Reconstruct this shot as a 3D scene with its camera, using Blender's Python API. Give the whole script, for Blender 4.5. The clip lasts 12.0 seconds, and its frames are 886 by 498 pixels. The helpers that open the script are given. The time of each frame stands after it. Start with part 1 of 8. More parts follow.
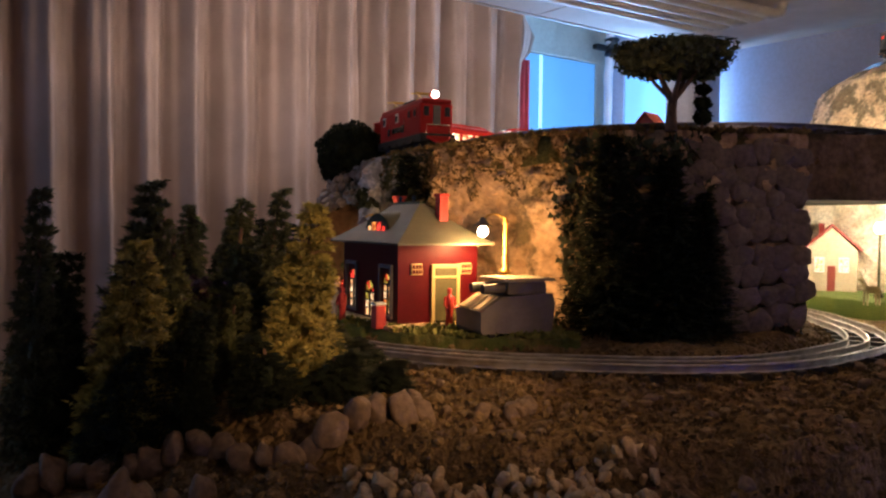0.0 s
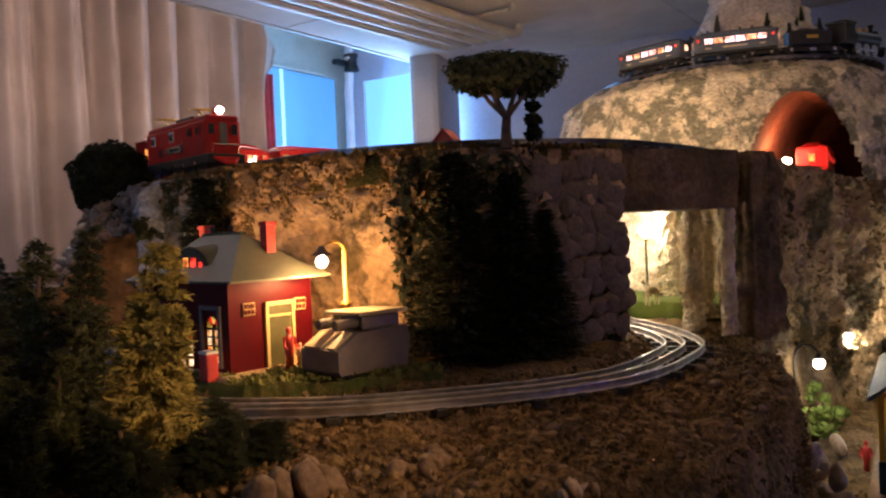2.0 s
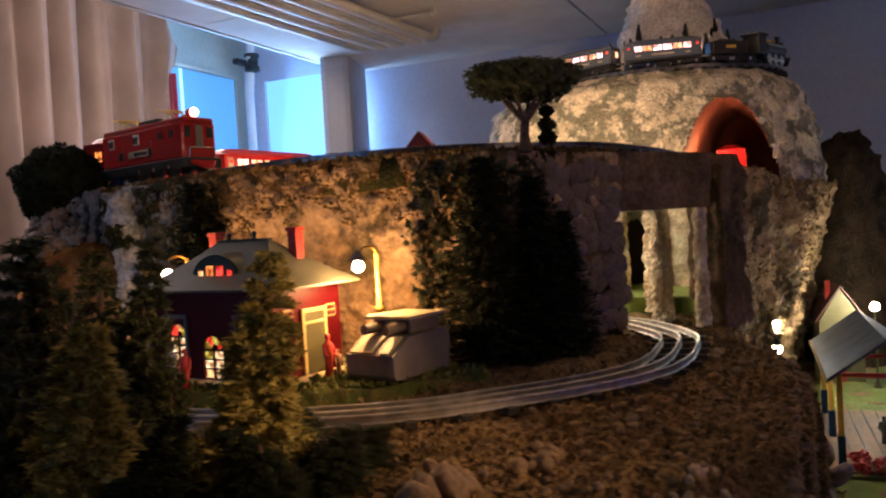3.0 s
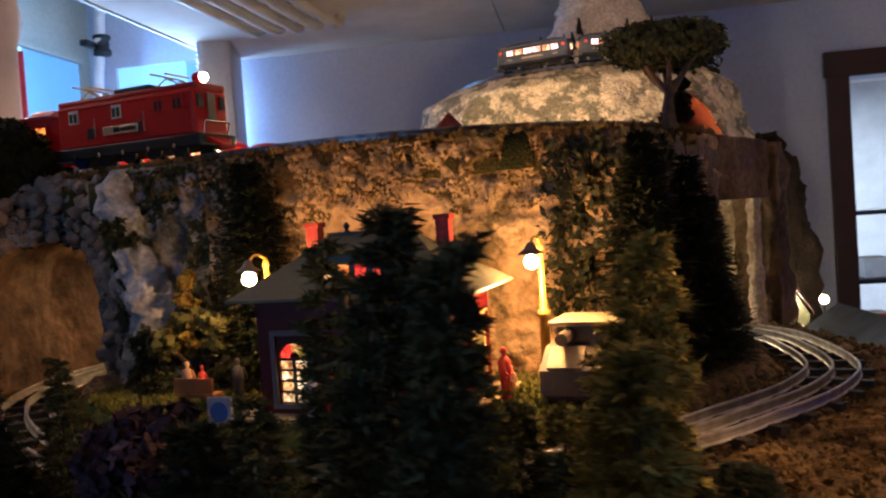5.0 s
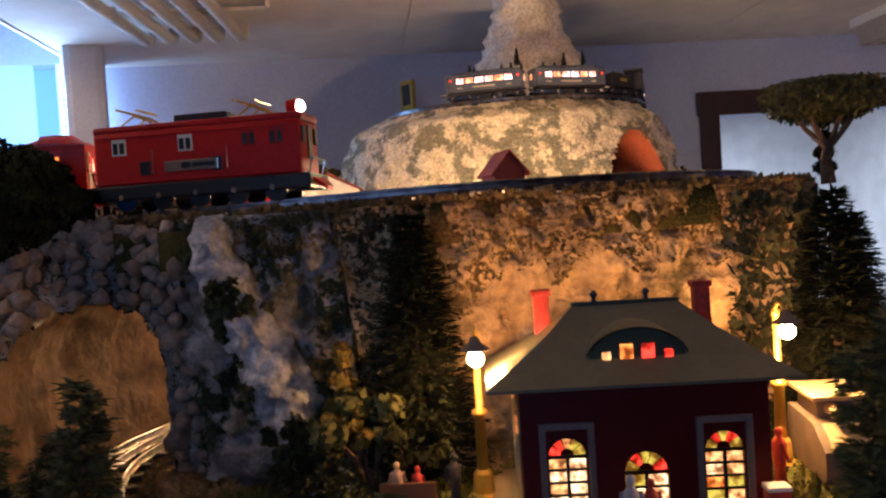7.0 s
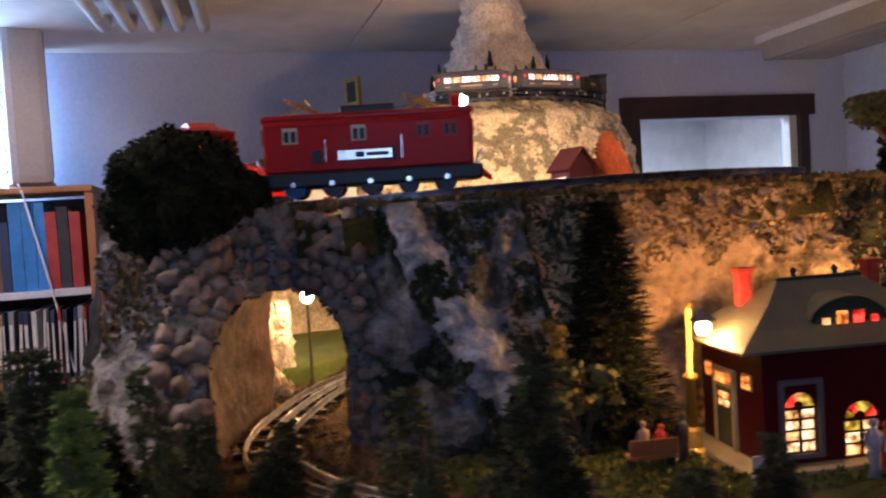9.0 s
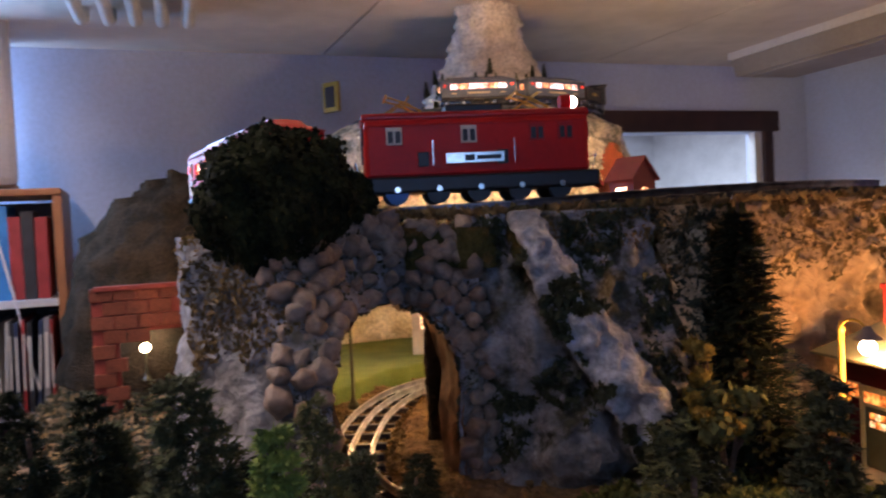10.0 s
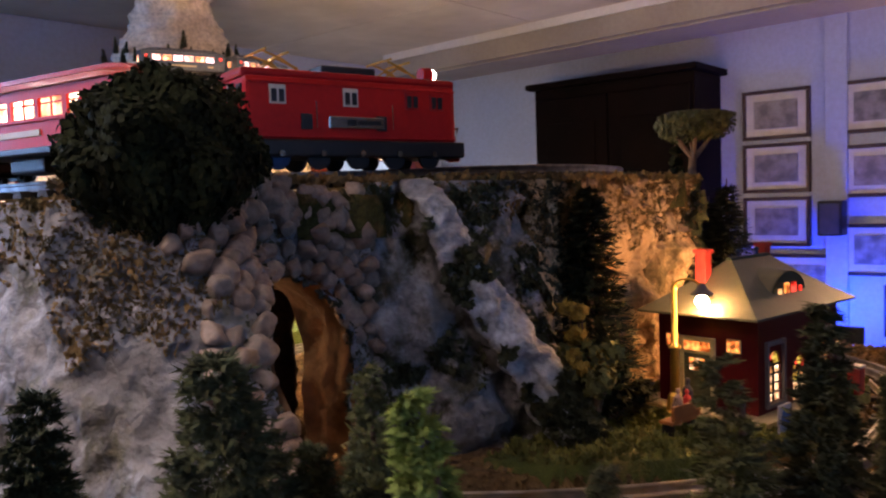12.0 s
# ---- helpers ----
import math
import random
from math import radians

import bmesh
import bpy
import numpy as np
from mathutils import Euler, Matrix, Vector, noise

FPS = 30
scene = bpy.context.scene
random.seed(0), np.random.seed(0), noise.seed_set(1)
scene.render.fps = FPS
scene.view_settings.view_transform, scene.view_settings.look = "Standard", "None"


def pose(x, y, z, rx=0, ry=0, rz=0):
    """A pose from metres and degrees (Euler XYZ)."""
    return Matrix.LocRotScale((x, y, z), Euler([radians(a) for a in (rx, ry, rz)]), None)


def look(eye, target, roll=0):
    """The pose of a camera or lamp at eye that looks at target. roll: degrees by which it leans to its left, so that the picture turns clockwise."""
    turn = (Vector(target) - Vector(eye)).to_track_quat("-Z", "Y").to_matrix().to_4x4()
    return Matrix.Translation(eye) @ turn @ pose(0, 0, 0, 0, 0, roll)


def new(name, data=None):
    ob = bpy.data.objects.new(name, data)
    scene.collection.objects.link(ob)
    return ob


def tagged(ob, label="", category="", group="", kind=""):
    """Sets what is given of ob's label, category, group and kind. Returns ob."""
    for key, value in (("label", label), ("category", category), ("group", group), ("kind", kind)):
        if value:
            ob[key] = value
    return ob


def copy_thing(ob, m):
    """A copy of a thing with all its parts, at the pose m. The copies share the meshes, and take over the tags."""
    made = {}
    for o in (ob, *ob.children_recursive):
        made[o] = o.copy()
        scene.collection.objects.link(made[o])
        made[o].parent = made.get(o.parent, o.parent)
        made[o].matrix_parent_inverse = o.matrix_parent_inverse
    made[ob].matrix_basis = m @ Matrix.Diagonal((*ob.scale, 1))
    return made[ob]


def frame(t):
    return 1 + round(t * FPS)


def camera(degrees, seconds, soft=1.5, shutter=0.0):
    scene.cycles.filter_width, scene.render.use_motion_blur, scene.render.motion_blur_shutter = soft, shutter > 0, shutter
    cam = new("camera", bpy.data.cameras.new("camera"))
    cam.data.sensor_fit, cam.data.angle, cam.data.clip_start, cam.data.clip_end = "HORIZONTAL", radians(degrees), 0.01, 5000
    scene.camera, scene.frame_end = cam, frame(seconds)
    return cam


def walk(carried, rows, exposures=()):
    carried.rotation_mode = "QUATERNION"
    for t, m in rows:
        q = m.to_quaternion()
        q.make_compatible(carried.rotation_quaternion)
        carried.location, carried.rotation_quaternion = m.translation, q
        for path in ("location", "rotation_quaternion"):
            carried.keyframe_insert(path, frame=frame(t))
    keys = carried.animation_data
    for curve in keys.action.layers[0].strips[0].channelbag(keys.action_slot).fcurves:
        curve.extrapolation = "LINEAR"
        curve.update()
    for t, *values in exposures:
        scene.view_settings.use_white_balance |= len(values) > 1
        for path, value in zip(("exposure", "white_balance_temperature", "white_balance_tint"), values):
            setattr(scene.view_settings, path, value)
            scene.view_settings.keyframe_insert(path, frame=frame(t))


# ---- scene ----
cam = camera(57.4, 12.0, 2.2, 0.4)
METRES, EYE, TILT, LEAN, TURN = 2.65, 1.5, 0.0, 0.0, -36.6
ROWS = [
    (0.0, 0.0, 0.0, 0.0, 0.02, -1.83, -0.61),
    (0.5, -0.0114, 0.0024, 0.0047, -3.13, -1.49, 0.5),
    (1.0, -0.0349, 0.0243, 0.0041, -8.26, -1.51, 1.25),
    (1.5, -0.0474, 0.0468, 0.0089, -15.49, -1.11, 1.9),
    (2.0, -0.0618, 0.048, 0.0079, -19.77, -1.13, 2.44),
    (2.5, -0.1043, 0.0608, 0.0121, -25.97, -1.2, 2.46),
    (3.0, -0.1471, 0.0807, 0.0134, -29.29, -1.53, 3.47),
    (3.5, -0.1777, 0.1252, 0.0127, -30.21, -1.76, 3.64),
    (5.5, -0.2641, 0.2895, 0.0177, -47.74, -2.79, 4.23),
    (6.0, -0.2888, 0.3258, 0.029, -50.19, -3.85, 4.43),
    (6.5, -0.2916, 0.3896, 0.0446, -54.12, -2.82, 4.04),
    (8.5, -0.3923, 0.518, 0.0486, -68.39, -1.88, 3.51),
    (9.0, -0.417, 0.5556, 0.0504, -69.13, -2.43, 3.53),
    (9.5, -0.4239, 0.6137, 0.051, -69.99, -2.43, 3.48),
    (10.0, -0.4145, 0.6518, 0.0543, -74.33, -1.94, 2.83),
    (10.5, -0.4168, 0.6805, 0.0472, -84.55, -1.81, 1.36),
    (11.0, -0.4407, 0.7232, 0.0513, -93.88, -2.76, 2.54),
    (11.5, -0.444, 0.7557, 0.0495, -98.06, -3.75, 2.27),
    (12.0, -0.4087, 0.7815, 0.047, -102.51, -3.32, 1.86),
]
walk(cam, [(t, pose(0, 0, EYE, TILT, LEAN, TURN) @ pose(METRES * x, METRES * y, METRES * z, 90 + pitch, roll, yaw)) for t, x, y, z, yaw, pitch, roll in ROWS],
     [(0.0, 0.20, 5750, 16), (3.5, 0.30, 5800, 16), (6.5, 0.48, 6300, 22), (9.0, 0.58, 6300, 26), (12.0, 0.66, 6200, 25)])

# world: almost no light of its own, the room is closed
world = bpy.data.worlds.new("world")
scene.world = world
world.use_nodes = True
world.node_tree.nodes["Background"].inputs[0].default_value = (0.30, 0.45, 0.8, 1)
world.node_tree.nodes["Background"].inputs[1].default_value = 0.05


def lamp(name, kind, m, energy, color, size=0.1, size_y=0.0):
    data = bpy.data.lights.new(name, kind)
    data.energy, data.color = energy, color
    if kind == "AREA":
        data.shape = "RECTANGLE"
        data.size, data.size_y = size, size_y or size
    elif kind == "POINT":
        data.shadow_soft_size = size
    elif kind == "SPOT":
        data.shadow_soft_size, data.spot_size, data.spot_blend = size, size_y, 1.0
    ob = new(name, data)
    ob.matrix_world = m
    return ob


WARM, BULB = (1.0, 0.49, 0.15), (1.0, 0.80, 0.50)
# daylight at the corner windows
lamp("window_daylight", "AREA", look((3.20, 3.30, 1.95), (2.6, 1.5, 1.7)), 26.0, (0.28, 0.58, 1.0), 0.80, 1.0)
lamp("narrow_window_daylight", "AREA", look((3.60, 2.85, 1.95), (1.5, 2.0, 1.6)), 22.0, (0.36, 0.62, 1.0), 0.50, 0.9)
# the strip light over the curtain
lamp("curtain_strip_light", "AREA", look((1.65, 2.668, 2.445), (1.65, 2.16, 1.4)), 14.0, (1.0, 0.82, 0.68), 1.9, 0.05)
# fill lights at an unseen lamp, added behind the start of the walk
lamp("entrance_lamp_light", "POINT", pose(0.55, -0.85, 1.93), 0.9, (1.0, 0.58, 0.28), 0.08)
# upward fill added to warm the ceiling
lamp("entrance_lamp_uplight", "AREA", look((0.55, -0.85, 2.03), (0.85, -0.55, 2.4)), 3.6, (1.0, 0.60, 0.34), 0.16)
# narrow fill beam added to light the gold fir and the slope
lamp("entrance_lamp_beam", "SPOT", look((0.55, -0.85, 1.96), (0.55, 0.85, 1.39)), 80.0, (1.0, 0.56, 0.22), 0.05, math.radians(18))
# cool fill added as dull daylight from an unseen window behind the walk
lamp("side_window_daylight", "AREA", look((-1.36, 2.10, 1.75), (1.0, 1.60, 1.45)), 4.6, (0.40, 0.60, 1.0), 0.8, 1.0)
# the next room behind the wide opening
lamp("next_room_light", "AREA", look((5.0, -0.6, 2.35), (5.0, -0.6, 0)), 88.0, (0.74, 0.92, 1.0), 1.4, 1.4)
# blue lamp in the far corner
lamp("blue_corner_lamp", "AREA", look((1.28, -1.22, 1.05), (1.34, -1.52, 1.30)), 4.5, (0.02, 0.07, 1.0), 0.10, 0.05)


# ---- materials ----
def mat(name, c1, c2=None, rough=0.8, metal=0.0, scale=20.0, fine=120.0, bump=0.3, depth=0.004, emit=None, power=0.0,
        random_piece=0.0, c3=None, clear=0.0, lo=0.40, hi=0.62, vary=None, patch=(0.50, 0.58)):
    """Two colours mixed by coarse and fine noise, a third one in patches, and relief."""
    m = bpy.data.materials.new(name)
    m.use_nodes = True
    nt = m.node_tree
    n, l = nt.nodes, nt.links
    b = n["Principled BSDF"]
    b.inputs["Roughness"].default_value, b.inputs["Metallic"].default_value = rough, metal
    b.inputs["Coat Weight"].default_value = clear
    tc = n.new("ShaderNodeTexCoord")
    geo = n.new("ShaderNodeNewGeometry")
    a = n.new("ShaderNodeTexNoise")
    a.inputs["Scale"].default_value, a.inputs["Detail"].default_value = scale, 6
    f = n.new("ShaderNodeTexNoise")
    f.inputs["Scale"].default_value, f.inputs["Detail"].default_value = fine, 4
    for t in (a, f):
        l.new(geo.outputs["Position"], t.inputs["Vector"])
    c2 = c2 or tuple(0.8 * v for v in c1)
    ramp = n.new("ShaderNodeMapRange")
    ramp.inputs["From Min"].default_value, ramp.inputs["From Max"].default_value = lo, hi
    l.new(a.outputs["Fac"], ramp.inputs["Value"])
    mix = n.new("ShaderNodeMix")
    mix.data_type = "RGBA"
    mix.inputs[6].default_value, mix.inputs[7].default_value = (*c1, 1), (*c2, 1)
    blend = ramp.outputs["Result"]
    if random_piece:
        own = n.new("ShaderNodeObjectInfo")
        half = n.new("ShaderNodeMath")
        half.operation = "MULTIPLY_ADD"
        half.inputs[1].default_value = 0.35
        l.new(blend, half.inputs[0])
        l.new(own.outputs["Random"], half.inputs[2])
        blend = half.outputs[0]
    l.new(blend, mix.inputs[0])
    out = mix.outputs[2]
    if c3:
        v = n.new("ShaderNodeTexNoise")
        v.inputs["Scale"].default_value, v.inputs["Detail"].default_value, v.inputs["Roughness"].default_value = scale * 0.55, 7, 0.66
        l.new(geo.outputs["Position"], v.inputs["Vector"])
        r3 = n.new("ShaderNodeMapRange")
        r3.inputs["From Min"].default_value, r3.inputs["From Max"].default_value = patch
        l.new(v.outputs["Fac"], r3.inputs["Value"])
        m3 = n.new("ShaderNodeMix")
        m3.data_type = "RGBA"
        m3.inputs[7].default_value = (*c3, 1)
        l.new(r3.outputs["Result"], m3.inputs[0])
        l.new(out, m3.inputs[6])
        out = m3.outputs[2]
    hsv = n.new("ShaderNodeHueSaturation")
    val = n.new("ShaderNodeMapRange")
    val.inputs["From Min"].default_value, val.inputs["From Max"].default_value = 0.3, 0.7
    vary = (0.28 if bump > 0.2 else 0.07) if vary is None else vary
    val.inputs["To Min"].default_value, val.inputs["To Max"].default_value = 1 - vary, 1 + vary
    l.new(f.outputs["Fac"], val.inputs["Value"])
    fac = val.outputs["Result"]
    if random_piece:
        oi = n.new("ShaderNodeObjectInfo")
        rp = n.new("ShaderNodeMath")
        rp.operation = "MULTIPLY_ADD"
        rp.inputs[1].default_value, rp.inputs[2].default_value = 2 * random_piece, 1 - random_piece
        l.new(oi.outputs["Random"], rp.inputs[0])
        mu = n.new("ShaderNodeMath")
        mu.operation = "MULTIPLY"
        l.new(fac, mu.inputs[0])
        l.new(rp.outputs[0], mu.inputs[1])
        fac = mu.outputs[0]
    l.new(fac, hsv.inputs["Value"])
    l.new(out, hsv.inputs["Color"])
    l.new(hsv.outputs["Color"], b.inputs["Base Color"])
    if bump:
        bp = n.new("ShaderNodeBump")
        bp.inputs["Strength"].default_value, bp.inputs["Distance"].default_value = bump, depth
        l.new(f.outputs["Fac"], bp.inputs["Height"])
        l.new(bp.outputs["Normal"], b.inputs["Normal"])
    if emit:
        b.inputs["Emission Color"].default_value = (*emit, 1)
        b.inputs["Emission Strength"].default_value = power
    return m


def glow(name, color, power, uneven=0.0, scale=130.0):
    """A surface that gives off light; uneven: how much stained glass and things behind it break up the light."""
    m = bpy.data.materials.new(name)
    m.use_nodes = True
    n, l = m.node_tree.nodes, m.node_tree.links
    b = n["Principled BSDF"]
    b.inputs["Base Color"].default_value = (*[0.4 * c for c in color], 1)
    b.inputs["Emission Color"].default_value = (*color, 1)
    b.inputs["Emission Strength"].default_value = power
    if uneven:
        geo, t, r = n.new("ShaderNodeNewGeometry"), n.new("ShaderNodeTexNoise"), n.new("ShaderNodeMapRange")
        t.inputs["Scale"].default_value, t.inputs["Detail"].default_value = scale, 3
        l.new(geo.outputs["Position"], t.inputs["Vector"])
        r.inputs["From Min"].default_value, r.inputs["From Max"].default_value = 0.36, 0.62
        r.inputs["To Min"].default_value, r.inputs["To Max"].default_value = power * (1 - uneven), power * (1 + uneven)
        l.new(t.outputs["Fac"], r.inputs["Value"])
        l.new(r.outputs["Result"], b.inputs["Emission Strength"])
        mix = n.new("ShaderNodeMix")
        mix.data_type = "RGBA"
        mix.inputs[6].default_value = (color[0], 0.55 * color[1], 0.3 * color[2], 1)
        mix.inputs[7].default_value = (*color, 1)
        f = n.new("ShaderNodeMapRange")
        f.inputs["From Min"].default_value, f.inputs["From Max"].default_value = 0.40, 0.58
        l.new(t.outputs["Fac"], f.inputs["Value"])
        l.new(f.outputs["Result"], mix.inputs[0])
        l.new(mix.outputs[2], b.inputs["Emission Color"])
    return m


def glass(name):
    m = bpy.data.materials.new(name)
    m.use_nodes = True
    b = m.node_tree.nodes["Principled BSDF"]
    b.inputs["Roughness"].default_value, b.inputs["Transmission Weight"].default_value = 0.03, 1.0
    return m


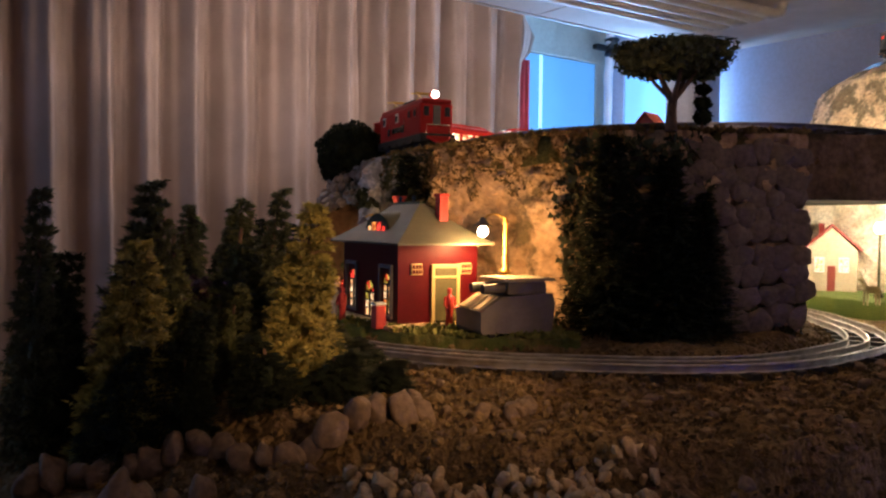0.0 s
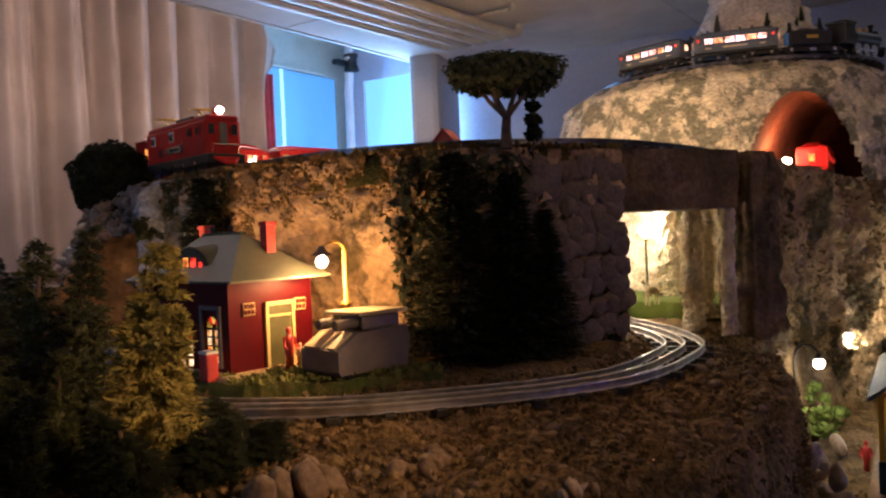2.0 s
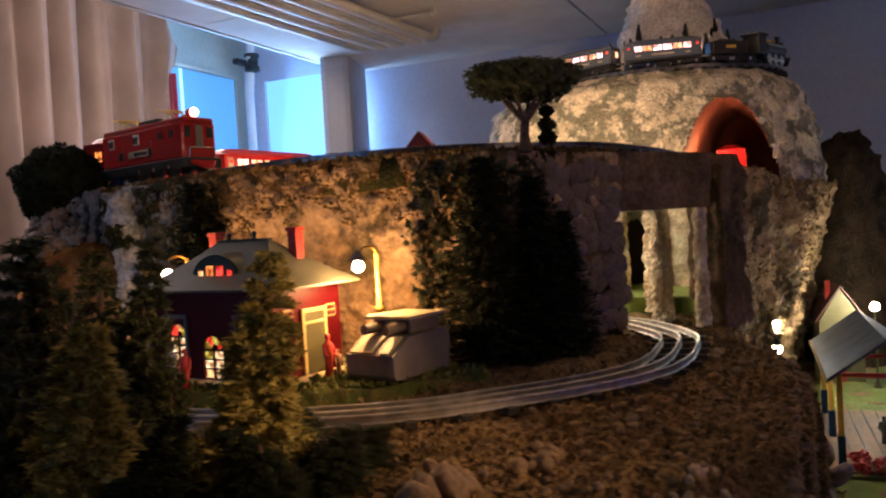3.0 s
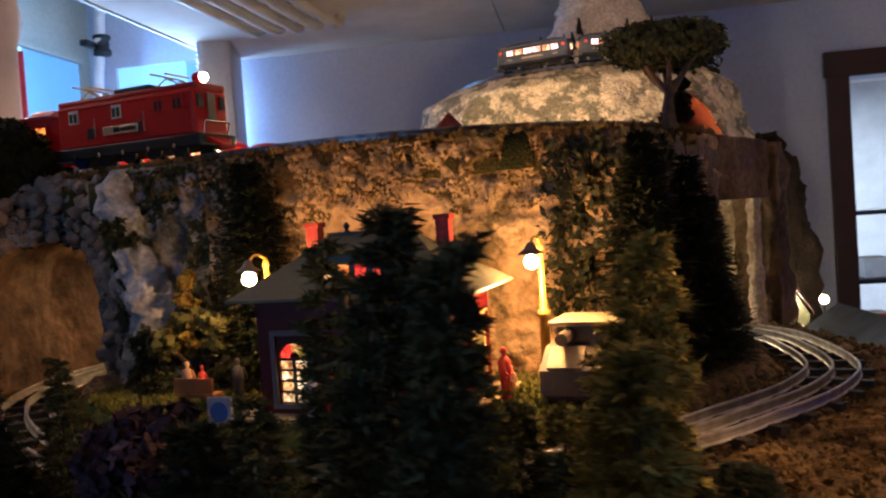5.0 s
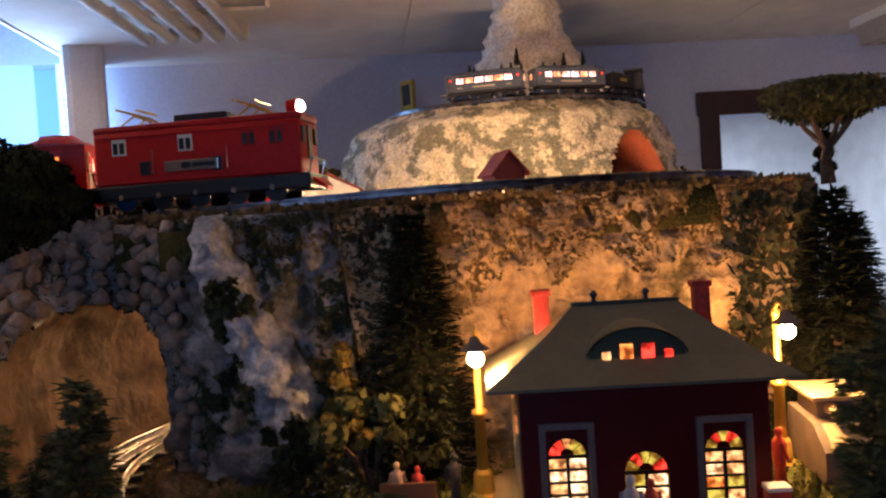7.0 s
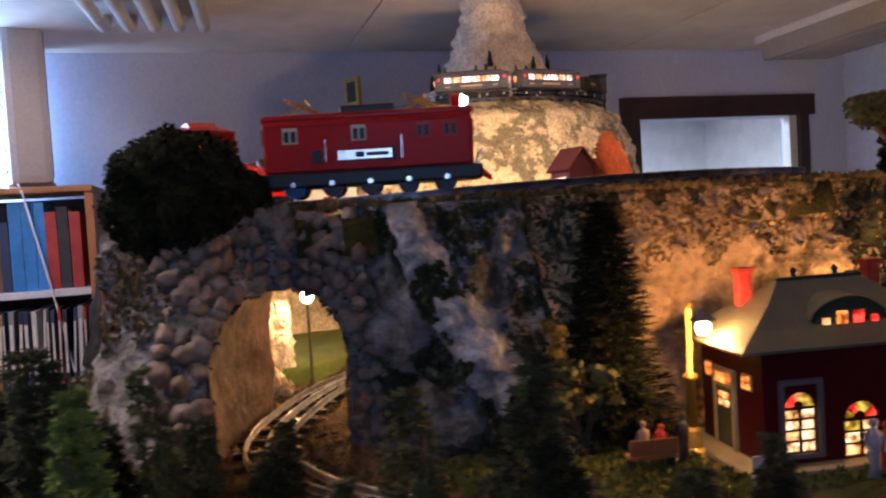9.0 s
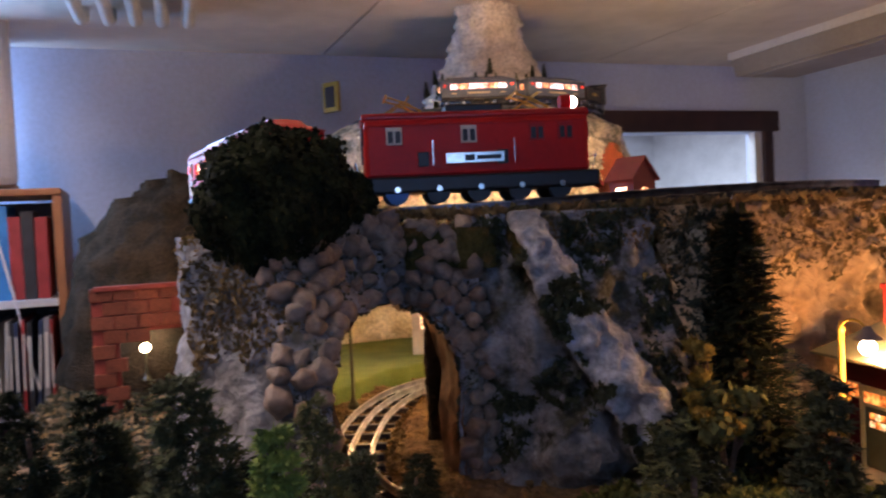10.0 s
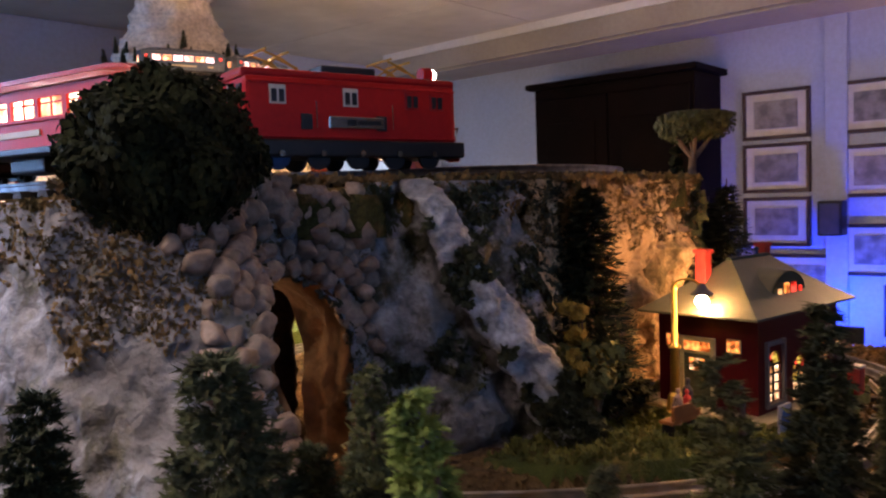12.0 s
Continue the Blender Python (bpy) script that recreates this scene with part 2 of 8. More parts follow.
M = {
    "ceiling": mat("ceiling_paint", (0.74, 0.69, 0.62), (0.60, 0.54, 0.47), 0.9, scale=1.3, fine=9, bump=0.15, depth=0.01),
    "wall": mat("wall_paint", (0.55, 0.62, 0.78), (0.48, 0.55, 0.72), 0.85, scale=1.1, fine=60, bump=0.1),
    "ebony": mat("ebony_stain", (0.009, 0.005, 0.0045), (0.006, 0.004, 0.0035), 0.6, scale=7, fine=70, bump=0.15),
    # grey for the white fan's case: the shade on its side is in the colour
    "fan_case": mat("fan_case_shaded", (0.42, 0.40, 0.40), (0.37, 0.35, 0.35), 0.5, scale=4, fine=80, bump=0.05),
    "box_paint": mat("lamp_box_paint", (0.36, 0.33, 0.30), (0.30, 0.27, 0.245), 0.7, scale=3, fine=60, bump=0.1),
    # dark tone for the unseen wall, to cut the light it bounces
    "panel": mat("bounce_cut_panel", (0.085, 0.055, 0.04), (0.06, 0.04, 0.03), 0.6, scale=5, fine=60, bump=0.15),
    "floor": mat("floor_boards", (0.20, 0.12, 0.07), (0.14, 0.08, 0.05), 0.6, scale=3, fine=40),
    "curtain": mat("curtain_cloth", (0.36, 0.26, 0.21), (0.29, 0.21, 0.165), 0.95, scale=4, fine=400, bump=0.2, depth=0.001),
    "lining": mat("red_lining", (0.45, 0.05, 0.07), (0.35, 0.04, 0.05), 0.9, fine=300, bump=0.1, depth=0.001),
    "soil": mat("soil", (0.24, 0.16, 0.065), (0.12, 0.08, 0.036), 0.95, scale=14, fine=120, bump=1.0, depth=0.016, c3=(0.24, 0.16, 0.085)),
    "rock": mat("rock_tan", (0.58, 0.42, 0.25), (0.38, 0.25, 0.13), 0.85, scale=11, fine=70, bump=1.0, depth=0.010, c3=(0.15, 0.115, 0.055), patch=(0.525, 0.61)),
    "rock_grey": mat("rock_grey", (0.30, 0.305, 0.315), (0.14, 0.14, 0.145), 0.85, scale=22, fine=70, bump=1.0, depth=0.011, c3=(0.15, 0.145, 0.10), patch=(0.55, 0.66), vary=0.22),
    "fall_rock": mat("fall_rock", (0.30, 0.31, 0.33), (0.15, 0.155, 0.16), 0.8, scale=24, fine=110, bump=0.9, depth=0.007, c3=(0.06, 0.06, 0.035), patch=(0.50, 0.60)),
    "rock_white": mat("plaster_rock", (0.74, 0.66, 0.48), (0.58, 0.50, 0.34), 0.9, scale=26, fine=110, bump=1.0, depth=0.010, c3=(0.22, 0.21, 0.145), vary=0.3, patch=(0.49, 0.55)),
    "rock_pale": mat("pale_rock", (0.72, 0.64, 0.50), (0.52, 0.43, 0.29), 0.85, scale=20, fine=110, bump=0.8, depth=0.005),
    "rock_smooth": mat("smooth_tan_rock", (0.29, 0.165, 0.080), (0.17, 0.098, 0.048), 0.85, scale=12, fine=50, bump=0.7, depth=0.005),
    "bank_rock": mat("bank_rock", (0.46, 0.33, 0.18), (0.27, 0.19, 0.10), 0.9, scale=13, fine=80, bump=1.0, depth=0.012, c3=(0.075, 0.06, 0.03), patch=(0.50, 0.58)),
    "ramp_rock": mat("brown_rock", (0.20, 0.14, 0.085), (0.11, 0.08, 0.045), 0.9, scale=10, fine=100, bump=0.8, depth=0.006, c3=(0.06, 0.05, 0.03)),
    "stone": mat("field_stone", (0.42, 0.30, 0.22), (0.19, 0.160, 0.135), 0.6, scale=12, fine=130, bump=0.5, depth=0.003, random_piece=0.45),
    "block": mat("wall_stone", (0.22, 0.17, 0.12), (0.13, 0.10, 0.075), 0.85, scale=12, fine=130, bump=0.6, depth=0.003, random_piece=0.3),
    "quartz": mat("shiny_pebble", (0.66, 0.52, 0.32), (0.36, 0.25, 0.13), 0.22, scale=30, fine=150, bump=0.4, depth=0.003, random_piece=0.35),
    "pebble": mat("brown_pebble", (0.30, 0.20, 0.12), (0.15, 0.10, 0.06), 0.75, scale=14, fine=150, bump=0.5, depth=0.003, random_piece=0.4),
    "moss": mat("moss", (0.085, 0.075, 0.025), (0.045, 0.05, 0.018), 1.0, scale=16, fine=240, bump=1.0, depth=0.006, c3=(0.17, 0.105, 0.04)),
    "grass": mat("grass_mat", (0.10, 0.13, 0.025), (0.06, 0.085, 0.02), 1.0, scale=22, fine=400, bump=1.0, depth=0.004, c3=(0.17, 0.15, 0.04)),
    "lawn": mat("lawn_green", (0.15, 0.20, 0.035), (0.11, 0.16, 0.03), 1.0, scale=16, fine=400, bump=1.0, depth=0.003),
    "pine": mat("pine_needles", (0.075, 0.090, 0.032), (0.035, 0.045, 0.017), 0.9, scale=40, fine=300, bump=0.4),
    "fir": mat("fir_needles", (0.030, 0.040, 0.019), (0.015, 0.021, 0.010), 0.9, scale=40, fine=300, bump=0.4),
    "fir_mid": mat("fir_needles_olive", (0.088, 0.100, 0.040), (0.045, 0.055, 0.024), 0.9, scale=40, fine=300, bump=0.4),
    "hill_brown": mat("dark_hill", (0.055, 0.040, 0.025), (0.026, 0.021, 0.014), 0.95, scale=16, fine=140, bump=1.0, depth=0.012),
    "fir_gold": mat("fir_needles_gold", (0.52, 0.43, 0.10), (0.28, 0.25, 0.06), 0.9, scale=40, fine=300, bump=0.4),
    "fir_green": mat("fir_needles_green", (0.26, 0.37, 0.08), (0.15, 0.22, 0.05), 0.9, scale=40, fine=300, bump=0.4),
    "leaf_dark": mat("leaves_dark", (0.026, 0.032, 0.013), (0.010, 0.013, 0.007), 0.95, scale=40, fine=300, bump=0.4),
    "leaf_olive": mat("leaves_olive", (0.12, 0.13, 0.04), (0.07, 0.08, 0.028), 0.95, scale=40, fine=300, bump=0.4),
    "leaf_yellow": mat("leaves_yellow", (0.26, 0.19, 0.03), (0.17, 0.12, 0.02), 0.95, scale=40, fine=300, bump=0.4),
    "leaf_purple": mat("leaves_purple", (0.10, 0.055, 0.075), (0.055, 0.03, 0.045), 0.95, scale=40, fine=300, bump=0.4),
    "lawn_blades": mat("lawn_blades", (0.21, 0.22, 0.055), (0.12, 0.14, 0.035), 0.9, scale=30, fine=300, bump=0.3),
    "bark": mat("bark", (0.16, 0.10, 0.065), (0.09, 0.06, 0.04), 0.95, scale=60, fine=300, bump=0.8, depth=0.002),
    "house_red": mat("tin_crimson", (0.085, 0.003, 0.006), (0.070, 0.0026, 0.005), 0.42, scale=12, fine=200, bump=0.05, clear=0.04),
    "roof": mat("tin_roof", (0.125, 0.130, 0.088), (0.105, 0.110, 0.074), 0.5, scale=14, fine=150, bump=0.08),
    "dormer": mat("dormer_green", (0.03, 0.055, 0.035), (0.02, 0.04, 0.025), 0.45, fine=150, bump=0.05),
    "chimney": mat("chimney_red", (0.42, 0.04, 0.03), (0.32, 0.03, 0.025), 0.6, fine=150),
    "trim_cream": mat("trim_cream", (0.62, 0.50, 0.22), (0.55, 0.43, 0.18), 0.5, fine=150, bump=0.05),
    "trim_grey": mat("window_surround", (0.16, 0.135, 0.13), (0.13, 0.11, 0.11), 0.6, fine=150, bump=0.1),
    "door_green": mat("door_green", (0.11, 0.11, 0.05), (0.085, 0.085, 0.04), 0.5, fine=150, bump=0.05),
    "base_cream": mat("base_cream", (0.50, 0.42, 0.26), (0.42, 0.34, 0.2), 0.6, fine=150, bump=0.1),
    "brass": mat("brass_paint", (0.62, 0.40, 0.07), (0.52, 0.32, 0.05), 0.35, metal=0.3, fine=200, bump=0.05),
    "dark": mat("black_iron", (0.013, 0.013, 0.014), (0.009, 0.009, 0.010), 0.42, metal=0.1, fine=150, bump=0.1),
    "rail": mat("rail_steel", (0.60, 0.57, 0.53), (0.40, 0.37, 0.33), 0.45, metal=1.0, scale=50, fine=200, bump=0.1, depth=0.001),
    "tie": mat("tie_metal", (0.05, 0.042, 0.036), (0.03, 0.026, 0.022), 0.6, metal=0.2, fine=200, random_piece=0.3),
    "car_red": mat("car_red", (0.52, 0.016, 0.012), (0.46, 0.012, 0.010), 0.5, scale=10, fine=150, bump=0.04, clear=0.04),
    "car_red_roof": mat("car_roof_red", (0.40, 0.012, 0.012), (0.34, 0.01, 0.01), 0.35, scale=10, fine=150, bump=0.04, clear=0.08),
    "car_grey": mat("car_grey", (0.10, 0.125, 0.165), (0.08, 0.10, 0.135), 0.4, metal=0.2, fine=150, bump=0.04),
    "cream": mat("cream_plate", (0.55, 0.45, 0.30), (0.5, 0.4, 0.26), 0.5, fine=150, bump=0.05),
    "nickel": mat("nickel", (0.7, 0.68, 0.62), (0.6, 0.58, 0.52), 0.2, metal=1.0, fine=150, bump=0.03),
    # dark blue paint; on bogies and wheels it stands for blue light on black
    "dark_blue": mat("dark_blue", (0.016, 0.05, 0.13), (0.012, 0.036, 0.09), 0.35, metal=0.5, fine=150, bump=0.05),
    "white": mat("white_plastic", (0.74, 0.74, 0.75), (0.68, 0.68, 0.7), 0.5, scale=4, fine=80, bump=0.05),
    "white_wood": mat("white_shelf", (0.66, 0.66, 0.68), (0.58, 0.58, 0.6), 0.55, scale=6, fine=90, bump=0.1),
    "wood": mat("shelf_wood", (0.42, 0.17, 0.06), (0.34, 0.13, 0.045), 0.5, scale=9, fine=80, bump=0.15),
    "frame_dark": mat("dark_wood", (0.045, 0.018, 0.014), (0.03, 0.012, 0.01), 0.5, scale=9, fine=90, bump=0.15),
    "grey_toy": mat("grey_toy", (0.20, 0.17, 0.14), (0.15, 0.125, 0.10), 0.6, scale=30, fine=200, bump=0.1),
    "brick": mat("brick_red", (0.24, 0.065, 0.035), (0.17, 0.05, 0.03), 0.85, scale=30, fine=200, bump=0.4, random_piece=0.25),
    "tunnel_red": mat("tunnel_lining", (0.14, 0.046, 0.025), (0.09, 0.030, 0.017), 0.9, scale=8, fine=60, bump=0.6),
    "paper": mat("paper", (0.7, 0.68, 0.62), (0.62, 0.6, 0.54), 0.8, fine=200, bump=0.05),
    "hut_red": mat("hut_red", (0.30, 0.05, 0.035), (0.24, 0.04, 0.03), 0.6, fine=150, bump=0.1),
    "orange": mat("orange_bag", (0.62, 0.10, 0.025), (0.5, 0.07, 0.02), 0.5, scale=9, fine=60, bump=0.3),
    "blue": mat("blue_cloth", (0.03, 0.12, 0.42), (0.02, 0.09, 0.33), 0.6, fine=100, bump=0.2),
    "pipe": mat("pipe_paint", (0.60, 0.55, 0.48), (0.5, 0.45, 0.39), 0.5, scale=6, fine=60, bump=0.1),
    "skin": mat("figure_paint", (0.5, 0.33, 0.23), (0.4, 0.25, 0.18), 0.6, fine=200, bump=0.05),
    "fig_red": mat("figure_red", (0.55, 0.05, 0.04), (0.42, 0.04, 0.03), 0.6, fine=200, bump=0.05),
    "fig_dark": mat("figure_dark", (0.06, 0.055, 0.06), (0.04, 0.04, 0.045), 0.6, fine=200, bump=0.05),
    "fig_pale": mat("figure_pale", (0.42, 0.42, 0.5), (0.35, 0.35, 0.42), 0.6, fine=200, bump=0.05),
    "globe": glow("lit_globe", (1.0, 0.80, 0.46), 26.0),
    "headlight": glow("lit_headlight", (1.0, 0.86, 0.62), 30.0),
    "pane_warm": glow("lit_pane_warm", (1.0, 0.56, 0.20), 0.8, 0.8),
    "pane_white": glow("lit_pane_white", (1.0, 0.74, 0.38), 1.05, 0.8),
    "pane_red": glow("lit_pane_red", (1.0, 0.06, 0.03), 0.9, 0.8),
    "pane_yellow": glow("lit_pane_yellow", (0.75, 0.60, 0.08), 0.5, 0.8),
    "pane_orange": glow("lit_pane_orange", (1.0, 0.33, 0.06), 0.9, 0.8),
    "car_pane": glow("lit_car_window", (1.0, 0.78, 0.50), 3.4, 0.6, 55.0),
    "car_pane_dim": glow("lit_car_window_dim", (1.0, 0.50, 0.24), 1.7, 0.6, 55.0),
    "car_pane_pink": glow("lit_car_window_pink", (1.0, 0.66, 0.66), 3.0, 0.6, 55.0),
    "sky": glow("window_sky", (0.16, 0.46, 0.95), 0.85),
    "sky_white": glow("window_glare", (0.45, 0.85, 1.0), 1.1),
    "bay": mat("bay_paint", (0.46, 0.50, 0.44), (0.40, 0.44, 0.39), 0.85, scale=2, fine=60, bump=0.1),
    # daylight coming through the blinds is put in as emission of the cloth
    "blind": mat("glow_blind_cloth", (0.10, 0.22, 0.42), (0.09, 0.20, 0.39), 0.9, scale=3, fine=300, bump=0.05, emit=(0.10, 0.34, 0.72), power=0.75),
    "blind_pale": mat("pale_glow_blind_cloth", (0.16, 0.30, 0.48), (0.14, 0.27, 0.45), 0.9, scale=3, fine=300, bump=0.05, emit=(0.20, 0.52, 0.90), power=1.1),
    "strip": glow("strip_tube", (1.0, 0.92, 0.85), 8.0),
}
for key, gloss in (("ebony", 0.06), ("car_red", 0.22), ("car_red_roof", 0.3), ("house_red", 0.25), ("leaf_dark", 0.15), ("fir", 0.2), ("curtain", 0.1), ("hill_brown", 0.08), ("moss", 0.15), ("soil", 0.2), ("ramp_rock", 0.15), ("tunnel_red", 0.15), ("bank_rock", 0.2)):
    M[key].node_tree.nodes["Principled BSDF"].inputs["Specular IOR Level"].default_value = gloss


# ---- mesh helpers ----
def thing(name, x, y, z, rz=0.0, label="", category="", group="", kind="", scale=1.0):
    ob = new(name)
    ob.empty_display_size = 0.02
    ob.matrix_basis = pose(x, y, z, 0, 0, rz) @ Matrix.Scale(scale, 4)
    return tagged(ob, label, category, group, kind)


def part(name, bm, material, parent=None, label="", smooth=False, category="", kind="", group=""):
    mesh = bpy.data.meshes.new(name)
    if smooth:
        for f in bm.faces:
            f.smooth = True
    bm.to_mesh(mesh)
    bm.free()
    for m in material if isinstance(material, (list, tuple)) else (material,):
        mesh.materials.append(m)
    ob = new(name, mesh)
    ob.parent = parent
    return tagged(ob, label, category, group, kind)


def box(bm, c, s, bevel=0.0, rz=0.0, ry=0.0, index=0):
    got = bmesh.ops.create_cube(bm, size=1.0, matrix=pose(*c, 0, ry, rz) @ Matrix.Diagonal((*s, 1)))["verts"]
    if bevel:
        edges = list({e for v in got for e in v.link_edges})
        bmesh.ops.bevel(bm, geom=edges, offset=bevel, segments=2, profile=0.6, affect="EDGES")
    if index:
        for f in {f for v in got if v.is_valid for f in v.link_faces}:
            f.material_index = index
    return bm


def boxes(*rows, bevel=0.0):
    bm = bmesh.new()
    for c, s in rows:
        box(bm, c, s, bevel)
    return bm


def tube(bm, pts, r, n=8, caps=True):
    """A round bar through points; r is one radius or one for each point."""
    pts = [Vector(p) for p in pts]
    rs = [r] * len(pts) if isinstance(r, (int, float)) else r
    rings = []
    up = Vector((0.0, 0.0, 1.0))
    for i, p in enumerate(pts):
        d = (pts[min(i + 1, len(pts) - 1)] - pts[max(i - 1, 0)]).normalized()
        a = d.cross(up) if abs(d.z) < 0.95 else d.cross(Vector((0, 1, 0)))
        a.normalize()
        b = a.cross(d)
        rings.append([bm.verts.new(p + rs[i] * (math.cos(2 * math.pi * k / n) * a + math.sin(2 * math.pi * k / n) * b)) for k in range(n)])
    for q, w in zip(rings, rings[1:]):
        for k in range(n):
            bm.faces.new((q[k], q[(k + 1) % n], w[(k + 1) % n], w[k]))
    if caps:
        bm.faces.new(rings[0])
        bm.faces.new(rings[-1][::-1])
    return bm


def lathe(bm, profile, n=16, at=(0, 0, 0), axis="z"):
    """Turns rows of (radius, height) round an upright axis, or round x or y."""
    rings = []
    for r, h in profile:
        ring = []
        for k in range(n):
            a = 2 * math.pi * k / n
            p = (r * math.cos(a), r * math.sin(a), h)
            p = p if axis == "z" else (p[2], p[0], p[1]) if axis == "x" else (p[0], p[2], p[1])
            ring.append(bm.verts.new(Vector(p) + Vector(at)))
        rings.append(ring)
    for q, w in zip(rings, rings[1:]):
        for k in range(n):
            bm.faces.new((q[k], q[(k + 1) % n], w[(k + 1) % n], w[k]))
    bm.faces.new(rings[0][::-1])
    bm.faces.new(rings[-1])
    bmesh.ops.recalc_face_normals(bm, faces=bm.faces)
    return bm


def ball(bm, c, r, sub=2, squash=(1, 1, 1), rough=0.0, freq=6.0):
    got = bmesh.ops.create_icosphere(bm, subdivisions=sub, radius=1.0)["verts"]
    c = Vector(c)
    for v in got:
        d = v.co.copy()
        k = 1 + rough * noise.noise(d * freq + c * 31)
        v.co = c + Vector((d.x * r * squash[0] * k, d.y * r * squash[1] * k, d.z * r * squash[2] * k))
    return bm


def prism(bm, outline, axis_vec, index=0):
    """A flat outline pushed along a vector."""
    low = [bm.verts.new(p) for p in outline]
    high = [bm.verts.new(Vector(p) + Vector(axis_vec)) for p in outline]
    fs = [bm.faces.new(low[::-1]), bm.faces.new(high)]
    for i in range(len(low)):
        j = (i + 1) % len(low)
        fs.append(bm.faces.new((low[i], low[j], high[j], high[i])))
    for f in fs:
        f.material_index = index
    bmesh.ops.recalc_face_normals(bm, faces=fs)
    return bm


def curve_points(ctrl, step, closed=False):
    """Even points along a smooth line through the control points."""
    c = [Vector(p) for p in ctrl]
    n = len(c)
    dense = []
    for i in range(n if closed else n - 1):
        p0, p1, p2, p3 = (c[(i + k) % n] if closed else c[min(max(i + k, 0), n - 1)] for k in (-1, 0, 1, 2))
        for j in range(24):
            t = j / 24
            dense.append(0.5 * (2 * p1 + (p2 - p0) * t + (2 * p0 - 5 * p1 + 4 * p2 - p3) * t * t + (3 * p1 - p0 - 3 * p2 + p3) * t ** 3))
    dense.append(c[0] if closed else c[-1])
    lengths = np.cumsum([0] + [(b - a).length for a, b in zip(dense, dense[1:])])
    count = max(2, round(lengths[-1] / step))
    out = []
    for s in np.linspace(0, lengths[-1], count + 1)[: count if closed else count + 1]:
        i = min(int(np.searchsorted(lengths, s, side="right")) - 1, len(dense) - 2)
        f = (s - lengths[i]) / max(lengths[i + 1] - lengths[i], 1e-9)
        out.append(dense[i].lerp(dense[i + 1], f))
    return out


def inside(x, y, poly):
    hit = False
    for (x1, y1), (x2, y2) in zip(poly, poly[1:] + poly[:1]):
        if (y1 > y) != (y2 > y) and x < (x2 - x1) * (y - y1) / (y2 - y1) + x1:
            hit = not hit
    return hit


def rocky(p, amp, freq):
    """Craggy relief at a place: lumps, cracks and grain, about -amp to amp."""
    q = Vector(p) * freq
    a = noise.fractal(q, 1.0, 2.1, 4)
    b = noise.voronoi(q * 1.7)[0]
    c = noise.noise(q * 5.3) + 0.7 * noise.noise(q * 9.1)
    return amp * (0.6 * a + 0.9 * (b[1] - b[0]) - 0.35 + 0.22 * c)


def rock_wall(name, low, high, step, material, amp=0.02, freq=14.0, hole=None, parent=None, label="", kind="", bulge=0.0, category="", depth=0.0):
    """A craggy face between a low and a high line in plan, with holes where hole(place) holds; depth closes it behind."""
    n = 200
    a, b = curve_points(low, 0.004), curve_points(high, 0.004)
    length = sum((q - p).length for p, q in zip(a, a[1:]))
    n = max(4, int(length / step))
    rise = max((q.z - p.z) for p, q in zip((a[0], a[-1]), (b[0], b[-1])))
    m = max(3, int(rise / step))
    bm = bmesh.new()
    grid = []
    for i in range(n + 1):
        p, q = a[round(i / n * (len(a) - 1))], b[round(i / n * (len(b) - 1))]
        p2, p1 = a[min(round(i / n * (len(a) - 1)) + 3, len(a) - 1)], a[max(round(i / n * (len(a) - 1)) - 3, 0)]
        side = (p2 - p1).normalized().cross(Vector((0, 0, 1)))
        col = []
        for j in range(m + 1):
            v = j / m
            c = p.lerp(q, v)
            off = rocky(c, amp, freq) + bulge * math.sin(math.pi * v)
            col.append(bm.verts.new(c + side * off + Vector((0, 0, 0.3 * rocky(c + Vector((9, 3, 1)), amp, freq) if 0 < j < m else 0))))
        grid.append(col)
    for i in range(n):
        for j in range(m):
            f = (grid[i][j], grid[i + 1][j], grid[i + 1][j + 1], grid[i][j + 1])
            mid = sum((v.co for v in f), Vector()) / 4
            if not (hole and hole(mid)):
                bm.faces.new(f)
    if depth:
        back = [[bm.verts.new(col[j].co + Vector(depth)) for j in (0, m)] for col in grid]
        for i in range(n):
            bm.faces.new((grid[i][m], grid[i + 1][m], back[i + 1][1], back[i][1]))
    bmesh.ops.delete(bm, geom=[v for v in bm.verts if not v.link_faces], context="VERTS")
    return part(name, bm, material, parent, label, True, category, kind)


def field(name, xs, ys, height, material, keep=None, parent=None, label="", kind="", category="", skirt=0.0):
    """A ground sheet with heights by a function of x and y."""
    bm = bmesh.new()
    g = [[bm.verts.new((x, y, height(x, y))) for y in ys] for x in xs]
    for i in range(len(xs) - 1):
        for j in range(len(ys) - 1):
            if not keep or keep((xs[i] + xs[i + 1]) / 2, (ys[j] + ys[j + 1]) / 2):
                bm.faces.new((g[i][j], g[i + 1][j], g[i + 1][j + 1], g[i][j + 1]))
    if skirt:
        edges = [e for e in bm.edges if len(e.link_faces) == 1]
        got = bmesh.ops.extrude_edge_only(bm, edges=edges)["geom"]
        for v in got:
            if isinstance(v, bmesh.types.BMVert):
                v.co.z -= skirt
    bmesh.ops.delete(bm, geom=[v for v in bm.verts if not v.link_faces], context="VERTS")
    return part(name, bm, material, parent, label, True, category, kind)


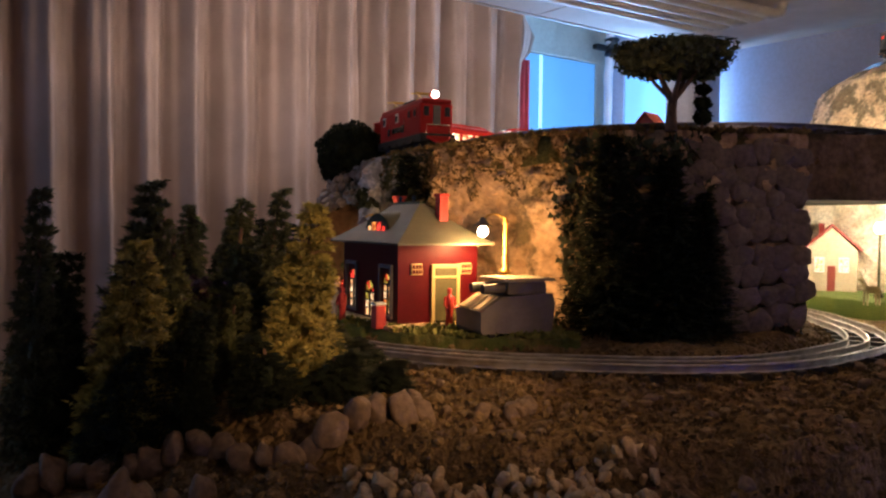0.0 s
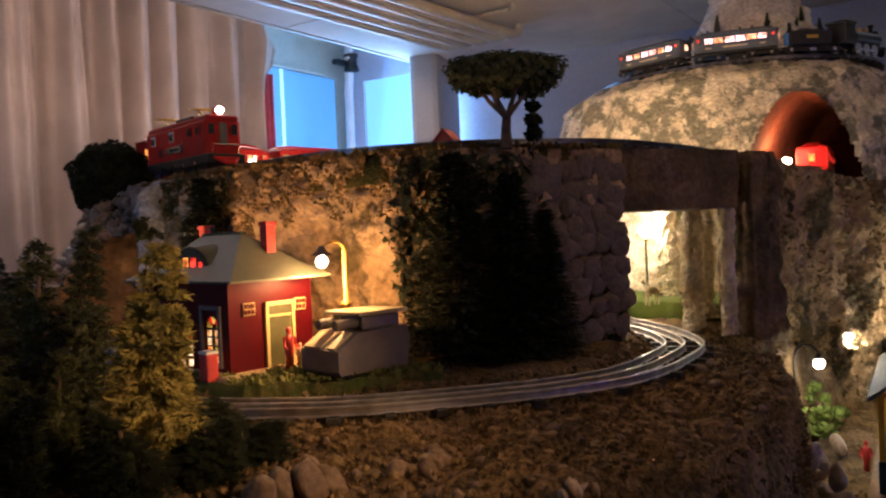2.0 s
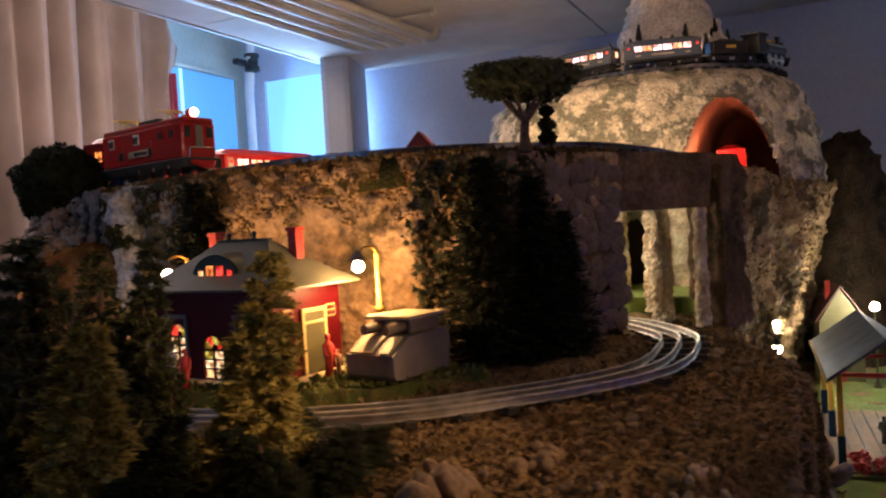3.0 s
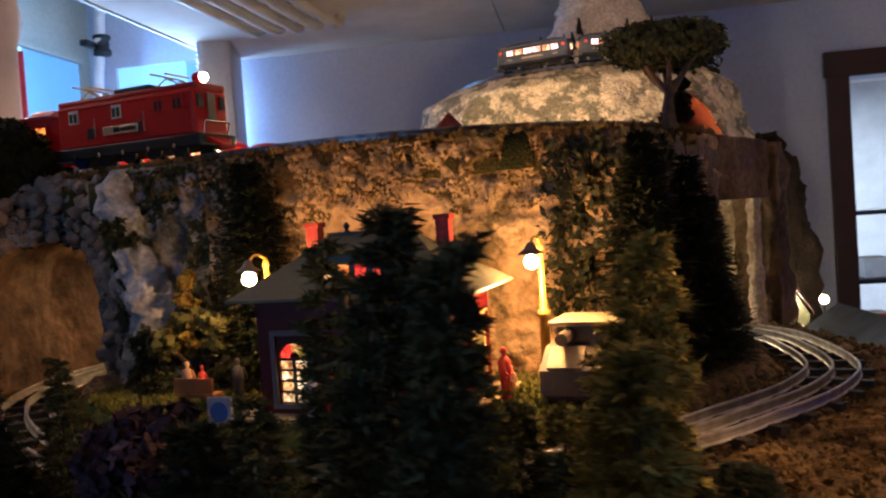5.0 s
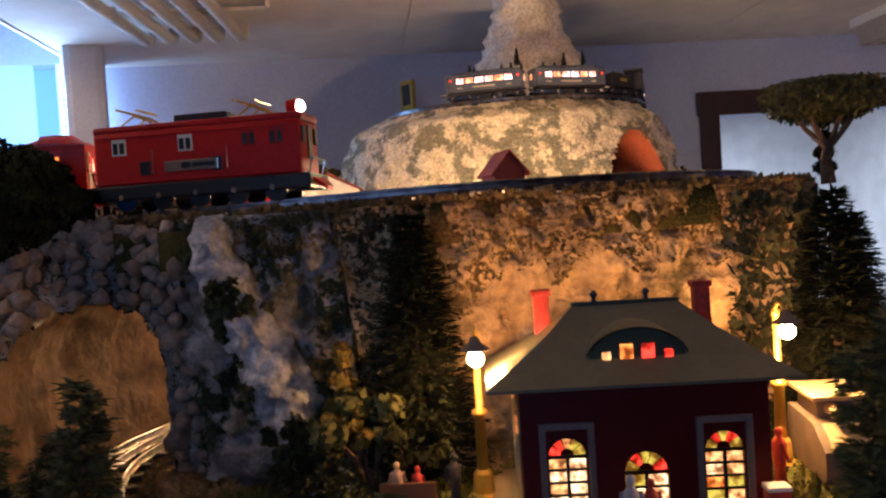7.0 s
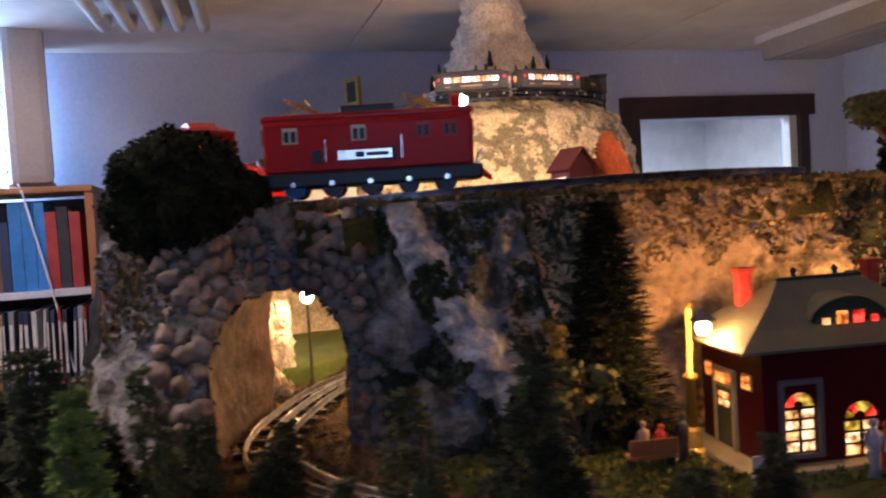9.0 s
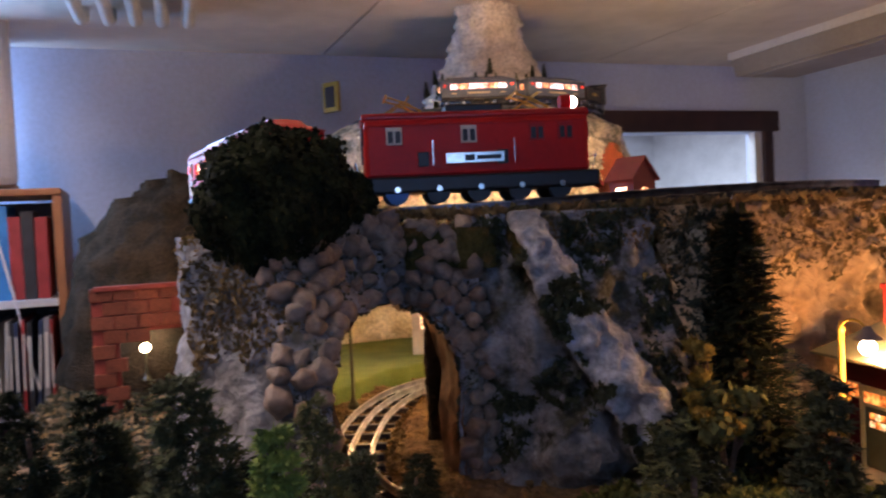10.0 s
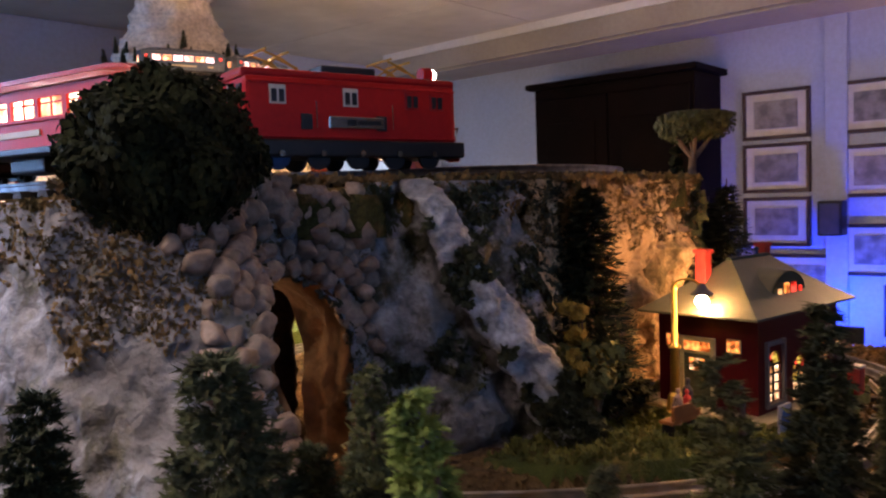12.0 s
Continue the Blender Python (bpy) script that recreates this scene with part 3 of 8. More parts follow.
def tufts(name, spots, size, material, label="", parent=None, kind="stuff", lean=0.6, blades=5, category="grass"):
    """Small leaning blades at many places, in one mesh."""
    rng = random.Random(len(spots))
    verts, faces = [], []
    for p in spots:
        for _ in range(blades):
            a, s = rng.uniform(0, 6.28), size * rng.uniform(0.5, 1.3)
            d = Vector((math.cos(a), math.sin(a), 0))
            w = Vector((-d.y, d.x, 0)) * s * 0.22
            tip = Vector(p) + d * s * lean * rng.uniform(0.2, 1) + Vector((0, 0, s))
            base = Vector(p) + d * s * 0.15 - Vector((0, 0, s * 0.15))
            k = len(verts)
            verts += [base - w, base + w, tip]
            faces.append((k, k + 1, k + 2))
    mesh = bpy.data.meshes.new(name)
    mesh.from_pydata(verts, [], faces)
    mesh.materials.append(material)
    ob = new(name, mesh)
    ob.parent = parent
    return tagged(ob, label, category, "", kind)


def scatter(ob, count, keep, seed=0, lift=0.002):
    """Random places on a mesh's faces, with their normals, where keep(place, normal) holds."""
    rng = random.Random(seed)
    mesh = ob.data
    area = np.zeros(len(mesh.polygons))
    mesh.polygons.foreach_get("area", area)
    pick = np.searchsorted(np.cumsum(area) / area.sum(), [rng.random() for _ in range(count)])
    out = []
    for i in pick:
        f = mesh.polygons[min(int(i), len(area) - 1)]
        vs = [mesh.vertices[k].co for k in f.vertices]
        w = [rng.random() for _ in vs]
        p = sum((v * k for v, k in zip(vs, w)), Vector()) / sum(w)
        if keep(p, f.normal):
            out.append((p + f.normal * lift, f.normal.copy()))
    return out


def clumps(name, spots, size, material, label, seed=1, leaves=6, category="moss", spread=1.0, hang=0.0):
    """Small tufts of leaf flakes standing off a surface, in one mesh."""
    rng = random.Random(seed)
    verts, faces = [], []
    for p, nrm in spots:
        s0 = size * rng.uniform(0.5, 1.5)
        for _ in range(leaves):
            d = (nrm * rng.uniform(0.2, 1.2) + Vector((rng.uniform(-1, 1), rng.uniform(-1, 1), rng.uniform(-1, 1) - hang)) * spread).normalized()
            w = d.cross(Vector((rng.uniform(-1, 1), rng.uniform(-1, 1), rng.uniform(-1, 1)))).normalized()
            s = s0 * rng.uniform(0.6, 1.3)
            c = p + d * s * 0.4
            k = len(verts)
            verts += [c - d * s * 0.5, c + w * s * 0.38, c + d * s * 0.6, c - w * s * 0.38]
            faces.append((k, k + 1, k + 2, k + 3))
    mesh = bpy.data.meshes.new(name)
    mesh.from_pydata(verts, [], faces)
    mesh.materials.append(material)
    return tagged(new(name, mesh), label, category, "", "stuff")


# ---- the room ----
CEIL, XB, YL, YR, XF, BAY, YE = 2.40, 3.68, 3.34, -1.52, -1.4, 2.80, 2.59  # the ceiling is lower than the window bay and ends at YE
DOOR = (-1.20, -0.25, 2.05)  # wide opening in the back wall: y from, y to, top


def slab(name, lo, hi, material, label, category):
    c = [(a + b) / 2 for a, b in zip(lo, hi)]
    return part(name, boxes((c, [b - a for a, b in zip(lo, hi)])), material, None, label, kind="structure", category=category)


slab("floor", (XF - 0.1, YR - 0.1, -0.1), (XB + 3.1, YL + 0.1, 0), M["floor"], "dark wooden board floor of the room", "floor")
# unseen wall, kept dark so that little warm light bounces back
slab("wall_front", (XF - 0.1, YR - 0.1, 0), (XF, YL + 0.1, BAY), M["panel"], "plain unseen room wall, dark to cut bounced light", "wall")
# unseen window added as the source of the cool fill
win = tagged(new("window_3"), "unseen window added in the dark wall to carry the cool fill", "window", "", "structure")
for y in (1.68, 2.52):
    part("window_frame", boxes(((XF + 0.012, y, 1.75), (0.03, 0.04, 1.08)), bevel=0.004), M["white"], win)
for z in (1.23, 2.27):
    part("window_frame", boxes(((XF + 0.012, 2.10, z), (0.03, 0.80, 0.04)), bevel=0.004), M["white"], win)
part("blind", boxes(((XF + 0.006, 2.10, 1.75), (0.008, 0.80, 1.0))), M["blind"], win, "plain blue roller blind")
slab("wall_south", (XF, YR - 0.1, 0), (XB, YR, BAY), M["wall"], "pale blue painted wall hung with framed pictures", "wall")
# back wall with its wide opening, and the small window beside the corner
BW0, BW1, BZ0, BZ1 = 2.60, 3.20, 1.20, 2.43
bm = boxes(((XB + 0.06, (DOOR[1] + BW0) / 2, BAY / 2), (0.12, BW0 - DOOR[1], BAY)),
           ((XB + 0.06, (BW1 + YL) / 2, BAY / 2), (0.12, YL - BW1, BAY)),
           ((XB + 0.06, (BW0 + BW1) / 2, BZ0 / 2), (0.12, BW1 - BW0, BZ0)),
           ((XB + 0.06, (BW0 + BW1) / 2, (BZ1 + BAY) / 2), (0.12, BW1 - BW0, BAY - BZ1)),
           ((XB + 0.06, (DOOR[0] + YR) / 2, BAY / 2), (0.12, DOOR[0] - YR, BAY)),
           ((XB + 0.06, (DOOR[0] + DOOR[1]) / 2, (DOOR[2] + BAY) / 2), (0.12, DOOR[1] - DOOR[0], BAY - DOOR[2])))
part("wall_back", bm, M["wall"], None, "pale blue painted back wall with a wide opening", kind="structure", category="wall")
WX0, WX1, WZ0, WZ1 = 2.70, 3.60, 1.20, 2.45
bm = boxes((((XF + WX0) / 2, YL + 0.05, BAY / 2), (WX0 - XF, 0.1, BAY)), (((WX1 + XB) / 2, YL + 0.05, BAY / 2), (XB - WX1, 0.1, BAY)),
           (((WX0 + WX1) / 2, YL + 0.05, WZ0 / 2), (WX1 - WX0, 0.1, WZ0)), (((WX0 + WX1) / 2, YL + 0.05, (WZ1 + BAY) / 2), (WX1 - WX0, 0.1, BAY - WZ1)))
part("wall_north", bm, M["bay"], None, "grey green painted window wall behind the curtain", kind="structure", category="wall")
# dropped ceiling with the joints of its boards; it ends with a wooden edge before the window bay
bm = boxes((((XF + XB) / 2, (YE + YR) / 2, CEIL + 0.06), (XB - XF + 0.2, YE - YR, 0.1)))
for i in range(4):
    for j in range(3):
        x0, x1 = XF + 1.27 * i + 0.004, XF + 1.27 * (i + 1) - 0.004
        y0, y1 = YR + 1.37 * j + 0.004, YR + 1.37 * (j + 1) - 0.004
        box(bm, ((x0 + x1) / 2, (y0 + y1) / 2, CEIL + 0.006), (x1 - x0, y1 - y0, 0.012), 0.003)
part("ceiling", bm, M["ceiling"], None, "cream painted ceiling of large boards with thin joints", kind="structure", category="ceiling")
slab("bay_ceiling", (XF - 0.1, YE - 0.1, BAY), (XB + 0.1, YL + 0.1, BAY + 0.1), M["ceiling"], "higher cream ceiling over the window bay", "ceiling")
part("ceiling_edge", boxes((((XF + XB) / 2, YE + 0.008, CEIL + 0.06), (XB - XF, 0.016, 0.13)), bevel=0.003), M["pipe"], None, "painted wooden edge of the dropped ceiling", kind="structure", category="trim")

# the corner windows: blinds that emit the evening daylight behind them, bright gaps beside them
win = tagged(new("window_1"), "corner window with a blue blind glowing in evening daylight", "window", "", "structure")
bm = boxes((((WX0 + WX1) / 2, YL + 0.12, (WZ0 + WZ1) / 2), (WX1 - WX0 + 0.3, 0.004, WZ1 - WZ0 + 0.3)))
part("backdrop", bm, M["sky"], None, "blue evening sky outside the corner window", kind="structure", category="backdrop")
for x in (WX0 + 0.015, WX1 - 0.015):
    part("window_frame", boxes(((x, YL + 0.045, (WZ0 + WZ1) / 2), (0.03, 0.05, WZ1 - WZ0)), bevel=0.004), M["white"], win)
for z in (WZ0 + 0.015, WZ1 - 0.015):
    part("window_frame", boxes((((WX0 + WX1) / 2, YL + 0.045, z), (WX1 - WX0 - 0.06, 0.05, 0.03)), bevel=0.004), M["white"], win)
part("blind", boxes((((WX0 + WX1) / 2, YL + 0.012, (WZ0 + WZ1) / 2), (WX1 - WX0 - 0.01, 0.004, WZ1 - WZ0))), M["blind"], win, "plain blue roller blind, daylight behind it set as its glow")
part("blind_gap", boxes(((3.155, YL + 0.006, (WZ0 + WZ1) / 2 + 0.06), (0.020, 0.004, WZ1 - WZ0))), M["sky_white"], win, "bright gap of daylight between the blinds")
part("window_head", boxes((((WX0 + WX1) / 2, YL - 0.004, WZ1 + 0.01), (WX1 - WX0, 0.03, 0.02)), bevel=0.003), M["bay"], win)
win = tagged(new("window_2"), "narrow window behind the box fan with a pale glowing blind", "window", "", "structure")
bm = boxes(((XB + 0.14, (BW0 + BW1) / 2, (BZ0 + BZ1) / 2), (0.004, BW1 - BW0 + 0.3, BZ1 - BZ0 + 0.3)))
part("backdrop", bm, M["sky"], None, "blue evening sky outside the narrow window", kind="structure", category="backdrop")
for y in (BW0 + 0.015, BW1 - 0.015):
    part("window_frame", boxes(((XB + 0.06, y, (BZ0 + BZ1) / 2), (0.05, 0.03, BZ1 - BZ0)), bevel=0.004), M["white"], win)
part("blind", boxes(((XB + 0.012, (BW0 + BW1) / 2 + 0.11, (BZ0 + BZ1) / 2), (0.004, BW1 - BW0 - 0.23, BZ1 - BZ0))), M["blind_pale"], win, "pale blue roller blind, daylight behind it set as its glow")
part("blind_gap", boxes(((XB + 0.014, BW0 + 0.075, (BZ0 + BZ1) / 2), (0.004, 0.11, BZ1 - BZ0))), M["sky_white"], win, "bright daylight beside the blind")

bm = tube(bmesh.new(), [(3.615, 3.26, 1.0), (3.615, 3.26, 2.30), (3.60, 3.25, 2.36), (3.595, 3.235, 2.44), (3.56, 3.20, 2.56), (3.56, 3.18, 2.80)], 0.026, 10)
part("heating_pipe", bm, M["white"], None, "pale painted heating pipe bending in the room corner", True, "pipe", "structure")
t = thing("pipe_valve", 3.575, 3.20, 2.52, label="dark iron valve joint on the corner pipe", category="pipe joint")
part("joint", lathe(bmesh.new(), [(0.03, -0.05), (0.042, -0.045), (0.042, -0.02), (0.034, -0.015), (0.034, 0.03), (0.042, 0.035), (0.042, 0.05), (0.03, 0.055)], 12), M["dark"], t, smooth=True)
part("flange", boxes(((-0.05, 0.03, 0.0), (0.12, 0.04, 0.03)), bevel=0.006), M["dark"], t)


def make_curtain():
    t = thing("curtain", 0, 3.08, 0, label="long pleated beige curtain with a red lining", category="curtain")
    bm = bmesh.new()
    xs = np.linspace(-1.2, 2.80, 720)
    zs = np.linspace(0.03, 2.72, 34)
    rows = []
    for x in xs:
        col = []
        for z in zs:
            v = (z - 0.03) / 2.69
            f = 0.058 * math.sin(x * 37 + 3.2 * math.sin(x * 2.3) + 1.4 * math.sin(x * 6.1) + 0.4 * math.sin(z * 1.7 + x * 5))
            f += 0.018 * math.sin(x * 97 + 1.3 * math.sin(x * 7)) * (0.4 + 0.6 * v) + 0.012 * noise.noise((x * 4, z * 1.2, 3))
            pull = 0.13 * max(0.0, (x - 2.6) / 0.2) ** 2 * max(0.0, 1 - abs(z - 2.45) / 0.16)
            col.append(bm.verts.new((x + pull - 0.07 * max(0, x - 2.5) * (1 - v), f * (0.75 + 0.4 * (1 - v)), z)))
        rows.append(col)
    for a, b in zip(rows, rows[1:]):
        for j in range(len(zs) - 1):
            bm.faces.new((a[j], b[j], b[j + 1], a[j + 1]))
    cloth = part("cloth", bm, M["curtain"], t, smooth=True)
    cloth.modifiers.new("thickness", "SOLIDIFY").thickness = 0.004
    bm = bmesh.new()
    rows = []
    for i in range(12):
        x = 2.775 + 0.075 * i / 11
        rows.append([bm.verts.new((x, 0.02 + 0.012 * math.sin(i * 1.3), z)) for z in (0.4, 1.2, 1.9, 2.34)])
    for a, b in zip(rows, rows[1:]):
        for j in range(3):
            bm.faces.new((a[j], b[j], b[j + 1], a[j + 1]))
    red = part("lining", bm, M["lining"], t, "red lining seen at the open edge", True)
    red.modifiers.new("thickness", "SOLIDIFY").thickness = 0.003
    part("curtain_rail", boxes(((0.85, -0.0, 2.735), (4.1, 0.03, 0.02)), bevel=0.003), M["white"], t)


make_curtain()

# strip light above the curtain, behind the edge of the ceiling
t = thing("strip_light", 1.65, 2.668, 2.46, label="white strip light above the curtain behind the ceiling edge", category="ceiling light")
part("housing", boxes(((0, -0.06, 0.03), (2.0, 0.05, 0.06)), bevel=0.005), M["white"], t)
for k in (-0.65, 0.0, 0.65):
    part("tube", tube(bmesh.new(), [(k - 0.29, -0.02, 0.03), (k + 0.29, -0.02, 0.03)], 0.012, 10), M["strip"], t, "glowing white tube")

# unseen ceiling lamp at the entrance, added to carry the fill lights
t = thing("ceiling_lamp", 0.55, -0.85, 2.40, label="unseen white ceiling lamp added to carry the fill lights", category="ceiling light")
part("rose", lathe(bmesh.new(), [(0.05, 0), (0.05, -0.02), (0.02, -0.03)], 18), M["white"], t, smooth=True)
part("stem", tube(bmesh.new(), [(0, 0, -0.02), (0, 0, -0.39)], 0.006, 8), M["nickel"], t)
part("rim", lathe(bmesh.new(), [(0.09, -0.405), (0.095, -0.40), (0.03, -0.39), (0.02, -0.395)], 24), M["white"], t, smooth=True)

# rack of pipes under the ceiling
t = thing("ceiling_pipe_rack", 0, 0, 0, label="row of cream painted pipes hung under the ceiling", category="pipes")
for k in range(5):
    y = 1.80 + 0.082 * k
    part("pipe", tube(bmesh.new(), [(0.2, y + 0.18, 2.345), (2.98, y + 0.03, 2.345), (3.03, y + 0.028, 2.36), (3.05, y + 0.028, 2.40)], 0.021, 10), M["pipe"], t, smooth=True)
for x in (0.9, 2.0, 2.75):
    part("bracket", boxes(((x, 1.96, 2.378), (0.03, 0.5, 0.012)), ((x, 1.70, 2.394), (0.03, 0.012, 0.03)), ((x, 2.2, 2.394), (0.03, 0.012, 0.03))), M["pipe"], t)

# the long boxed light on the ceiling
t = thing("ceiling_light_box", 1.87, -0.87, 2.40, -3, label="long cream boxed ceiling light, switched off", category="ceiling light")
bm = bmesh.new()
prism(bm, [(-1.5, -0.20, 0), (-1.5, 0.20, 0), (-1.5, 0.17, -0.115), (-1.5, -0.17, -0.115)], (3.0, 0, 0))
part("housing", bm, M["box_paint"], t)
part("diffuser", boxes(((0, 0, -0.12), (2.9, 0.28, 0.01)), bevel=0.003), M["box_paint"], t)
for s in (-1, 1):
    part("rim", boxes(((0, s * 0.203, -0.018), (3.02, 0.012, 0.036)), bevel=0.002), M["white"], t)

# blue lamp low against the picture wall
t = thing("blue_lamp", 1.27, -1.20, 1.04, label="small blue lamp shining up the picture wall", category="lamp")
part("stand", tube(bmesh.new(), [(0, 0, -1.04), (0, 0, -0.01)], 0.012, 8), M["dark"], t)
part("hood", boxes(((0, 0.02, 0), (0.14, 0.03, 0.07)), bevel=0.006), M["dark"], t)

# dark frame of the wide opening
dr = tagged(new("door_1"), "wide opening with a dark stained wooden frame", "doorway", "", "structure")
for y, w in ((DOOR[1] + 0.045, 0.09), (DOOR[0] - 0.03, 0.06)):
    part("jamb", boxes(((XB - 0.012, y, DOOR[2] / 2 + 0.05), (0.03, w, DOOR[2] + 0.1)), bevel=0.004), M["frame_dark"], dr)
part("head", boxes(((XB - 0.014, (DOOR[0] + DOOR[1]) / 2, DOOR[2] + 0.055), (0.034, DOOR[1] - DOOR[0] + 0.2, 0.11)), bevel=0.004), M["frame_dark"], dr)
part("inner_frame", boxes(((XB + 0.03, DOOR[0] + 0.02, DOOR[2] / 2), (0.05, 0.04, DOOR[2])), bevel=0.004), M["white_wood"], dr, "pale inner frame")

# the next room
part("next_room_wall", boxes(((XB + 3.05, -0.6, CEIL / 2), (0.1, 4.2, CEIL)), ((XB + 1.55, 1.5, CEIL / 2), (2.9, 0.1, CEIL)), ((XB + 1.55, -2.7, CEIL / 2), (2.9, 0.1, CEIL))),
     M["white_wood"], None, "white painted walls of the next room", kind="structure", category="wall")
bm = boxes(((XB + 1.6, -0.6, CEIL + 0.05), (3.0, 4.3, 0.1)))
for k in range(6):
    box(bm, (XB + 1.6, -2.3 + 0.7 * k, CEIL - 0.012), (2.9, 0.05, 0.024), 0.003)
part("next_room_ceiling", bm, M["white"], None, "white ceiling of the next room with thin battens", kind="structure", category="ceiling")
t = thing("metal_rack", XB + 0.92, -0.70, 0, label="grey metal rack with toys in the next room", category="shelf")
for sx in (-0.18, 0.18):
    for sy in (-0.3, 0.3):
        part("post", boxes(((sx, sy, 0.75), (0.03, 0.03, 1.5)), bevel=0.003), M["dark"], t)
for z in (0.3, 0.70, 1.08, 1.44):
    part("shelf_board", boxes(((0, 0, z), (0.4, 0.64, 0.025)), bevel=0.003), M["dark"], t)
rng = random.Random(4)
for z in (0.713, 1.093):
    for k in range(2):
        t = thing("toy_box", XB + 0.86, -0.85 + 0.26 * k, z, label="bright coloured toy box on the metal rack", category="toy", group="toys on the rack")
        h = rng.uniform(0.1, 0.22)
        part("carton", boxes(((0, 0, h / 2), (0.14, 0.12, h)), bevel=0.004), rng.choice((M["orange"], M["fig_red"], M["paper"])), t)
        part("flap", boxes(((0, 0, h + 0.003), (0.13, 0.11, 0.006)), bevel=0.001), M["cream"], t)

# dark wardrobe against the picture wall
t = thing("dark_wardrobe", 2.33, YR + 0.16, 0, label="tall dark stained wooden wardrobe with panelled doors", category="wardrobe")
part("carcass", boxes(((0, 0, 1.09), (0.86, 0.30, 2.18)), bevel=0.006), M["ebony"], t)
for s in (-1, 1):
    d = part("door", boxes(((s * 0.211, 0.158, 1.1), (0.41, 0.018, 2.05)), bevel=0.004), M["ebony"], t)
    for z in (0.6, 1.6):
        part("panel", boxes(((s * 0.211, 0.17, z), (0.28, 0.012, 0.8)), bevel=0.005), M["ebony"], d)
    part("knob", ball(bmesh.new(), (s * 0.05, 0.18, 1.05), 0.016), M["brass"], d, "brass knob")
part("cornice", boxes(((0, 0.015, 2.195), (0.92, 0.36, 0.03)), bevel=0.006), M["ebony"], t)


def framed_picture(x, z, w, h, tone):
    t = thing("framed_picture", x, YR + 0.012, z, label="black framed train print with a pale mount", category="picture", group="framed pictures on the wall")
    for c, s in (((0, 0, h / 2 - 0.008), (w, 0.022, 0.016)), ((0, 0, -h / 2 + 0.008), (w, 0.022, 0.016)),
                 ((w / 2 - 0.008, 0, 0), (0.016, 0.022, h - 0.032)), ((-w / 2 + 0.008, 0, 0), (0.016, 0.022, h - 0.032))):
        part("frame", boxes((c, s), bevel=0.002), M["frame_dark"], t)
    part("mount", boxes(((0, -0.002, 0), (w - 0.03, 0.008, h - 0.03))), M["paper"], t)
    p = part("print", boxes(((0, 0.004, 0), (w * 0.64, 0.008, h * 0.56))), mat("print_tone", tone, tuple(0.45 * c for c in tone), 0.6, scale=18, fine=60, bump=0), t)
    return t


for i, (x, z) in enumerate(((1.645, 1.975), (1.645, 1.73), (1.645, 1.485), (1.53, 1.225), (1.22, 1.975), (1.22, 1.70), (1.22, 1.36), (1.05, 1.1))):
    framed_picture(x, z, 0.30, 0.225, ((0.36, 0.34, 0.27), (0.30, 0.29, 0.26), (0.34, 0.30, 0.27))[i % 3])
t = thing("picture_wall_post", 1.385, YR + 0.012, 1.2, label="pale blue vertical batten on the picture wall", category="batten", kind="structure")
part("batten", boxes(((0, 0, 0), (0.09, 0.03, 2.4)), bevel=0.004), M["wall"], t)
t = thing("wall_speaker", 1.39, YR + 0.07, 1.50, label="small dark box speaker on the wall", category="speaker")
part("case", boxes(((0, 0, 0), (0.1, 0.09, 0.15)), bevel=0.006), M["dark"], t)
part("grille", boxes(((0, 0.047, 0), (0.08, 0.006, 0.13)), bevel=0.002), M["fig_dark"], t)
# little gold framed card on the back wall
t = thing("gold_framed_card", XB - 0.045, 1.20, 2.21, -58, label="small gold framed card on the back wall", category="picture")
part("frame", boxes(((0, 0, 0), (0.02, 0.09, 0.13)), bevel=0.003), M["brass"], t)
part("print", boxes(((-0.011, 0, 0), (0.004, 0.055, 0.09))), M["frame_dark"], t)


# bookcase with the box fan on it
def bookcase():
    t = thing("bookcase", 3.40, 2.72, 0, label="wooden bookcase with white shelves, full of books and records", category="bookcase")
    for y in (-0.44, 0.44):
        part("side_panel", boxes(((0, y, 0.9), (0.40, 0.03, 1.80)), bevel=0.004), M["wood"], t)
    part("top_board", boxes(((0, 0, 1.812), (0.42, 0.91, 0.024)), bevel=0.006), M["wood"], t)
    part("back_panel", boxes(((0.19, 0, 0.9), (0.012, 0.85, 1.78))), M["frame_dark"], t)
    for z in (0.10, 0.44, 0.79, 1.055, 1.435):
        part("shelf_board", boxes(((-0.005, 0, z), (0.385, 0.85, 0.026)), bevel=0.003), M["white_wood"], t)


bookcase()
rng = random.Random(11)
BOOKS = [mat("cover_" + n, c, tuple(0.8 * v for v in c), 0.55, scale=20, fine=150, bump=0.1) for n, c in (
    ("navy", (0.03, 0.05, 0.11)), ("blue", (0.03, 0.24, 0.62)), ("maroon", (0.32, 0.05, 0.09)), ("brown", (0.16, 0.09, 0.05)), ("tan", (0.34, 0.24, 0.14)),
    ("grey", (0.28, 0.28, 0.30)), ("white", (0.6, 0.58, 0.56)), ("red", (0.4, 0.04, 0.04)), ("black", (0.03, 0.03, 0.035)), ("ochre", (0.38, 0.22, 0.06)))]
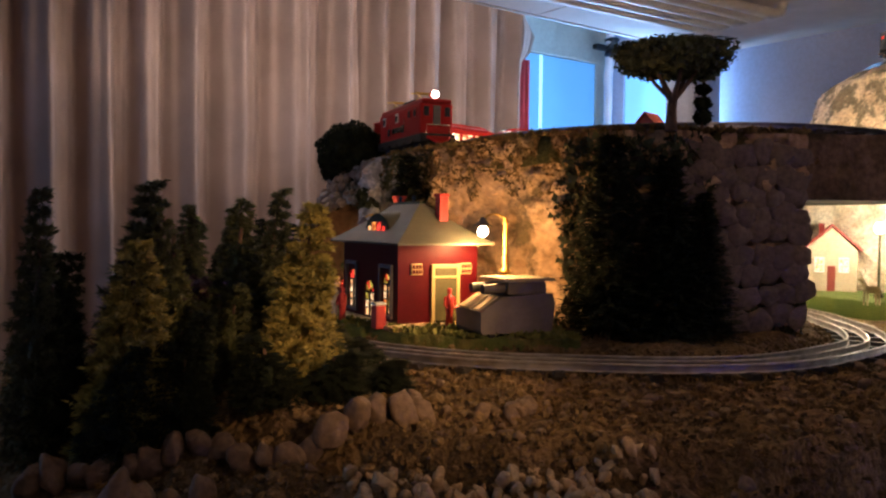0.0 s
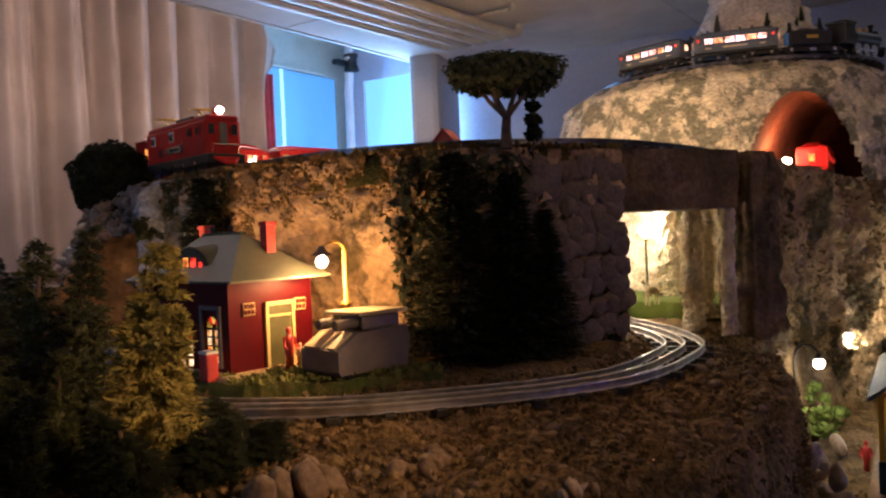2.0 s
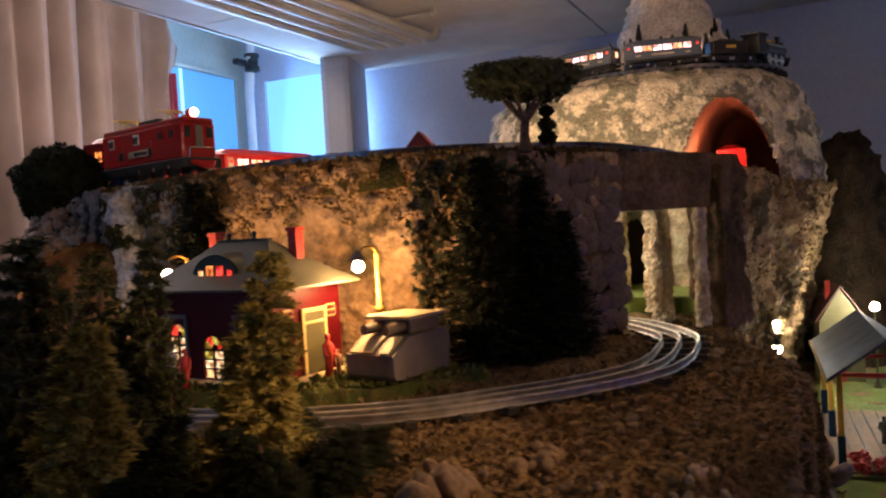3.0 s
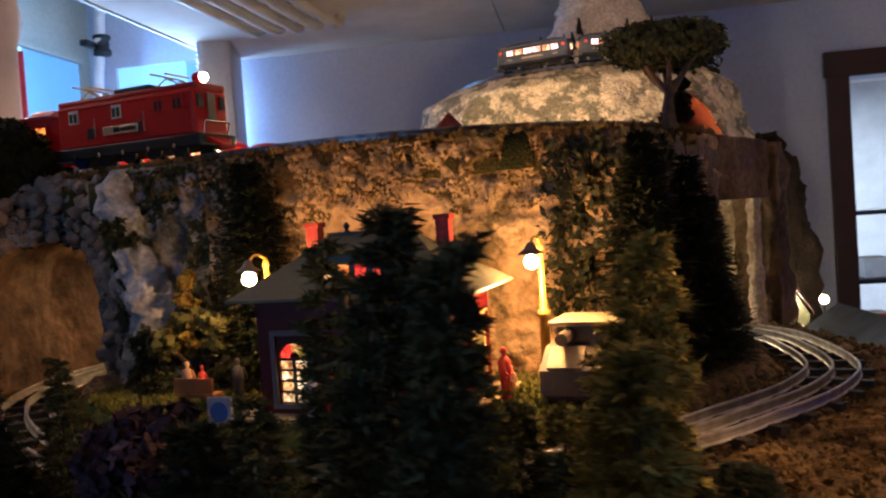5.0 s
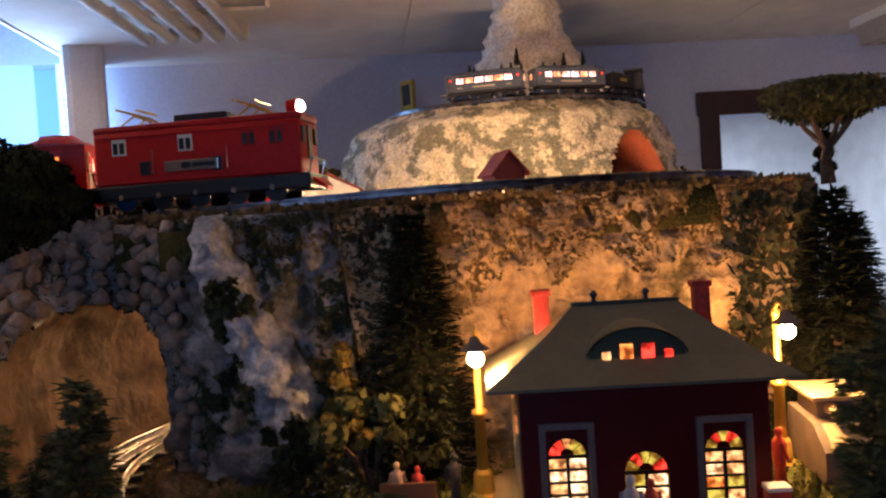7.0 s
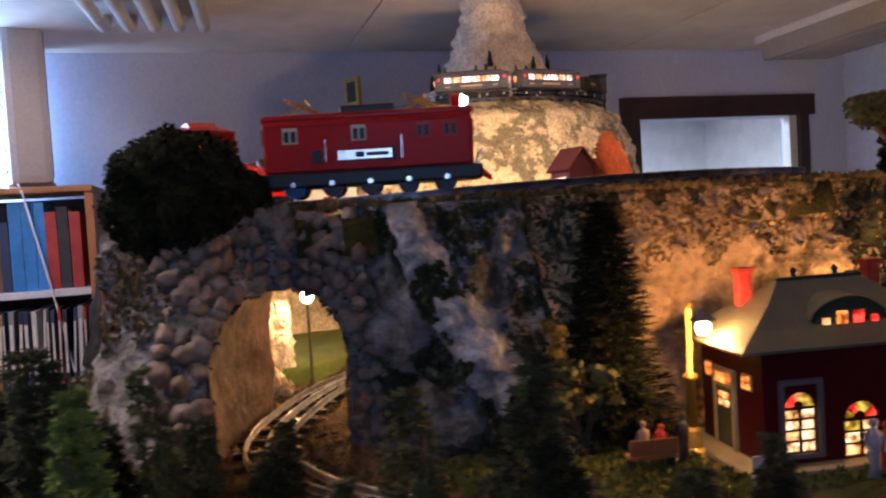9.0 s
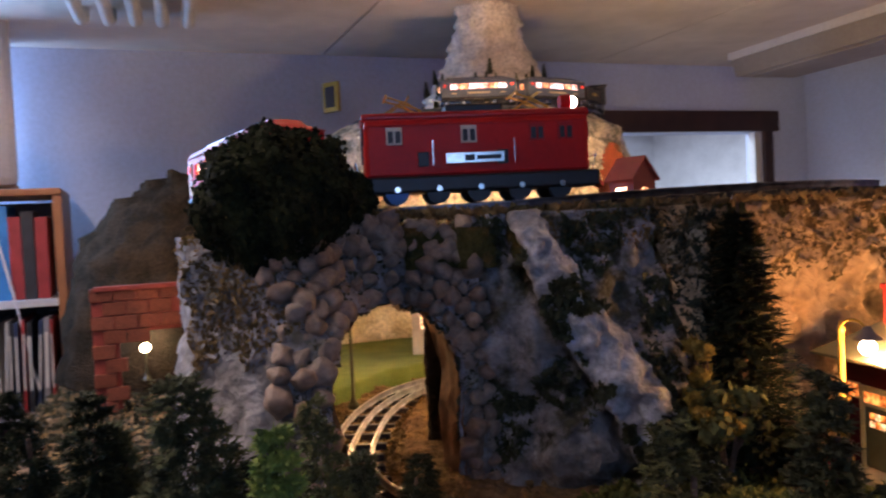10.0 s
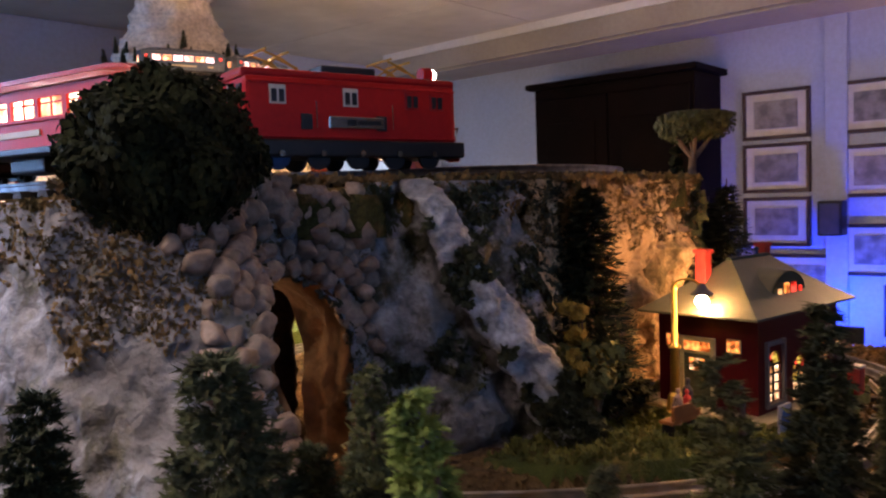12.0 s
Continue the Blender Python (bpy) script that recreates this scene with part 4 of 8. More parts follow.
for z, heights, widths, lab in ((1.449, (0.24, 0.31), (0.028, 0.05), "book"), (1.069, (0.305, 0.318), (0.008, 0.022), "record_sleeve")):
    y, first = 2.32, True
    while y < 3.08:
        w, h = rng.uniform(*widths), rng.uniform(*heights)
        y += w
        tilt = rng.uniform(0, 4.0) if lab == "record_sleeve" else rng.uniform(-0.3, 0.3)
        ob = new(lab)
        m = rng.choice(BOOKS[5:] + BOOKS[:2]) if lab == "record_sleeve" else rng.choice(BOOKS)
        if lab == "book" and 0.13 < y - 2.32 < 0.26:
            m, h = BOOKS[1], 0.32
        ob.matrix_basis = pose(3.33, y - w / 2, z, tilt)
        tagged(ob, ("upright hardback book on the shelf" if lab == "book" else "worn record sleeve standing on the shelf"), "book" if lab == "book" else "record",
               "books on the shelf" if lab == "book" else "records on the shelf")
        if lab == "book":
            part("cover", boxes(((0, w / 2 - 0.0015, h / 2), (0.2, 0.003, h)), ((0, -w / 2 + 0.0015, h / 2), (0.2, 0.003, h)), ((-0.1, 0, h / 2), (0.004, w, h)), bevel=0.001), m, ob)
            part("page_block", boxes(((0.002, 0, h / 2), (0.19, w - 0.007, h - 0.008))), M["paper"], ob)
        else:
            part("sleeve", boxes(((0, 0, h / 2), (0.31, w * 0.85, h)), bevel=0.0012), m, ob)
            part("spine_strip", boxes(((-0.1565, 0, h * 0.55), (0.003, w * 0.5, h * 0.6))), M["paper"], ob)
        y += 0.0015 + (0.006 if lab == "record_sleeve" else 0)


def tower_fan():
    t = thing("box_fan", 3.235, 2.465, 1.826, rz=16, label="white rounded box fan with a grille standing on the bookcase", category="fan")
    part("case", boxes(((0.19, 0, 0.33), (0.38, 0.150, 0.64)), bevel=0.03), M["fan_case"], t, smooth=False)
    part("base", boxes(((0.19, 0, 0.008), (0.30, 0.16, 0.016)), bevel=0.006), M["fan_case"], t)
    part("grille_ring", lathe(bmesh.new(), [(0.035, 0), (0.05, 0), (0.05, 0.006), (0.035, 0.006)], 24, (0.19, 0.080, 0.31), "y"), M["white"], t, "white hub ring")
    for k in range(20):
        part("grille_slat", boxes(((0.19, 0.080, 0.06 + 0.026 * k), (0.33, 0.006, 0.008)), bevel=0.002), M["white"], t)
    part("cable", tube(bmesh.new(), [(0.02, 0.05, 0.012), (-0.045, 0.045, -0.02), (-0.06, -0.02, -0.35), (-0.06, -0.10, -0.80)], 0.004, 6), M["white"], t, "white flex hanging down")


tower_fan()
t = thing("orange_bag", 3.36, 2.73, 0.803, label="crumpled orange and blue bag on the shelf", category="bag")
part("sack", ball(bmesh.new(), (0, 0, 0.11), 0.12, 3, (1, 1.3, 0.9), 0.35, 2.5), M["orange"], t, smooth=True)
part("strap", tube(bmesh.new(), [(-0.09, -0.14, 0.12), (-0.135, 0.0, 0.13), (-0.09, 0.14, 0.12)], 0.012, 6), M["blue"], t, "blue strap")
t = thing("red_toy_case", 3.34, 2.46, 0.803, label="red and white toy case on the shelf", category="toy")
part("case", boxes(((0, 0, 0.07), (0.2, 0.16, 0.14)), bevel=0.015), M["fig_red"], t)
part("handle", tube(bmesh.new(), [(-0.03, -0.04, 0.14), (-0.03, -0.03, 0.17), (-0.03, 0.03, 0.17), (-0.03, 0.04, 0.14)], 0.006, 6), M["white"], t)


# ---- the layout: ground, tracks and rocks ----
GROUND, DECK = 1.330, 1.655
LOOP = [(0.598, 1.10), (0.592, 1.28), (0.63, 1.42), (0.70, 1.52), (0.78, 1.61), (0.87, 1.69), (0.97, 1.755), (1.10, 1.79), (1.22, 1.785), (1.36, 1.74),
        (1.54, 1.65), (1.68, 1.52), (1.75, 1.30), (1.72, 1.05), (1.62, 0.88), (1.54, 0.80), (1.45, 0.71), (1.30, 0.622), (1.147, 0.604), (1.048, 0.606), (0.973, 0.623),
        (0.887, 0.669), (0.827, 0.716), (0.771, 0.769), (0.72, 0.816), (0.682, 0.866), (0.652, 0.92), (0.618, 1.00)]
HIGH = [(3.05, 0.66, -0.058), (2.75, 0.63, -0.058), (2.40, 0.60, -0.055), (2.05, 0.605, -0.042), (1.70, 0.66, -0.014), (1.40, 0.75), (1.20, 0.87), (1.10, 1.02), (1.07, 1.20), (1.085, 1.40, -0.003), (1.11, 1.60, -0.010),
        (1.17, 1.765, -0.013), (1.29, 1.855, -0.013), (1.47, 1.885, -0.013), (1.80, 1.87, -0.008), (2.12, 1.80), (2.38, 1.68), (2.60, 1.55), (2.85, 1.40)]
TABLE = [(0.12, 0.35), (0.60, 0.05), (0.90, -0.50), (3.50, -0.50), (3.50, 2.20), (1.90, 2.38), (0.95, 2.35), (0.50, 1.98), (0.20, 1.70), (0.12, 1.00)]
loop_pts = [p.to_2d() for p in curve_points([(*p, 0) for p in LOOP], 0.03, True)]
loop_arr = np.array(loop_pts)
loop_poly = [tuple(p) for p in loop_pts]


def ease(v):
    v = min(max(v, 0.0), 1.0)
    return v * v * (3 - 2 * v)


def ground_height(x, y):
    near = float(np.sqrt(((loop_arr - (x, y)) ** 2).sum(1).min()))
    n = 0.010 * noise.fractal((x * 14, y * 14, 1.0), 1.0, 2.0, 4) + 0.004 * noise.noise((x * 70, y * 70, 2.0))
    if inside(x, y, loop_poly) or near < 0.055:
        return GROUND - 0.004 - 0.026 * (1 - ease((near - 0.052) / 0.03)) + n * ease((near - 0.03) / 0.06)
    d = near - 0.055
    gentle = GROUND - 0.030 - 0.012 * ease(d / 0.24) - 0.035 * ease((d - 0.235) / 0.03) - 0.06 * ease((d - 0.26) / 0.3)
    brink = 0.415 + 0.12 * ease((x - 1.12) / 0.34) + 0.02 * noise.noise((x * 9, 1, 1)) + 0.008 * noise.noise((x * 31, 4, 1))
    side = ease((x - 0.60) / 0.12) * ease((brink - y) / 0.03)
    return gentle * (1 - side) + 1.0 * side + n * (1.8 - side) + 0.006 * noise.noise((x * 34, y * 34, 6.0)) * (1 - side)


xs, ys = list(np.arange(0.10, 3.52, 0.016)), list(np.arange(-0.52, 2.42, 0.016))
ground = field("ground", xs, ys, ground_height, M["soil"], lambda x, y: inside(x, y, TABLE), None,
               "modelled brown earth of the train layout with slopes", "structure", "ground", skirt=0.06)
# bench under the layout
t = thing("layout_bench", 0, 0, 0, label="dark wooden bench carrying the train layout", category="bench", kind="structure")
bm = bmesh.new()
prism(bm, [(*(Vector(p).lerp(Vector((1.9, 0.95)), 0.03)), 0.95) for p in TABLE], (0, 0, 0.04))
part("board", bm, M["frame_dark"], t)
for x, y in ((0.5, 0.5), (0.5, 1.6), (1.8, -0.35), (1.8, 2.2), (3.3, -0.35), (3.3, 2.05)):
    part("leg", boxes(((x, y, 0.475), (0.07, 0.07, 0.95)), bevel=0.004), M["frame_dark"], t)


def railway(name, ctrl, z, gauge, closed, label, tie_w, tie_mat, ballast=None):
    t = thing(name, 0, 0, 0, label=label, category="model track")
    pts = curve_points([(p[0], p[1], z + (p[2] if len(p) > 2 else 0)) for p in ctrl], 0.02, closed)
    n = len(pts)

    def side(i):
        a, b = (pts[(i - 1) % n], pts[(i + 1) % n]) if closed else (pts[max(i - 1, 0)], pts[min(i + 1, n - 1)])
        d = (b - a).normalized()
        return Vector((-d.y, d.x, 0)), d
    for k in (-0.5, 0.0, 0.5):
        bm = bmesh.new()
        rings = []
        for i, p in enumerate(pts):
            s, _ = side(i)
            c = p + s * gauge * k
            prof = [(-0.0030, 0.004), (0.0030, 0.004), (0.0009, 0.006), (0.0009, 0.011), (0.0019, 0.0125), (0.0019, 0.0148), (0.0007, 0.0158),
                    (-0.0007, 0.0158), (-0.0019, 0.0148), (-0.0019, 0.0125), (-0.0009, 0.011), (-0.0009, 0.006)]
            rings.append([bm.verts.new(c + s * a + Vector((0, 0, h))) for a, h in prof])
        m = 12
        for i in range(n if closed else n - 1):
            q, w = rings[i], rings[(i + 1) % n]
            for j in range(m):
                bm.faces.new((q[j], q[(j + 1) % m], w[(j + 1) % m], w[j]))
        part("rail", bm, M["rail"] if name == "lower_track" else M["rail_dull"], t)
    mesh = None
    step = 3 if name == "lower_track" else 2
    for i in range(0, n, step):
        s, d = side(i)
        if mesh is None:
            bm = bmesh.new()
            prism(bm, [(-0.009, -tie_w / 2, -0.003), (0.009, -tie_w / 2, -0.003), (0.006, -tie_w / 2, 0.005), (-0.006, -tie_w / 2, 0.005)], (0, tie_w, 0))
            ob = part("tie", bm, tie_mat, t)
            mesh = ob.data
        else:
            ob = new("tie", mesh)
            ob.parent = t
        ob.matrix_basis = Matrix.Translation(pts[i]) @ Matrix.Rotation(math.atan2(d.y, d.x), 4, "Z")
    return t


M["rail_dull"] = mat("rail_dark_steel", (0.20, 0.20, 0.21), (0.10, 0.10, 0.11), 0.35, metal=1.0, scale=50, fine=200, bump=0.1, depth=0.001)
railway("lower_track", LOOP, GROUND - 0.024, 0.062, True, "three rail model track with dark metal ties", 0.098, M["tie"])
railway("upper_track", HIGH, DECK + 0.006, 0.060, False, "dark three rail model track along the rock edge", 0.090, M["tie"])

# ---- the rock island that carries the upper track ----
DECK_POLY = [(1.24, 0.735), (1.10, 0.80), (1.00, 0.88), (0.965, 1.00), (0.96, 1.15), (0.965, 1.30), (0.985, 1.45), (1.02, 1.60), (1.075, 1.76), (1.12, 1.90),
             (1.20, 1.965), (1.34, 1.955), (1.50, 1.94), (1.85, 1.925), (2.25, 1.86), (2.6, 1.75), (3.2, 1.75), (3.2, 0.45), (2.3, 0.46), (1.85, 0.535), (1.50, 0.60)]


def deck_height(x, y):
    return DECK - 0.004 - 0.014 * ease((y - 1.38) / 0.25) * ease((2.1 - x) / 0.3) - 0.056 * ease((x - 1.55) / 0.65) * ease((0.95 - y) / 0.22) + 0.006 * noise.fractal((x * 18, y * 18, 5.0), 1.0, 2.0, 3)


field("upper_ground", list(np.arange(0.94, 3.22, 0.02)), list(np.arange(0.44, 2.12, 0.02)), deck_height, M["moss"], lambda x, y: inside(x, y, DECK_POLY), None,
      "mossy upper ground of the layout above the cavern", "structure", "ground", skirt=0.05)
bm = bmesh.new()
prism(bm, [(*(Vector(p).lerp(Vector((1.9, 1.25)), 0.02)), 1.560) for p in DECK_POLY], (0, 0, 0.02))
part("upper_deck_board", bm, M["ramp_rock"], None, "dark board under the upper ground", kind="structure", category="board")

L = lambda pts, z: [(x, y, z) for x, y in pts]
# main cliff behind the station
CL_TOP = [(1.26, 0.715), (1.10, 0.795), (0.995, 0.88), (0.96, 1.00), (0.955, 1.15), (0.96, 1.30), (0.985, 1.46), (1.02, 1.585), (1.06, 1.66)]
CL_LOW = [(1.27, 0.725), (1.12, 0.815), (1.01, 0.90), (0.985, 1.00), (0.975, 1.12), (0.955, 1.28), (0.925, 1.42), (0.955, 1.56), (1.08, 1.655)]
CLIFF = rock_wall("cliff_face", L(CL_LOW[:7], 1.315), L(CL_TOP[:7], 1.650), 0.0070, M["rock"], 0.036, 15, label="tan modelled rock cliff with mossy patches", kind="structure", category="cliff", depth=(0.08, 0, 0))
FALLROCK = rock_wall("waterfall_cliff", L(CL_LOW[6:], 1.315), L(CL_TOP[6:], 1.650), 0.0075, M["fall_rock"], 0.034, 13, label="blue grey plaster rock about the waterfall, overgrown with scrub", kind="structure", category="cliff", depth=(0.08, 0, 0))
# the cavern walls behind it
rock_wall("cavern_wall", L([(1.42, 0.86), (1.46, 1.0), (1.48, 1.2), (1.43, 1.36), (1.36, 1.47)][::-1], 1.31), L([(1.42, 0.86), (1.46, 1.0), (1.48, 1.2), (1.43, 1.36), (1.36, 1.47)][::-1], 1.62), 0.012,
          M["rock_pale"], 0.03, 13, label="pale rock wall inside the cavern", kind="structure", category="cliff")
rock_wall("cavern_side", L([(1.26, 0.72), (1.34, 0.79), (1.43, 0.87)][::-1], 1.31), L([(1.26, 0.72), (1.34, 0.79), (1.43, 0.87)][::-1], 1.62), 0.012, M["rock_grey"], 0.02, 13, label="rock side of the cavern mouth", kind="structure", category="cliff")
rock_wall("arch_side", L([(1.07, 1.655), (1.15, 1.655), (1.22, 1.60), (1.29, 1.52), (1.36, 1.46)], 1.31), L([(1.06, 1.66), (1.15, 1.655), (1.22, 1.60), (1.29, 1.52), (1.36, 1.46)], 1.62), 0.010, M["rock"], 0.018, 13, label="rock side of the arch", kind="structure", category="cliff")

COLUMNS = ((1.590, 0.690, 0.021, 0.26), (1.515, 0.600, 0.014, 0.26), (2.03, 0.885, 0.028, 0.29), (1.80, 0.735, 0.03, 0.29), (1.715, 1.728, 0.026, 0.17), (1.76, 1.742, 0.024, 0.10), (1.735, 1.715, 0.018, 0.06))
# the stone bridge: a rock band over the opening and its far pier
rock_wall("bridge_face", L([(1.255, 0.722), (1.33, 0.675), (1.42, 0.62), (1.50, 0.578)][::-1], 1.545), L([(1.255, 0.718), (1.33, 0.67), (1.42, 0.615), (1.50, 0.573)][::-1], 1.652), 0.008,
          M["ramp_rock"], 0.010, 16, label="dark rock band of the bridge over the lower track", kind="structure", category="bridge")
for z, lift in ((1.548, 0),):
    bm = bmesh.new()
    prism(bm, [(1.25, 0.725, 1.545), (1.50, 0.58, 1.545), (1.60, 0.70, 1.545), (1.36, 0.84, 1.545)], (0, 0, 0.055))
    part("bridge_slab", bm, M["ramp_rock"], None, "underside slab of the rock bridge", kind="structure", category="bridge")
bm = bmesh.new()
box(bm, (1.575, 0.572, 1.47), (0.085, 0.085, 0.36), 0.0, -28)
bmesh.ops.subdivide_edges(bm, edges=bm.edges, cuts=14, use_grid_fill=True)
for v in bm.verts:
    v.co += (v.co - Vector((1.575, 0.572, v.co.z))).normalized() * rocky(v.co, 0.02, 18)
part("bridge_pier", bm, M["ramp_rock"], None, "rough dark brown rock pier of the bridge", True, "pier", "structure")
# pale craggy rock columns at the back of the opening
for x, y, r, h in COLUMNS:
    bm = bmesh.new()
    rows = []
    for k in range(46):
        z = h * k / 45
        ring = []
        for q in range(40):
            a = 2 * math.pi * q / 40
            p = Vector((x + r * math.cos(a), y + r * math.sin(a), 1.325 + z))
            d = r * (1.12 - 0.2 * k / 45) + rocky(p, 0.42 * r, 34) + rocky(p, 0.16 * r, 90)
            ring.append(bm.verts.new((d * math.cos(a), d * math.sin(a), z)))
        rows.append(ring)
    for q, w in zip(rows, rows[1:]):
        for k in range(40):
            bm.faces.new((q[k], q[(k + 1) % 40], w[(k + 1) % 40], w[k]))
    ob = part("rock_column", bm, M["rock_pale"], None, "pale craggy rock column in the cavern", False, "rock", group="rock columns in the cavern")
    ob.location = (x, y, 1.303)
rock_wall("cavern_back", L([(2.12, 0.50), (2.10, 0.8), (2.16, 1.1), (2.22, 1.45), (2.20, 1.75)], 1.31)[::-1], L([(2.12, 0.50), (2.10, 0.8), (2.16, 1.1), (2.22, 1.45), (2.20, 1.75)], 1.63)[::-1], 0.013,
          M["rock_pale"], 0.035, 12, lambda p: 0.795 < p.y < 0.865 and p.z < 1.56, label="pale rock back wall of the cavern", kind="structure", category="cliff")
# dark plate behind the slot, in place of the darkness inside it
part("cave_recess", boxes(((2.26, 0.83, 1.45), (0.02, 0.16, 0.26)), bevel=0.004), M["frame_dark"], None, "dark plate that makes the slot in the cavern wall look unlit", kind="structure", category="recess")
# bank from the bridge to the mountain, over the lower village
BANK = rock_wall("bank_face", L([(1.56, 0.56), (1.66, 0.585), (1.85, 0.60), (2.10, 0.585), (2.40, 0.52), (3.10, 0.42)][::-1], 0.99), [(1.58, 0.585, 1.655), (1.70, 0.56, 1.645), (1.86, 0.515, 1.63), (2.10, 0.455, 1.612), (2.40, 0.36, 1.60), (3.15, 0.315, 1.60)][::-1], 0.009,
          M["bank_rock"], 0.042, 13, label="brown and tan rock bank above the lower village", kind="structure", category="cliff")

# ---- rock arch over the lower track at the other end ----
ARC_Y, ARC_W, ARC_TOP, ARC_SPRING = 1.772, 0.092, 1.552, 1.420
AF_Z0, AF_Z1 = 1.275, 1.638
AF_TOP = [(1.06, 1.655), (1.085, 1.74), (1.085, 1.80), (1.06, 1.88), (1.13, 1.975)]
AF_LOW = [(1.05, 1.645), (1.06, 1.70), (1.04, 1.76), (0.95, 1.83), (0.865, 1.872), (0.865, 1.91), (0.93, 1.985), (1.09, 2.03)]
af_low, af_top = curve_points(L(AF_LOW, AF_Z0), 0.004), curve_points(L(AF_TOP, AF_Z1), 0.004)


def face_spot(y, z, proud=0.0):
    """The place on the leaning face of the arch at a given y and height."""
    v = (z - AF_Z0) / (AF_Z1 - AF_Z0)
    best = None
    for i in range(121):
        p = af_low[round(i / 120 * (len(af_low) - 1))].lerp(af_top[round(i / 120 * (len(af_top) - 1))], v)
        if best is None or abs(p.y - y) < abs(best.y - y):
            best = p
    return Vector((best.x - proud, y, z))


def arch_top(y):
    u = min(abs(y - ARC_Y) / ARC_W, 1.0)
    return ARC_SPRING + (ARC_TOP - ARC_SPRING) * (1 - u ** 2.6) ** (1 / 2.6)


def in_arch(p):
    return abs(p.y - ARC_Y) < ARC_W - 0.003 and p.x < 1.20 and p.z < arch_top(p.y) - 0.003


SIDEB = rock_wall("side_bank", L([(1.095, 2.028), (1.20, 2.015), (1.34, 1.995), (1.50, 1.975), (2.15, 1.93)], 1.22), L([(1.125, 1.972), (1.26, 1.965), (1.40, 1.962), (1.55, 1.955), (2.15, 1.93)], 1.638), 0.011, M["rock_grey"], 0.026, 12, label="grey brown rock bank beside the arch", kind="structure", category="cliff")
ARCHF = rock_wall("arch_face", L(AF_LOW, AF_Z0), L(AF_TOP, AF_Z1), 0.0075, M["rock_grey"], 0.022, 12, in_arch, label="pale grey rock face with a low arch over the track", kind="structure", category="cliff", depth=(0.11, 0, 0))
# the inside of the arch: from the leaning mouth, wider on one side, to the far mouth
bm = bmesh.new()
rows = []
for k in range(57):
    if k < 12:
        u, z = 1.0, 1.285 + (ARC_SPRING - 1.285) * k / 12
    elif k > 44:
        u, z = -1.0, ARC_SPRING - (ARC_SPRING - 1.285) * (k - 44) / 12
    else:
        a = math.pi * (k - 12) / 32
        u, z = math.copysign(abs(math.cos(a)) ** (2 / 2.6), math.cos(a)), ARC_SPRING + (ARC_TOP - ARC_SPRING) * math.sin(a) ** (2 / 2.6)
    near, far = face_spot(ARC_Y - ARC_W * u, z, 0.010), Vector((1.39 - 0.06 * u, 1.7125 - 0.0525 * u, z))
    row = []
    for j in range(25):
        p = near.lerp(far, j / 24)
        p.y += 0.045 * max(0.0, -u) * math.sin(math.pi * j / 24)
        c = Vector((p.x, ARC_Y - 0.06 * (j / 24) ** 2, 1.40))
        row.append(bm.verts.new(p + (p - c).normalized() * (rocky(p, 0.011, 11) + rocky(p, 0.004, 40))))
    rows.append(row)
for i, (a, b) in enumerate(zip(rows, rows[1:])):
    for j in range(24):
        if not (i < 20 and 9 <= j < 24):
            bm.faces.new((a[j], b[j], b[j + 1], a[j + 1]))
part("arch_lining", bm, M["rock_smooth"], None, "tan rough inside of the rock arch", True, "cliff", "structure")

# dark pillar that stands in for the shaded gap behind the arch's near pillar
bm = bmesh.new()
rows = []
for k in range(30):
    z = 1.28 + 0.27 * k / 29
    rows.append([])
    for q in range(20):
        a = 2 * math.pi * q / 20
        r = 0.022 + rocky((1.26 + 0.024 * math.cos(a), 1.632 + 0.024 * math.sin(a), z), 0.008, 26)
        rows[-1].append(bm.verts.new((1.26 + 1.3 * r * math.cos(a), 1.632 + r * math.sin(a), z)))
for a, b in zip(rows, rows[1:]):
    for q in range(20):
        bm.faces.new((a[q], a[(q + 1) % 20], b[(q + 1) % 20], b[q]))
part("jamb_pillar", bm, M["hill_brown"], None, "dark pillar that stands for the shaded gap in the arch jamb", True, "cliff", "structure")

# waterfall of pale plaster down the cliff beside the arch
def waterfall():
    line = curve_points([(1.02, 1.600, 1.655), (0.985, 1.605, 1.63), (0.962, 1.585, 1.56), (0.93, 1.54, 1.48), (0.90, 1.505, 1.41), (0.868, 1.465, 1.335)], 0.005)
    bm = bmesh.new()
    rows = []
    for i, p in enumerate(line):
        v = i / (len(line) - 1)
        w = 0.022 + 0.032 * v
        row = []
        for s in np.linspace(-1, 1, 29):
            q = p + Vector((0, s * w * (1 + 0.3 * noise.noise((p.z * 30, s * 2, 1))) + 0.010 * noise.noise((p.z * 45, s * 2, 5)), 0))
            row.append(bm.verts.new(q + Vector((-0.010 * math.cos(s * 1.5) + 0.020 * s * s + rocky(q, 0.022, 20), 0, 0.4 * rocky(q + Vector((3, 3, 3)), 0.016, 20)))))
        rows.append(row)
    for a, b in zip(rows, rows[1:]):
        for j in range(28):
            bm.faces.new((a[j], a[j + 1], b[j + 1], b[j]))
    ob = part("waterfall", bm, M["water"], None, "pale blue grey rough plaster waterfall down the cliff", True, "waterfall", "structure")
    ob.modifiers.new("thickness", "SOLIDIFY").thickness = 0.006
    return ob


M["water"] = mat("plaster_water", (0.46, 0.49, 0.53), (0.25, 0.265, 0.29), 0.6, scale=30, fine=130, bump=0.9, depth=0.006, c3=(0.12, 0.115, 0.09), patch=(0.64, 0.74))
FALL = waterfall()

# ---- the white mountain with its tunnel ----
MC = Vector((2.78, 0.89))
TUN = Vector((2.32, 0.605))


